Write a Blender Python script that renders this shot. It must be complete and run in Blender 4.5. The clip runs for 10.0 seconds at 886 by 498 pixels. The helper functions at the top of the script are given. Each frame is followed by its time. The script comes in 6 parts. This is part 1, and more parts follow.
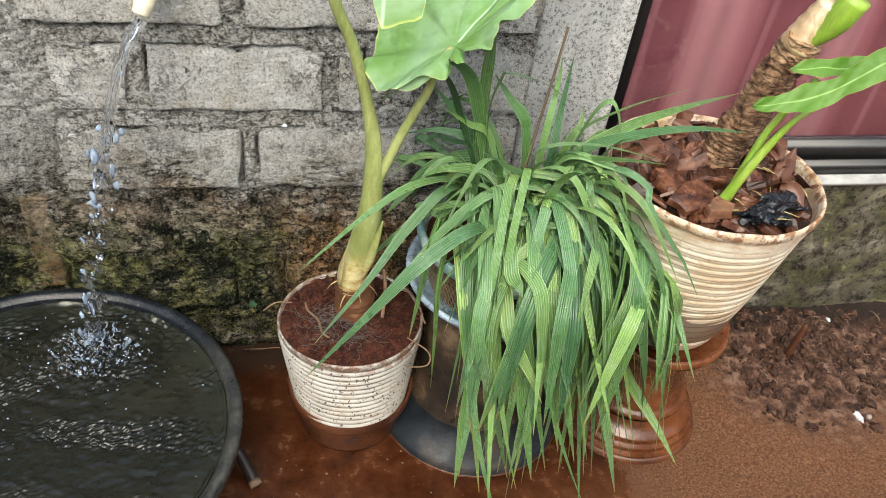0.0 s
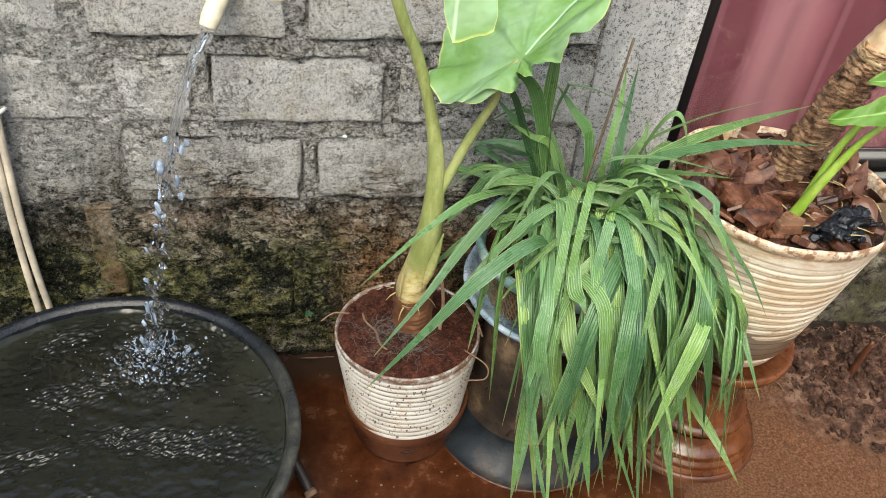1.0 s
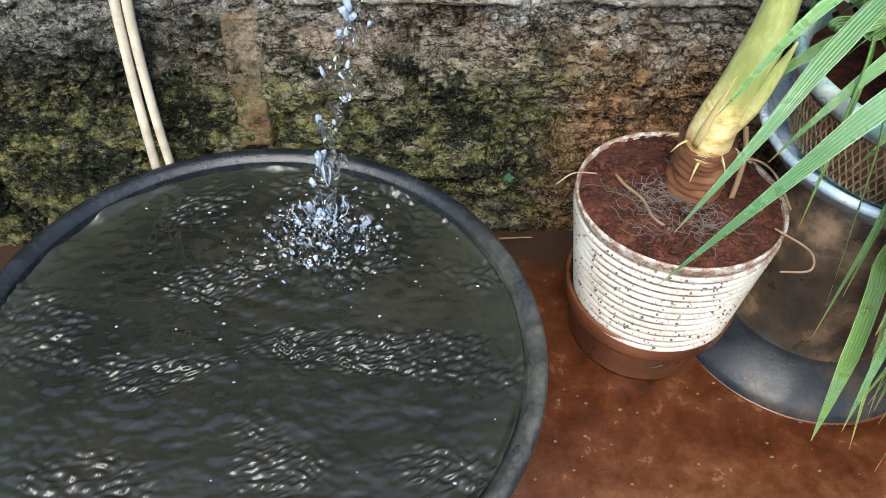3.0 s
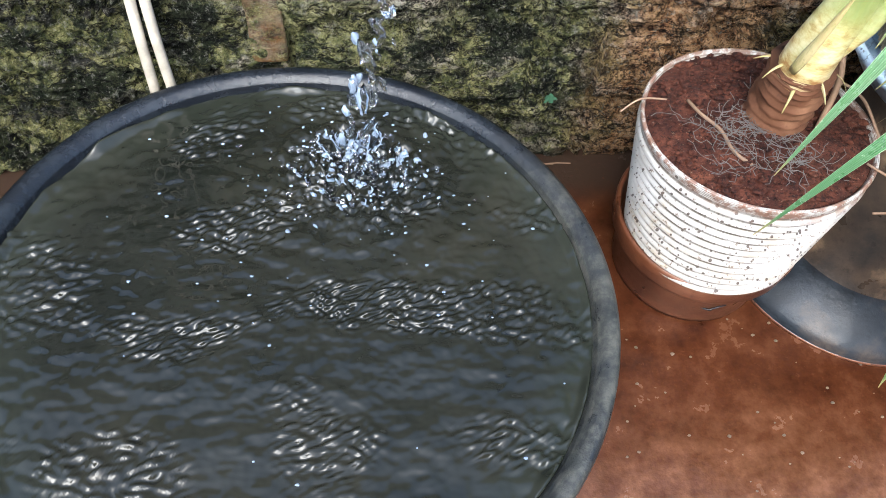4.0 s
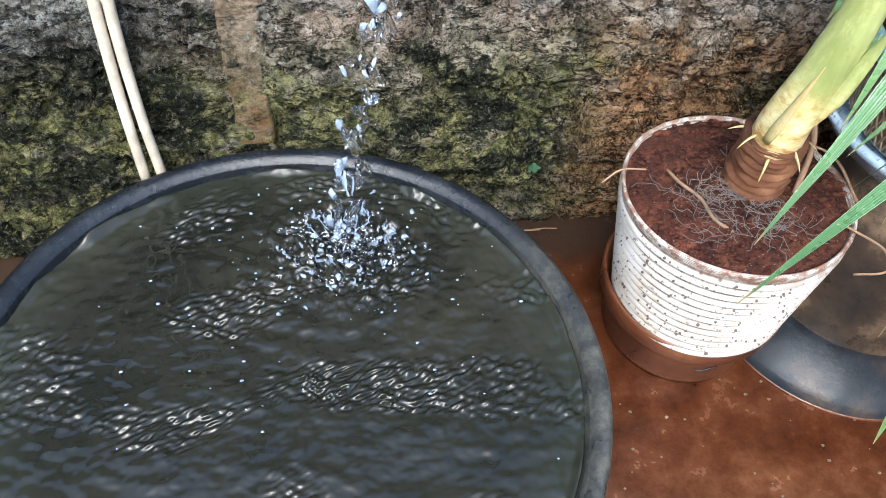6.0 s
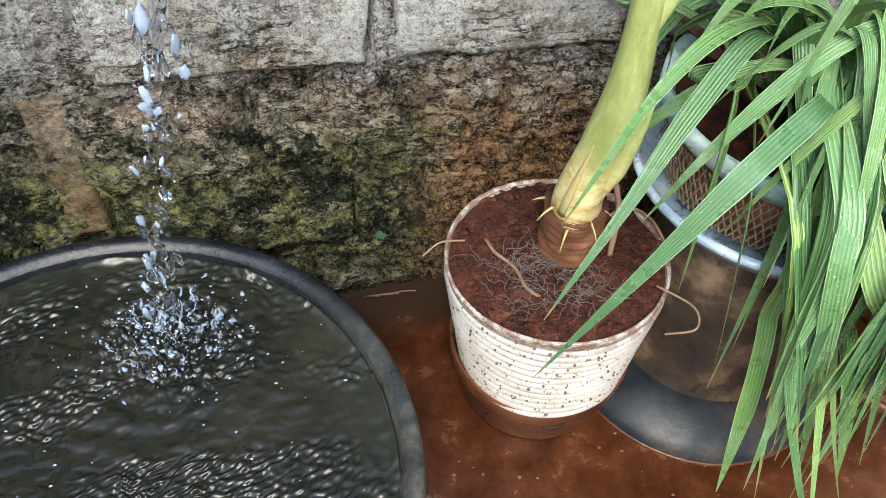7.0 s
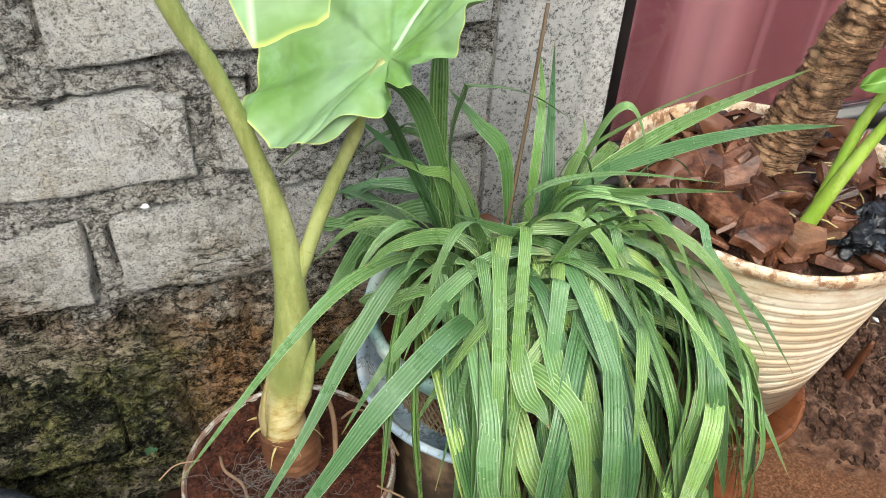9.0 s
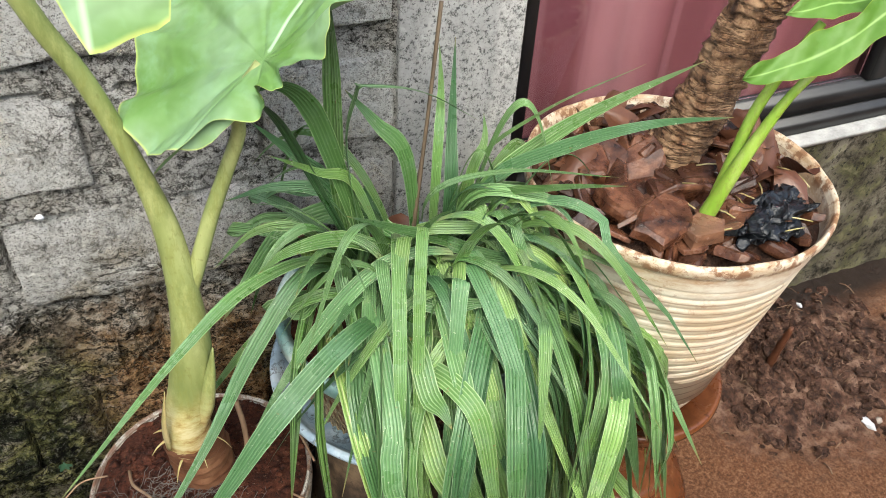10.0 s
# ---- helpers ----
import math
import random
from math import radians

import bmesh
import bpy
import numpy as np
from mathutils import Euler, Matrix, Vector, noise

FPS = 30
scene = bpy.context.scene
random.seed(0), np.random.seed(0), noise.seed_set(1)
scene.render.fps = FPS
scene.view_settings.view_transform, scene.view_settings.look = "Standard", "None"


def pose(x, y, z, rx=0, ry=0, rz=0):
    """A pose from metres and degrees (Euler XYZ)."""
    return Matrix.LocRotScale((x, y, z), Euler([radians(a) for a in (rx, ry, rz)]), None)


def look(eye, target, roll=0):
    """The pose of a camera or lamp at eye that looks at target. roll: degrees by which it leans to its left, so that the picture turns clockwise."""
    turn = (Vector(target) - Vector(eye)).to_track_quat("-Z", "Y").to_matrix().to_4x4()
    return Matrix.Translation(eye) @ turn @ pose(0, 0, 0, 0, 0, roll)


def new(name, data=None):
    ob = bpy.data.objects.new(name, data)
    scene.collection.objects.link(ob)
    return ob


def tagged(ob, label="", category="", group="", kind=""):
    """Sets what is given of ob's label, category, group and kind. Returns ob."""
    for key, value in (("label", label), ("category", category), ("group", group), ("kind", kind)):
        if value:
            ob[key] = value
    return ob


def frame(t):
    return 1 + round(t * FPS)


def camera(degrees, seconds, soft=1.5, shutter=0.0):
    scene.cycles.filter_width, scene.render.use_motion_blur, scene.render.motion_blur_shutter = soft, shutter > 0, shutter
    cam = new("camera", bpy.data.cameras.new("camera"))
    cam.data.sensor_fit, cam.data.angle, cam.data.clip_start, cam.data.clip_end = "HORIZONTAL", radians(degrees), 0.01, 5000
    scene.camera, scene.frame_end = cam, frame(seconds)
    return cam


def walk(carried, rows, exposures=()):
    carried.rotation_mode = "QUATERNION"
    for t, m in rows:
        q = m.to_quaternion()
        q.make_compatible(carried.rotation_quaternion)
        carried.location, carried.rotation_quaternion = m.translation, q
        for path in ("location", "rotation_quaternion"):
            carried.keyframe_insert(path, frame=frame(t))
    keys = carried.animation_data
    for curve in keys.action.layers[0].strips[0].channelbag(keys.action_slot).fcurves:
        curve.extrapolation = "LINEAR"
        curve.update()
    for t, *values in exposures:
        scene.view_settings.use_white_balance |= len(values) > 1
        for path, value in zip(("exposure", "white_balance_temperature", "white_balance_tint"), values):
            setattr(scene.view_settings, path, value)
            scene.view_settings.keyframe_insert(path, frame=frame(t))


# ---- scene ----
cam = camera(58.2, 10.0, soft=0.4)
PATH = [
    (0, (0.001, -0.214, 1.602), (0.448, 1.278, 0.348), 8.64),
    (0.5, (-0.024, -0.209, 1.608), (0.362, 1.304, 0.357), 7.29),
    (1, (-0.038, -0.186, 1.602), (0.314, 1.330, 0.346), 6.94),
    (1.5, (-0.049, -0.177, 1.595), (0.297, 1.341, 0.341), 6.95),
    (2, (-0.073, -0.097, 1.513), (0.216, 1.417, 0.238), 5.36),
    (2.5, (-0.214, 0.053, 1.357), (0.014, 1.565, 0.068), 5.00),
    (2.8, (-0.282, 0.143, 1.261), (-0.059, 1.556, -0.136), 5.17),
    (3, (-0.310, 0.206, 1.170), (-0.090, 1.549, -0.296), 5.13),
    (3.2, (-0.342, 0.280, 1.139), (-0.097, 1.405, -0.496), 6.48),
    (4.3, (-0.405, 0.366, 1.078), (-0.119, 1.525, -0.527), 8.64),
    (4.5, (-0.408, 0.380, 1.068), (-0.123, 1.572, -0.512), 8.41),
    (5, (-0.420, 0.356, 1.086), (-0.123, 1.581, -0.467), 8.65),
    (5.2, (-0.413, 0.366, 1.091), (-0.114, 1.600, -0.455), 8.63),
    (6.3, (-0.367, 0.370, 1.149), (-0.059, 1.601, -0.397), 5.81),
    (6.5, (-0.327, 0.365, 1.162), (-0.011, 1.593, -0.385), 6.19),
    (7, (-0.186, 0.378, 1.197), (0.202, 1.645, -0.300), 5.13),
    (7.5, (-0.099, 0.366, 1.234), (0.363, 1.707, -0.176), 4.07),
    (8, (-0.035, 0.352, 1.277), (0.474, 1.709, -0.102), 4.23),
    (8.5, (0.030, 0.329, 1.361), (0.592, 1.740, 0.059), 3.70),
    (9, (0.107, 0.293, 1.379), (0.708, 1.733, 0.127), 3.40),
    (9.5, (0.140, 0.278, 1.386), (0.800, 1.692, 0.134), 3.77),
    (10, (0.181, 0.274, 1.381), (0.875, 1.671, 0.129), 3.93),
]
walk(cam, [(t, look(eye, target, roll)) for t, eye, target, roll in PATH],
     ((0, 1.44, 6520, 2), (1.5, 1.36, 6520, 2), (2.5, 1.56, 6280, 2), (2.8, 1.74, 6180, 2), (3.2, 2.16, 5820, 3), (4.3, 2.30, 5630, 5), (5.2, 2.30, 5630, 5), (6.5, 2.23, 5750, 4), (7, 1.86, 6080, 3), (7.5, 1.76, 6380, 2), (8.5, 1.58, 6540, 2), (10, 1.50, 6380, 2)))

SKY, SUN = 0.15, 0.75

# ---- light ----
world = bpy.data.worlds.new("overcast_sky")
scene.world = world
world.use_nodes = True
wn = world.node_tree.nodes
sky = wn.new("ShaderNodeTexSky")
sky.sky_type = "NISHITA"
sky.sun_disc = False
sky.sun_elevation, sky.sun_rotation = radians(52), radians(200)
sky.dust_density, sky.air_density, sky.ozone_density = 4.5, 1.0, 1.0
wn["Background"].inputs["Strength"].default_value = SKY
world.node_tree.links.new(sky.outputs[0], wn["Background"].inputs["Color"])
sun = new("sun", bpy.data.lights.new("sun", "SUN"))
sun.data.energy, sun.data.angle, sun.data.color = SUN, radians(46), (1.0, 0.985, 0.965)
sun.matrix_world = look((-1.3, -4.9, 4.9), (0.2, 0.9, 0.3))


# ---- materials ----
class Nodes:
    """A small hand for wiring node materials."""

    def __init__(self, name):
        self.mat = bpy.data.materials.new(name)
        self.mat.use_nodes = True
        self.tree = self.mat.node_tree
        self.bsdf = self.tree.nodes["Principled BSDF"]
        self.geo = self.tree.nodes.new("ShaderNodeNewGeometry")
        self.pos = self.geo.outputs["Position"]

    def put(self, value, socket):
        if isinstance(value, bpy.types.NodeSocket):
            self.tree.links.new(value, socket)
        elif isinstance(value, (tuple, list)) and len(value) == 3 and socket.type == "RGBA":
            socket.default_value = (*value, 1)
        else:
            socket.default_value = value

    def noise(self, scale, detail=4, rough=0.55, coord=None, stretch=None, distort=0.0):
        n = self.tree.nodes.new("ShaderNodeTexNoise")
        c = coord or self.pos
        if stretch:
            c = self.scale(c, stretch)
        self.put(c, n.inputs["Vector"])
        for k, v in (("Scale", scale), ("Detail", detail), ("Roughness", rough), ("Distortion", distort)):
            n.inputs[k].default_value = v
        return n.outputs["Fac"]

    def crease(self, scale, detail=5, rough=0.6, stretch=None):
        """Thin wandering lines, 0 along them."""
        return self.calc("ABSOLUTE", self.calc("SUBTRACT", self.noise(scale, detail, rough, stretch=stretch), 0.5))

    def cells(self, scale, feature="F1", coord=None, stretch=None):
        n = self.tree.nodes.new("ShaderNodeTexVoronoi")
        n.feature = feature
        c = coord or self.pos
        if stretch:
            c = self.scale(c, stretch)
        self.put(c, n.inputs["Vector"])
        n.inputs["Scale"].default_value = scale
        return n.outputs["Distance"]

    def scale(self, c, s):
        m = self.tree.nodes.new("ShaderNodeMapping")
        self.put(c, m.inputs["Vector"])
        m.inputs["Scale"].default_value = s
        return m.outputs[0]

    def ramp(self, fac, *stops):
        r = self.tree.nodes.new("ShaderNodeValToRGB")
        self.put(fac, r.inputs[0])
        e = r.color_ramp.elements
        while len(e) < len(stops):
            e.new(0.5)
        for el, (p, c) in zip(e, stops):
            el.position = p
            el.color = (*c, 1) if isinstance(c, tuple) else (c, c, c, 1)
        return r.outputs[0]

    def mix(self, fac, a, b, kind="MIX"):
        m = self.tree.nodes.new("ShaderNodeMix")
        m.data_type, m.blend_type = "RGBA", kind
        self.put(fac, m.inputs[0]), self.put(a, m.inputs[6]), self.put(b, m.inputs[7])
        return m.outputs[2]

    def calc(self, op, a, b=0.0, clamp=False):
        m = self.tree.nodes.new("ShaderNodeMath")
        m.operation, m.use_clamp = op, clamp
        self.put(a, m.inputs[0]), self.put(b, m.inputs[1])
        return m.outputs[0]

    def axis(self, which, c=None):
        s = self.tree.nodes.new("ShaderNodeSeparateXYZ")
        self.put(c or self.pos, s.inputs[0])
        return s.outputs[which]

    def span(self, v, a, b, lo=0.0, hi=1.0):
        m = self.tree.nodes.new("ShaderNodeMapRange")
        m.interpolation_type = "SMOOTHSTEP"
        self.put(v, m.inputs[0])
        for i, x in enumerate((a, b, lo, hi)):
            m.inputs[i + 1].default_value = x
        return m.outputs[0]

    def uv(self):
        return self.tree.nodes.new("ShaderNodeTexCoord").outputs["UV"]

    def object_random(self):
        return self.tree.nodes.new("ShaderNodeObjectInfo").outputs["Random"]

    def island(self):
        return self.geo.outputs["Random Per Island"]

    def bump(self, height, strength=0.5, distance=0.01, normal=None):
        b = self.tree.nodes.new("ShaderNodeBump")
        self.put(height, b.inputs["Height"])
        b.inputs["Strength"].default_value, b.inputs["Distance"].default_value = strength, distance
        if normal:
            self.put(normal, b.inputs["Normal"])
        return b.outputs[0]

    def done(self, color, rough=0.6, normal=None, **more):
        self.put(color, self.bsdf.inputs["Base Color"])
        self.put(rough, self.bsdf.inputs["Roughness"])
        if normal:
            self.put(normal, self.bsdf.inputs["Normal"])
        for k, v in more.items():
            self.put(v, self.bsdf.inputs[k.replace("_", " ")])
        return self.mat


def wall_stains(n, base, grain, crag, pit):
    """Moss, black algae and red earth splashes on the damp foot of the wall; shade is painted into its pits."""
    x, z = n.axis(0), n.axis(2)
    big = n.noise(5.0, 5, 0.6)
    mid = n.noise(19.0, 8, 0.78)
    fine = n.noise(44.0, 6, 0.7)
    # height at which the algae ends wanders with the noise
    h = n.calc("ADD", z, n.calc("MULTIPLY", n.calc("SUBTRACT", big, 0.5), 0.36))
    h = n.calc("ADD", h, n.calc("MULTIPLY", n.calc("SUBTRACT", mid, 0.5), 0.34))
    # brown film creeping up from the damp
    film = n.calc("MULTIPLY", n.span(h, 0.74, 0.44), n.ramp(fine, (0.42, 0.08), (0.56, 0.8)))
    col = n.mix(film, base, (0.20, 0.165, 0.105))
    damp = n.span(h, 0.54, 0.43)
    west = n.span(x, -0.46, -0.66)
    soot = n.ramp(mid, (0.42, (0.004, 0.005, 0.0035)), (0.49, (0.014, 0.015, 0.009)), (0.54, (0.075, 0.072, 0.043)), (0.63, (0.27, 0.25, 0.165)))
    grime = n.ramp(mid, (0.35, (0.010, 0.009, 0.007)), (0.42, (0.11, 0.098, 0.064)), (0.49, (0.26, 0.235, 0.16)), (0.58, (0.58, 0.52, 0.39)))
    pink = n.ramp(mid, (0.34, (0.05, 0.034, 0.022)), (0.40, (0.34, 0.25, 0.175)), (0.50, (0.60, 0.46, 0.34)), (0.58, (0.74, 0.62, 0.49)))
    grime = n.mix(n.calc("MULTIPLY", n.span(h, 0.34, 0.45), n.ramp(n.noise(6.0, 4, 0.6), (0.44, 0.15), (0.54, 1.0))), grime, pink)
    grime = n.mix(n.span(x, -0.02, 0.16, 0.0, 0.75), grime, pink)
    grime = n.mix(west, grime, soot)
    col = n.mix(n.calc("MULTIPLY", damp, n.ramp(fine, (0.34, 1.0), (0.66, 0.74))), col, grime)
    # green moss in patches over the damp foot
    moss = n.calc("MULTIPLY", n.span(h, 0.46, 0.28), n.ramp(n.noise(11.0, 6, 0.75, stretch=(1, 1, 1.9)), (0.42, 0.0), (0.50, 0.95)))
    green = n.ramp(n.noise(36.0, 7, 0.75), (0.36, (0.009, 0.014, 0.005)), (0.43, (0.085, 0.10, 0.036)), (0.50, (0.21, 0.215, 0.075)), (0.59, (0.48, 0.46, 0.20)))
    col = n.mix(moss, col, green)
    # black algae in broad patches with a clear edge, most of all beside the tub
    black = n.calc("MULTIPLY", n.span(h, 0.52, 0.42), n.ramp(n.noise(7.0, 7, 0.68, stretch=(1, 1, 1.5)), (0.505, 0.0), (0.535, 0.94)))
    black = n.calc("MULTIPLY", black, n.span(x, 0.12, -0.02, 0.0, 1.0))
    col = n.mix(black, col, n.ramp(fine, (0.42, (0.005, 0.008, 0.004)), (0.54, (0.030, 0.040, 0.020)), (0.66, (0.11, 0.12, 0.06))))
    # red earth splashed low on the blocks
    red = n.calc("MULTIPLY", n.span(h, 0.46, 0.34), n.span(x, 0.0, 0.14))
    red = n.calc("MULTIPLY", red, n.ramp(n.noise(9.0, 6, 0.7), (0.36, 0.15), (0.48, 0.92)))
    col = n.mix(red, col, n.ramp(fine, (0.36, (0.06, 0.022, 0.009)), (0.43, (0.34, 0.155, 0.062)), (0.54, (0.64, 0.38, 0.19))))
    # ragged cracks along the beds of the stone, their shade painted as dark lines
    bed = n.crease(9.0, 7, 0.66, stretch=(0.8, 1, 2.6))
    crack = n.ramp(bed, (0.0, (0.02, 0.02, 0.016)), (0.008, (0.25, 0.24, 0.22)), (0.020, (1.0, 1.0, 1.0)))
    col = n.mix(n.span(h, 0.66, 0.50, 0.15, 1.0), col, n.mix(1.0, col, crack, "MULTIPLY"))
    worm = n.ramp(n.crease(75.0, 4, 0.6), (0.0, (0.10, 0.095, 0.085)), (0.012, (0.6, 0.59, 0.57)), (0.03, (1.0, 1.0, 1.0)))
    col = n.mix(n.ramp(n.noise(12.0, 4, 0.6), (0.46, 0.05), (0.56, 0.75)), col, n.mix(1.0, col, worm, "MULTIPLY"))
    # pale patches painted on the dry upper wall, for the stronger light there
    upper_light = n.calc("MULTIPLY", n.span(h, 0.52, 0.68), n.ramp(n.noise(26.0, 7, 0.8), (0.42, 0.0), (0.52, 0.75)))
    col = n.mix(upper_light, col, (0.93, 0.92, 0.895))
    grit = n.ramp(n.noise(115.0, 7, 0.8), (0.39, (0.34, 0.33, 0.31)), (0.44, (0.80, 0.79, 0.77)), (0.48, (1.0, 1.0, 1.0)))
    col = n.mix(n.span(h, 0.52, 0.68, 0.0, 0.85), col, n.mix(1.0, col, grit, "MULTIPLY"))
    # shade painted into the pits and crags, light onto the high grains
    col = n.mix(n.span(moss, 0.0, 1.0, 1.0, 0.6), col, n.ramp(grain, (pit - 0.055, (0.05, 0.048, 0.042)), (pit, (0.60, 0.59, 0.57)), (pit + 0.035, (1.0, 1.0, 1.0))), "MULTIPLY")
    col = n.mix(1.0, col, crag, "MULTIPLY")
    # dark mottling at the size of a fingertip
    mottle = n.ramp(n.noise(64.0, 7, 0.78), (0.38, (0.16, 0.15, 0.135)), (0.435, (0.80, 0.785, 0.75)), (0.48, (1.0, 0.99, 0.98)))
    col = n.mix(n.calc("MULTIPLY", n.ramp(n.noise(6.5, 4, 0.6), (0.42, 0.15), (0.58, 0.85)), n.span(h, 0.56, 0.44, 1.0, 0.2)), col, n.mix(1.0, col, mottle, "MULTIPLY"))
    sand = n.noise(430.0, 3, 0.75)
    col = n.mix(1.0, col, n.ramp(sand, (0.37, (0.12, 0.118, 0.11)), (0.42, (0.90, 0.90, 0.89)), (0.47, (1.0, 1.0, 1.0))), "MULTIPLY")
    col = n.mix(n.ramp(grain, (0.545, 0.0), (0.62, 0.5)), col, n.mix(damp, (0.80, 0.79, 0.75), (0.50, 0.48, 0.40)))
    # the crumbled foot stands out where it is pale and falls back in its cracks
    height = n.calc("ADD", n.calc("MULTIPLY", n.calc("MULTIPLY", n.span(mid, 0.34, 0.58), damp), 1.3), n.calc("MULTIPLY", n.calc("MULTIPLY", n.calc("MINIMUM", bed, 0.025), n.span(h, 0.66, 0.50, 0.15, 1.0)), 45.0))
    return col, height


def block_mat():
    n = Nodes("weathered_concrete_block")
    rnd = n.object_random()
    face = n.ramp(n.noise(7.0, 6, 0.65), (0.3, (0.76, 0.75, 0.70)), (0.44, (0.90, 0.89, 0.85)), (0.6, (0.95, 0.945, 0.92)))
    face = n.mix(n.ramp(rnd, (0.0, 0.0), (1.0, 0.45)), face, (0.74, 0.745, 0.74))
    face = n.mix(n.ramp(n.noise(6.0, 7, 0.75), (0.48, 0.0), (0.62, 0.7)), face, (0.72, 0.63, 0.46))
    face = n.mix(n.ramp(n.noise(22.0, 8, 0.85), (0.55, 0.0), (0.59, 0.75)), face, (0.22, 0.20, 0.16))
    face = n.mix(n.span(n.axis(0), -0.36, -0.48, 0.0, 0.8), face, n.ramp(n.noise(12.0, 7, 0.75), (0.38, (0.44, 0.45, 0.44)), (0.6, (0.78, 0.79, 0.78))))
    holes = n.calc("ADD", n.cells(105.0), n.calc("MULTIPLY", n.noise(16.0, 4, 0.6), 0.9))
    face = n.mix(n.ramp(holes, (0.48, 0.8), (0.53, 0.0)), face, (0.10, 0.095, 0.085))
    grain = n.noise(170.0, 8, 0.82)
    line = n.crease(26.0, 7, 0.7)
    mask = n.ramp(n.noise(4.0, 4, 0.6), (0.52, 0.0), (0.62, 0.9))
    mask = n.calc("MAXIMUM", mask, n.span(n.axis(2), 0.54, 0.44))
    crag = n.mix(mask, (1.0, 1.0, 1.0), n.ramp(line, (0.0, (0.03, 0.028, 0.025)), (0.014, (0.45, 0.44, 0.42)), (0.032, (1.0, 1.0, 1.0))))
    col, height = wall_stains(n, face, grain, crag, 0.408)
    pits = n.calc("ADD", n.calc("MULTIPLY", grain, 0.7), n.calc("MULTIPLY", n.calc("MINIMUM", line, 0.06), 7.0))
    pits = n.calc("ADD", pits, n.calc("MULTIPLY", n.noise(64.0, 7, 0.78), n.span(n.axis(2), 0.58, 0.44, 0.9, 0.5)))
    pits = n.calc("ADD", pits, height)
    return n.done(col, 0.88, n.bump(pits, 1.0, 0.016), Specular_IOR_Level=0.1)


def mortar_mat():
    n = Nodes("rough_cement_mortar")
    base = n.ramp(n.noise(12.0, 6, 0.7), (0.32, (0.58, 0.57, 0.53)), (0.46, (0.83, 0.82, 0.78)), (0.6, (0.92, 0.915, 0.89)))
    base = n.mix(n.ramp(n.noise(7.0, 7, 0.75), (0.5, 0.0), (0.64, 0.6)), base, (0.48, 0.42, 0.31))
    left = n.ramp(n.noise(9.0, 7, 0.75), (0.38, (0.40, 0.41, 0.405)), (0.5, (0.60, 0.61, 0.60)), (0.6, (0.78, 0.79, 0.78)))
    left = n.mix(n.ramp(n.noise(5.0, 5, 0.6), (0.48, 0.0), (0.6, 0.5)), left, (0.36, 0.42, 0.37))
    base = n.mix(n.span(n.axis(0), -0.36, -0.56), base, left)
    base = n.mix(n.ramp(n.noise(30.0, 8, 0.85), (0.56, 0.0), (0.60, 0.8)), base, (0.12, 0.11, 0.09))
    grain = n.noise(110.0, 8, 0.82)
    line = n.crease(19.0, 8, 0.72, (1, 1, 1.5))
    crag = n.ramp(line, (0.0, (0.04, 0.037, 0.034)), (0.014, (0.5, 0.49, 0.47)), (0.032, (1.0, 1.0, 1.0)))
    crag = n.mix(n.span(n.axis(0), -0.30, -0.50, 1.0, 0.55), (1.0, 1.0, 1.0), crag)
    col, height = wall_stains(n, base, grain, crag, 0.437)
    pits = n.calc("ADD", n.calc("MULTIPLY", grain, 0.8), n.calc("MULTIPLY", n.calc("MINIMUM", line, 0.09), 7.0))
    pits = n.calc("ADD", pits, n.calc("MULTIPLY", n.noise(48.0, 7, 0.78), n.span(n.axis(2), 0.58, 0.44, 1.6, 0.5)))
    pits = n.calc("ADD", pits, height)
    return n.done(col, 0.9, n.bump(pits, 1.0, 0.022), Specular_IOR_Level=0.1)


def brick_edge_mat():
    n = Nodes("orange_brick_edge")
    col = n.ramp(n.noise(16.0, 7, 0.75), (0.38, (0.14, 0.095, 0.055)), (0.5, (0.34, 0.25, 0.16)), (0.62, (0.52, 0.42, 0.31)))
    rust = n.calc("MULTIPLY", n.span(n.axis(2), 0.40, 0.28), n.ramp(n.noise(30.0, 5, 0.7), (0.42, 0.2), (0.55, 0.95)))
    col = n.mix(rust, col, (0.30, 0.125, 0.042))
    grain = n.noise(120.0, 8, 0.82)
    stained, height = wall_stains(n, col, grain, (1.0, 1.0, 1.0), 0.45)
    col = n.mix(n.ramp(n.noise(24.0, 6, 0.75), (0.42, 0.25), (0.60, 0.85)), col, stained)
    return n.done(col, 0.9, n.bump(n.calc("ADD", grain, height), 1.0, 0.014), Specular_IOR_Level=0.1)


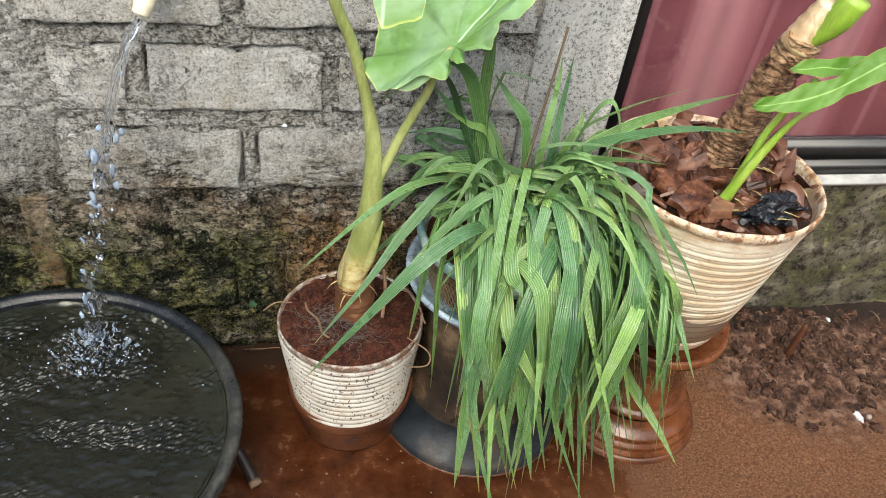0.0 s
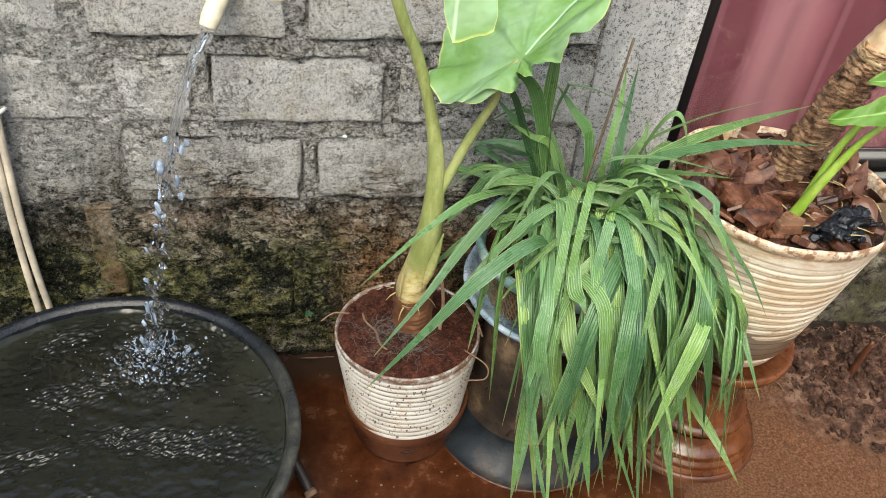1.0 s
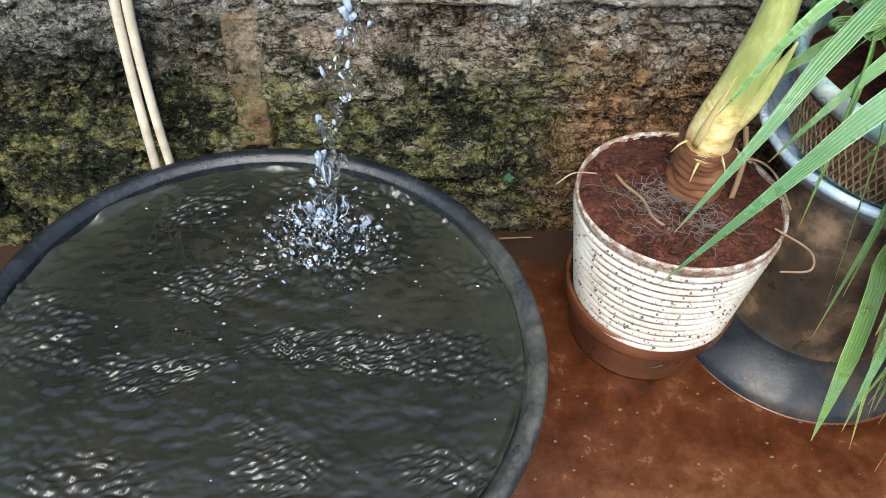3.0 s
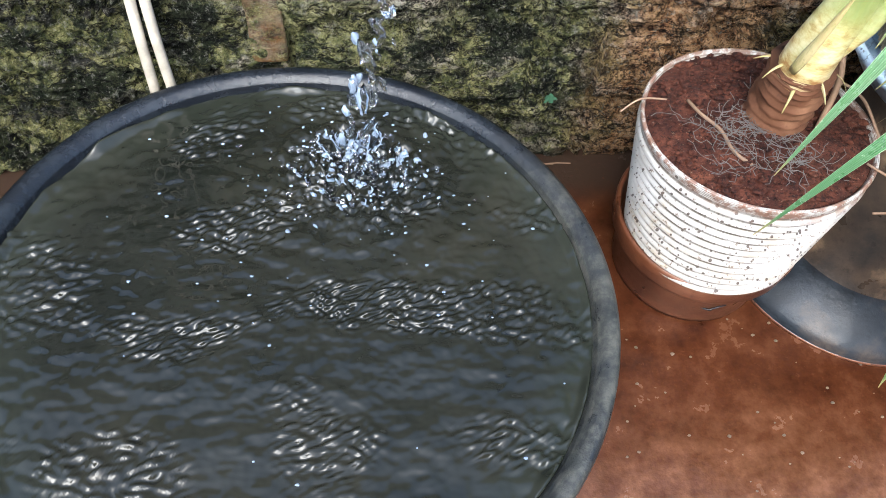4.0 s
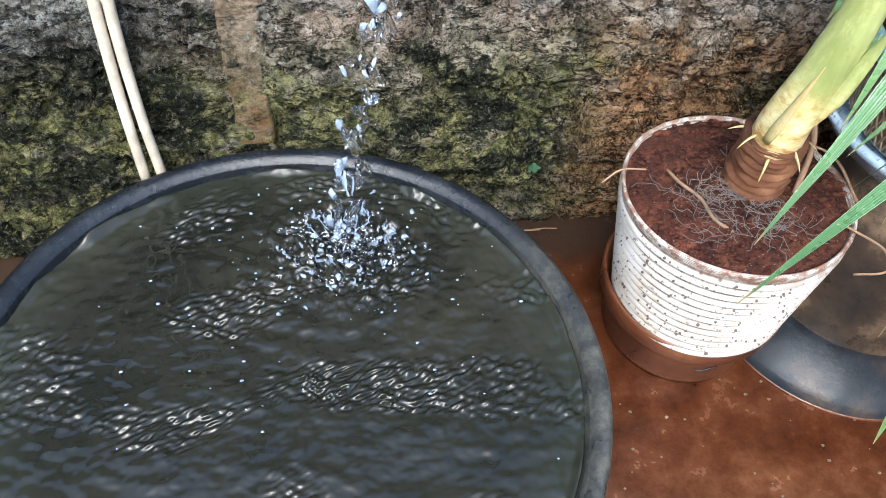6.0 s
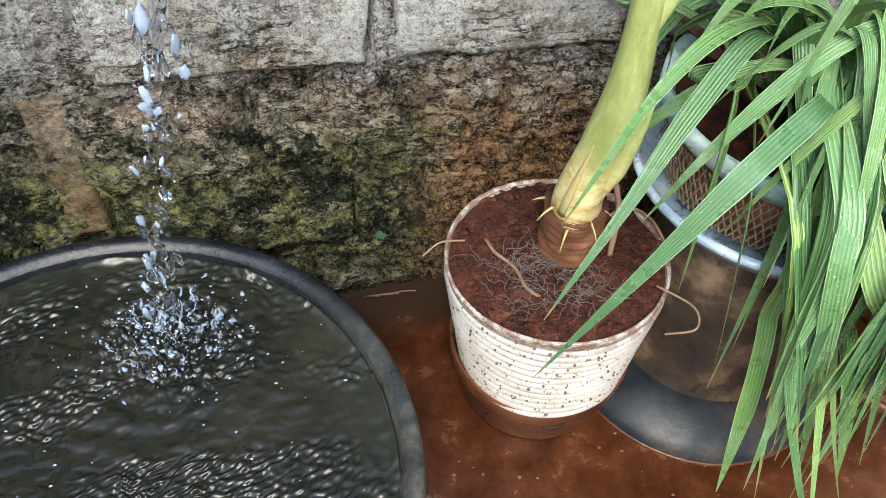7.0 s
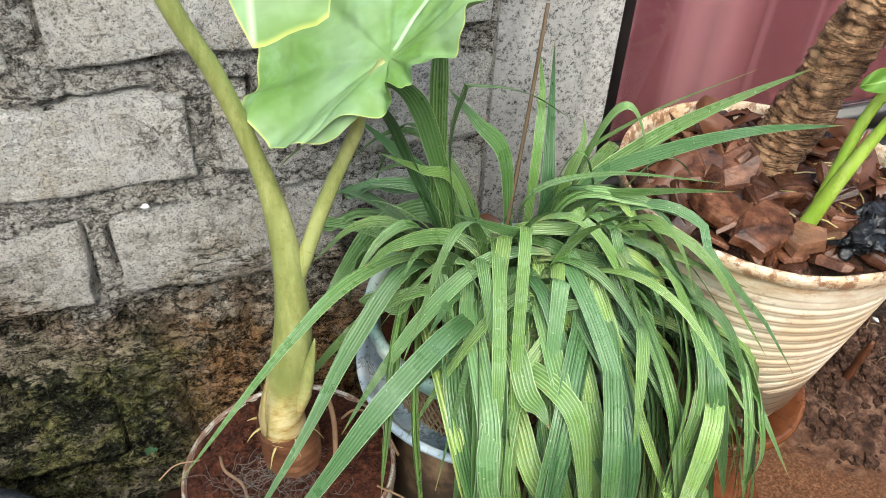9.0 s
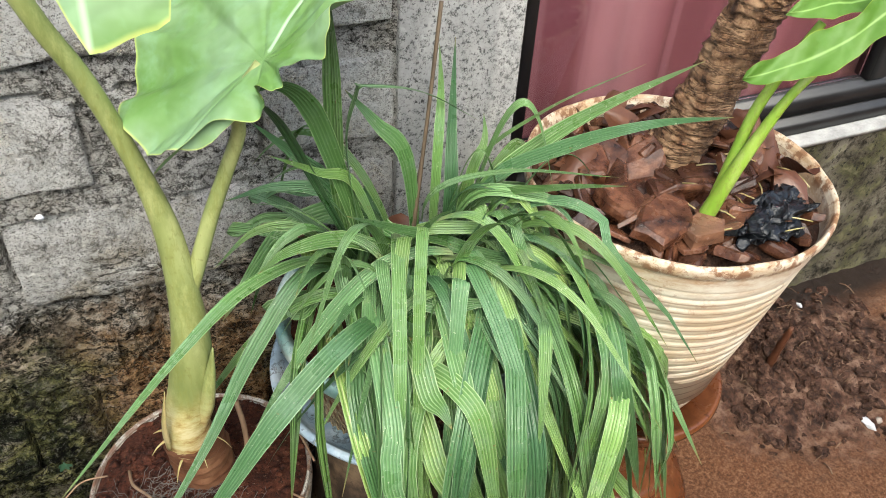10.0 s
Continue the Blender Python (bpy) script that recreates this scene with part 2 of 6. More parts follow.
def column_mat():
    n = Nodes("floated_cement_render")
    col = n.ramp(n.noise(9.0, 6, 0.65, stretch=(1, 1, 0.5)), (0.35, (0.42, 0.42, 0.41)), (0.52, (0.56, 0.56, 0.55)), (0.68, (0.72, 0.72, 0.70)))
    col = n.mix(n.ramp(n.noise(60.0, 4, 0.7), (0.6, 0.0), (0.7, 0.6)), col, (0.12, 0.12, 0.11))
    grain = n.noise(140.0, 8, 0.82)
    col = n.mix(1.0, col, n.ramp(grain, (0.41, (0.16, 0.16, 0.16)), (0.49, (1.0, 1.0, 1.0))), "MULTIPLY")
    pale = n.calc("MULTIPLY", n.span(n.axis(0), 0.755, 0.775), n.ramp(n.noise(40.0, 3, 0.6), (0.35, 0.5), (0.6, 1.0)))
    col = n.mix(pale, col, n.ramp(n.noise(150.0, 5, 0.75), (0.40, (0.16, 0.16, 0.15)), (0.48, (0.60, 0.59, 0.57)), (0.6, (0.78, 0.77, 0.75))))
    return n.done(col, 0.85, n.bump(n.noise(120.0, 6, 0.75), 1.0, 0.014), Specular_IOR_Level=0.2)


def plinth_mat():
    n = Nodes("mossy_plinth_cement")
    mid = n.noise(18.0, 8, 0.78)
    col = n.ramp(mid, (0.36, (0.022, 0.019, 0.013)), (0.44, (0.12, 0.105, 0.075)), (0.52, (0.27, 0.24, 0.185)), (0.62, (0.50, 0.46, 0.39)))
    col = n.mix(n.ramp(n.noise(9.0, 6, 0.72), (0.48, 0.0), (0.56, 0.8)), col, n.ramp(mid, (0.38, (0.020, 0.024, 0.010)), (0.58, (0.17, 0.165, 0.065))))
    col = n.mix(n.ramp(n.noise(60.0, 5, 0.75), (0.56, 0.0), (0.62, 0.85)), col, (0.03, 0.03, 0.025))
    height = n.calc("ADD", n.span(mid, 0.36, 0.60), n.calc("MULTIPLY", n.noise(120.0, 6, 0.8), 0.6))
    return n.done(col, 0.85, n.bump(height, 1.0, 0.016), Specular_IOR_Level=0.15)


def ground_mat():
    n = Nodes("wet_red_earth_floor")
    x, y = n.axis(0), n.axis(1)
    big = n.noise(3.2, 5, 0.6)
    mid = n.noise(14.0, 6, 0.65)
    fine = n.noise(120.0, 4, 0.7)
    wet = n.ramp(mid, (0.3, (0.024, 0.007, 0.003)), (0.5, (0.052, 0.016, 0.006)), (0.7, (0.095, 0.035, 0.015)))
    dry = n.ramp(n.noise(150.0, 6, 0.75), (0.36, (0.085, 0.032, 0.013)), (0.5, (0.205, 0.086, 0.036)), (0.64, (0.37, 0.20, 0.11)))
    soil = n.ramp(n.noise(30.0, 6, 0.7), (0.38, (0.03, 0.013, 0.008)), (0.5, (0.14, 0.068, 0.042)), (0.62, (0.34, 0.215, 0.15)))
    right = n.span(n.calc("ADD", x, n.calc("MULTIPLY", n.calc("SUBTRACT", big, 0.5), 0.5)), 0.80, 1.02)
    # the dug earth lies round one place, clay elsewhere
    ex, ey = n.calc("SUBTRACT", x, 1.56), n.calc("MULTIPLY", n.calc("SUBTRACT", y, 1.13), 1.25)
    gap = n.calc("SQRT", n.calc("ADD", n.calc("MULTIPLY", ex, ex), n.calc("MULTIPLY", ey, ey)))
    far = n.span(n.calc("ADD", gap, n.calc("MULTIPLY", n.calc("SUBTRACT", mid, 0.5), 0.35)), 0.44, 0.22)
    # the floor is lighter and more orange towards the front
    front_tone = n.calc("MULTIPLY", n.span(n.calc("ADD", y, n.calc("MULTIPLY", n.calc("SUBTRACT", big, 0.5), 0.4)), 0.86, 0.60), n.ramp(mid, (0.36, 0.35), (0.6, 0.85)))
    wet = n.mix(front_tone, wet, n.ramp(n.noise(26.0, 5, 0.65), (0.38, (0.085, 0.033, 0.014)), (0.6, (0.165, 0.075, 0.036))))
    col = n.mix(right, wet, dry)
    col = n.mix(far, col, soil)
    # the floor turns evenly dark brown towards the wall
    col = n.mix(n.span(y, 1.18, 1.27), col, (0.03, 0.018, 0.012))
    col = n.mix(n.ramp(fine, (0.6, 0.0), (0.72, 0.7)), col, (0.07, 0.026, 0.012))
    rough = n.calc("ADD", n.ramp(mid, (0.35, 0.10), (0.65, 0.30)), n.calc("MULTIPLY", right, 0.38), clamp=True)
    relief = n.calc("ADD", n.calc("MULTIPLY", fine, 0.4), n.noise(38.0, 5, 0.7))
    b = n.bump(relief, 0.25, 0.004)
    b = n.bump(n.calc("MULTIPLY", n.noise(75.0, 6, 0.8), right), 1.0, 0.016, b)
    return n.done(col, rough, b, Specular_IOR_Level=0.38)


def soil_mat(name, dark, mid, light, rough=0.9, wetness=0.3):
    n = Nodes(name)
    col = n.ramp(n.noise(45.0, 6, 0.7), (0.3, dark), (0.5, mid), (0.7, light))
    col = n.mix(n.ramp(n.island(), (0.0, 0.0), (1.0, 0.35)), col, dark)
    col = n.mix(1.0, col, n.ramp(n.noise(150.0, 6, 0.8), (0.40, (0.22, 0.2, 0.19)), (0.47, (0.9, 0.9, 0.9)), (0.6, (1.0, 1.0, 1.0)), (0.66, (1.0, 1.0, 1.0))), "MULTIPLY")
    col = n.mix(n.ramp(n.noise(240.0, 4, 0.7), (0.62, 0.0), (0.68, 0.7)), col, (0.30, 0.20, 0.13))
    return n.done(col, rough, n.bump(n.noise(150.0, 7, 0.8), 1.0, 0.008), Specular_IOR_Level=wetness)


def speckled_mat():
    """White plastic with earth splashes and dark dots."""
    n = Nodes("speckled_white_plastic")
    col = n.ramp(n.noise(11.0, 5, 0.6), (0.3, (0.36, 0.34, 0.30)), (0.6, (0.50, 0.485, 0.45)))
    col = n.mix(n.ramp(n.noise(20.0, 6, 0.7), (0.52, 0.0), (0.7, 0.7)), col, (0.36, 0.27, 0.16))
    dots = n.calc("ADD", n.cells(95.0), n.calc("MULTIPLY", n.noise(22.0, 3, 0.6), 0.55))
    col = n.mix(n.ramp(dots, (0.43, 0.9), (0.49, 0.0)), col, (0.045, 0.028, 0.02))
    col = n.mix(n.ramp(n.noise(160.0, 3, 0.6), (0.6, 0.0), (0.68, 0.8)), col, (0.09, 0.05, 0.03))
    wave = n.calc("SINE", n.calc("MULTIPLY", n.calc("SUBTRACT", n.calc("MULTIPLY", n.axis(1, n.uv()), 54.0), 2.0), math.pi / 2))
    col = n.mix(n.calc("MULTIPLY", n.span(wave, -0.1, -0.85), n.ramp(n.noise(34.0, 5, 0.7), (0.38, 0.35), (0.56, 1.0))), col, (0.10, 0.08, 0.06))
    rim = n.calc("MULTIPLY", n.span(n.axis(2), 0.318, 0.342), n.ramp(n.noise(50.0, 4, 0.7), (0.42, 0.0), (0.55, 0.9)))
    col = n.mix(rim, col, (0.15, 0.07, 0.04))
    return n.done(col, 0.5, n.bump(n.noise(80.0, 4, 0.6), 0.2, 0.002))


def groove_pot_mat():
    """Cream-white plastic, brown earth lying in the grooves between the ribs."""
    n = Nodes("earth_stained_white_plastic")
    z = n.axis(2)
    col = n.ramp(n.noise(9.0, 5, 0.6), (0.3, (0.64, 0.57, 0.43)), (0.6, (0.80, 0.75, 0.63)))
    col = n.mix(n.ramp(n.noise(5.0, 6, 0.7, stretch=(1, 1, 2.2)), (0.46, 0.0), (0.66, 0.65)), col, (0.46, 0.30, 0.15))
    wave = n.calc("SINE", n.calc("MULTIPLY", n.calc("SUBTRACT", z, RIB_FOOT - RIB_STEP * 0.25), 2 * math.pi / RIB_STEP))
    low = n.calc("MULTIPLY", n.span(wave, -0.80, -0.98), n.span(z, 0.69, 0.66))
    col = n.mix(n.calc("MULTIPLY", low, n.ramp(n.noise(14.0, 4, 0.6), (0.3, 0.25), (0.6, 0.75))), col, (0.27, 0.165, 0.085))
    col = n.mix(n.ramp(n.noise(24.0, 6, 0.75), (0.57, 0.0), (0.68, 0.75)), col, (0.30, 0.155, 0.07))
    rim = n.calc("MULTIPLY", n.span(z, 0.65, 0.736), n.ramp(n.noise(16.0, 7, 0.75, stretch=(1, 1, 2.5)), (0.42, 0.08), (0.58, 0.75)))
    col = n.mix(rim, col, (0.44, 0.26, 0.12))
    lip = n.calc("MULTIPLY", n.span(z, 0.718, 0.736), n.ramp(n.noise(48.0, 5, 0.7), (0.47, 0.0), (0.56, 0.85)))
    col = n.mix(lip, col, (0.20, 0.085, 0.035))
    return n.done(col, 0.5, n.bump(n.noise(80.0, 4, 0.6), 0.15, 0.002))


RIB_FOOT, RIB_STEP = 0.349, 0.0206


def clay_mat(name, a, b, c, rough, gloss=0.5):
    n = Nodes(name)
    col = n.ramp(n.noise(9.0, 6, 0.65), (0.3, a), (0.5, b), (0.72, c))
    col = n.mix(n.ramp(n.noise(60.0, 4, 0.7), (0.58, 0.0), (0.7, 0.6)), col, tuple(v * 0.35 for v in a))
    r = n.ramp(n.noise(13.0, 4, 0.6), (0.35, rough), (0.65, min(rough + 0.3, 1.0)))
    return n.done(col, r, n.bump(n.noise(90.0, 5, 0.7), 0.3, 0.003), Specular_IOR_Level=gloss)


def glaze_mat(name, a, b, c, vein, specks):
    """Patchy old glaze with wandering dark lines and specks of dirt."""
    n = Nodes(name)
    col = n.ramp(n.noise(13.0, 5, 0.65), (0.36, a), (0.5, b), (0.62, c))
    line = n.crease(14.0, 5, 0.6)
    col = n.mix(n.ramp(line, (0.0, 0.8), (0.02, 0.0)), col, vein)
    col = n.mix(n.ramp(n.noise(75.0, 4, 0.7), (0.60, 0.0), (0.66, specks)), col, (0.04, 0.035, 0.03))
    return n.done(col, n.ramp(n.noise(20.0, 4, 0.6), (0.35, 0.25), (0.65, 0.55)), n.bump(n.noise(70.0, 5, 0.7), 0.4, 0.003))


def blade_mat():
    """Pleated leaf: pale straight veins on green, some leaves bluish, some yellow."""
    n = Nodes("striped_grass_leaf")
    uv = n.uv()
    u, v = n.axis(0, uv), n.axis(1, uv)
    rnd = n.object_random()
    sway = n.calc("MULTIPLY", n.noise(3.0, 0, 0.5), 0.8)
    rib = n.calc("ADD", n.calc("MULTIPLY", n.calc("SINE", n.calc("ADD", n.calc("MULTIPLY", u, 38.0), sway)), 0.5), 0.5)
    line = n.calc("POWER", rib, 4.0)
    hair = n.calc("POWER", n.calc("ADD", n.calc("MULTIPLY", n.calc("SINE", n.calc("MULTIPLY", u, 131.0)), 0.5), 0.5), 2.0)
    deep = n.ramp(rnd, (0.0, (0.085, 0.200, 0.078)), (0.35, (0.112, 0.240, 0.068)), (0.75, (0.142, 0.275, 0.066)), (1.0, (0.180, 0.310, 0.068)))
    pale = n.ramp(rnd, (0.0, (0.34, 0.48, 0.28)), (0.4, (0.45, 0.60, 0.32)), (1.0, (0.54, 0.66, 0.32)))
    vivid = n.ramp(n.calc("FRACT", n.calc("MULTIPLY", rnd, 7.31)), (0.0, 0.20), (0.5, 0.50), (1.0, 0.9))
    amount = n.calc("MULTIPLY", n.calc("MULTIPLY", line, n.ramp(n.noise(16.0, 3, 0.6), (0.34, 0.30), (0.62, 0.95))), vivid)
    col = n.mix(amount, deep, pale)
    col = n.mix(n.calc("MULTIPLY", hair, 0.14), col, (0.040, 0.105, 0.030))
    col = n.mix(n.ramp(n.noise(30.0, 4, 0.6), (0.6, 0.0), (0.75, 0.35)), col, (0.28, 0.33, 0.07))
    col = n.mix(n.ramp(n.noise(15.0, 6, 0.7), (0.52, 0.0), (0.66, 0.45)), col, (0.22, 0.36, 0.22))
    col = n.mix(n.ramp(n.noise(260.0, 2, 0.5), (0.68, 0.0), (0.72, 0.7)), col, (0.45, 0.50, 0.36))
    # random leaf brightness, painting some leaves as shaded and some as lit
    col = n.mix(1.0, col, n.ramp(n.calc("FRACT", n.calc("MULTIPLY", rnd, 13.7)), (0.0, (0.45, 0.52, 0.50)), (0.35, (0.85, 0.88, 0.86)), (0.7, (1.0, 1.0, 1.0)), (1.0, (1.40, 1.28, 1.30))), "MULTIPLY")
    col = n.mix(n.ramp(n.noise(90.0, 3, 0.6), (0.70, 0.0), (0.74, 0.7)), col, (0.20, 0.13, 0.05))
    col = n.mix(n.span(v, 0.95, 1.0, 0.0, 0.7), col, (0.36, 0.24, 0.08))
    col = n.mix(n.span(v, 0.12, 0.0, 0.0, 0.7), col, (0.42, 0.48, 0.22))
    edge = n.span(n.calc("ABSOLUTE", n.calc("SUBTRACT", u, 0.5)), 0.455, 0.495, 0.0, 0.55)
    col = n.mix(edge, col, pale)
    rough = n.ramp(n.noise(22.0, 4, 0.6), (0.35, 0.24), (0.65, 0.42))
    return n.done(col, rough, n.bump(n.calc("ADD", rib, n.calc("MULTIPLY", hair, 0.3)), 0.7, 0.0016), Specular_IOR_Level=0.5)


def taro_mat(name="broad_waxy_leaf", shade=1.0):
    n = Nodes(name)
    uv = n.uv()
    u, v = n.axis(0, uv), n.axis(1, uv)
    vein = n.span(v, 0.0, 1.0)
    col = n.ramp(n.noise(9.0, 4, 0.55), (0.34, (0.115, 0.230, 0.048)), (0.5, (0.165, 0.290, 0.095)), (0.66, (0.230, 0.355, 0.175)))
    col = n.mix(n.ramp(n.noise(26.0, 4, 0.6), (0.5, 0.0), (0.7, 0.4)), col, (0.26, 0.42, 0.26))
    col = n.mix(n.span(u, 0.55, 1.0), col, (0.42, 0.58, 0.36))
    col = n.mix(n.span(v, 0.975, 1.0, 0.0, 0.8), col, (0.50, 0.56, 0.16))
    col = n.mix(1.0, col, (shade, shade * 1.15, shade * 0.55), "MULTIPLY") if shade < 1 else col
    return n.done(col, 0.5, n.bump(n.noise(22.0, 2, 0.5), 0.75, 0.016), Specular_IOR_Level=0.22)


def stem_mat(name, a, b, c, foot=0.0):
    n = Nodes(name)
    col = n.ramp(n.noise(22.0, 5, 0.6, stretch=(1, 1, 0.25)), (0.32, a), (0.52, b), (0.72, c))
    col = n.mix(n.ramp(n.noise(130.0, 3, 0.6), (0.62, 0.0), (0.72, 0.5)), col, (0.16, 0.15, 0.04))
    col = n.mix(n.ramp(n.crease(38.0, 5, 0.7, stretch=(1, 1, 0.22)), (0.0, 0.5), (0.03, 0.0)), col, (0.20, 0.21, 0.05))
    col = n.mix(n.ramp(n.noise(34.0, 6, 0.8, stretch=(1, 1, 0.4)), (0.50, 0.0), (0.70, 0.4)), col, (0.55, 0.56, 0.24))
    if foot:
        low = n.span(n.calc("ADD", n.axis(2), n.calc("MULTIPLY", n.noise(16.0, 3, 0.6), 0.16)), foot + 0.22, foot + 0.07)
        col = n.mix(low, col, n.ramp(n.noise(30.0, 6, 0.7, stretch=(1, 1, 2.5)), (0.38, (0.30, 0.14, 0.04)), (0.47, (0.50, 0.38, 0.16)), (0.6, (0.66, 0.58, 0.34))))
    return n.done(col, 0.42, n.bump(n.noise(60.0, 4, 0.6, stretch=(1, 1, 0.2)), 0.25, 0.003))


def bark_mat():
    n = Nodes("ringed_trunk_bark")
    col = n.ramp(n.noise(40.0, 6, 0.7, stretch=(1, 1, 0.6)), (0.36, (0.055, 0.024, 0.011)), (0.45, (0.215, 0.110, 0.052)), (0.6, (0.46, 0.285, 0.16)))
    col = n.mix(n.span(n.axis(2), 1.0, 1.06), col, n.ramp(n.noise(20.0, 5, 0.6), (0.35, (0.42, 0.22, 0.09)), (0.65, (0.68, 0.50, 0.30))))
    ring = n.crease(34.0, 5, 0.6, stretch=(0.35, 0.35, 2.6))
    col = n.mix(1.0, col, n.ramp(ring, (0.0, (0.30, 0.26, 0.22)), (0.03, (1.0, 1.0, 1.0))), "MULTIPLY")
    return n.done(col, n.ramp(n.noise(20.0, 4, 0.6), (0.35, 0.35), (0.65, 0.7)), n.bump(n.calc("ADD", n.noise(150.0, 5, 0.75, stretch=(1, 1, 3)), n.calc("MULTIPLY", n.calc("MINIMUM", ring, 0.05), 12.0)), 1.0, 0.005))


def chip_mat():
    n = Nodes("wet_bark_chip")
    rnd = n.object_random()
    col = n.ramp(n.noise(32.0, 6, 0.65), (0.36, (0.026, 0.009, 0.005)), (0.5, (0.090, 0.033, 0.016)), (0.64, (0.190, 0.084, 0.045)))
    col = n.mix(n.ramp(rnd, (0.0, 0.5), (0.18, 0.0)), col, (0.30, 0.165, 0.10))
    col = n.mix(n.ramp(rnd, (0.25, 0.0), (0.95, 0.9)), col, (0.030, 0.014, 0.010))
    rough = n.ramp(n.noise(18.0, 4, 0.6), (0.35, 0.10), (0.65, 0.36))
    return n.done(col, rough, n.bump(n.noise(85.0, 6, 0.7), 0.5, 0.005))


def plain(name, color, rough=0.5, bump=0.0, **more):
    n = Nodes(name)
    dark = tuple(c * 0.62 for c in color)
    col = n.ramp(n.noise(18.0, 5, 0.65), (0.35, dark), (0.62, color))
    return n.done(col, rough, n.bump(n.noise(110.0, 4, 0.6), bump, 0.003) if bump else None, **more)


def tub_mat():
    n = Nodes("scuffed_black_rubber")
    col = n.ramp(n.noise(14.0, 6, 0.7), (0.32, (0.004, 0.005, 0.007)), (0.50, (0.007, 0.009, 0.012)), (0.74, (0.018, 0.022, 0.026)))
    near = n.span(n.calc("SUBTRACT", n.axis(1), n.calc("MULTIPLY", n.axis(0), 0.9)), 1.30, 1.0)
    scum = n.calc("MULTIPLY", near, n.ramp(n.noise(26.0, 6, 0.75, stretch=(1, 1, 3)), (0.36, 0.15), (0.62, 0.95)))
    col = n.mix(scum, col, n.ramp(n.noise(60.0, 4, 0.7), (0.4, (0.028, 0.030, 0.026)), (0.6, (0.070, 0.068, 0.055))))
    rough = n.calc("ADD", n.ramp(n.noise(20.0, 4, 0.6), (0.3, 0.14), (0.7, 0.34)), n.calc("MULTIPLY", scum, 0.3), clamp=True)
    return n.done(col, rough, n.bump(n.noise(90.0, 5, 0.7), 0.4, 0.004), Specular_IOR_Level=0.35)


def water_mat():
    n = Nodes("murky_tub_water")
    col = n.ramp(n.noise(4.0, 5, 0.65), (0.36, (0.0065, 0.0074, 0.0054)), (0.5, (0.0115, 0.012, 0.0085)), (0.64, (0.018, 0.0175, 0.012)))
    # green murk hangs along the side of the tub
    ex, ey = n.calc("SUBTRACT", n.axis(0), -0.444), n.calc("SUBTRACT", n.axis(1), 0.873)
    out = n.calc("SQRT", n.calc("ADD", n.calc("MULTIPLY", ex, ex), n.calc("MULTIPLY", ey, ey)))
    out = n.calc("ADD", out, n.calc("MULTIPLY", n.calc("SUBTRACT", n.noise(9.0, 5, 0.65), 0.5), 0.12))
    col = n.mix(n.span(out, 0.28, 0.36, 0.0, 0.5), col, (0.019, 0.022, 0.016))
    return n.done(col, 0.04, None, IOR=1.34, Specular_IOR_Level=0.55)


def clear_water_mat():
    n = Nodes("falling_clear_water")
    return n.done((0.93, 0.96, 1.0), 0.02, None, IOR=1.33, Transmission_Weight=1.0)


def glass_mat():
    n = Nodes("window_glass")
    return n.done((0.97, 0.95, 0.96), 0.01, None, IOR=1.5, Transmission_Weight=1.0, Specular_IOR_Level=1.0)


def curtain_mat():
    """Maroon cloth: the light and dark of its wide folds and thin pleats is painted in."""
    n = Nodes("maroon_curtain_cloth")
    x = n.axis(0)
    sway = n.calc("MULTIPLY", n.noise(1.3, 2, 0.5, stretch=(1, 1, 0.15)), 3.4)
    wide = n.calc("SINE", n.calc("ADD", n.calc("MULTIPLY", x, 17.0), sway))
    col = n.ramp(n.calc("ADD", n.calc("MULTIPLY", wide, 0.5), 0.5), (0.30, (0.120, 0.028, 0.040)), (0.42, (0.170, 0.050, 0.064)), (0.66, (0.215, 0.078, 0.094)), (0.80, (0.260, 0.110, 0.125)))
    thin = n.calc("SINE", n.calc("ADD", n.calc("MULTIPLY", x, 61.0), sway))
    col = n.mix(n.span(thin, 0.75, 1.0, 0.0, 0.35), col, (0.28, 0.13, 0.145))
    return n.done(col, 0.8, n.bump(n.noise(400.0, 2, 0.5), 0.2, 0.001))


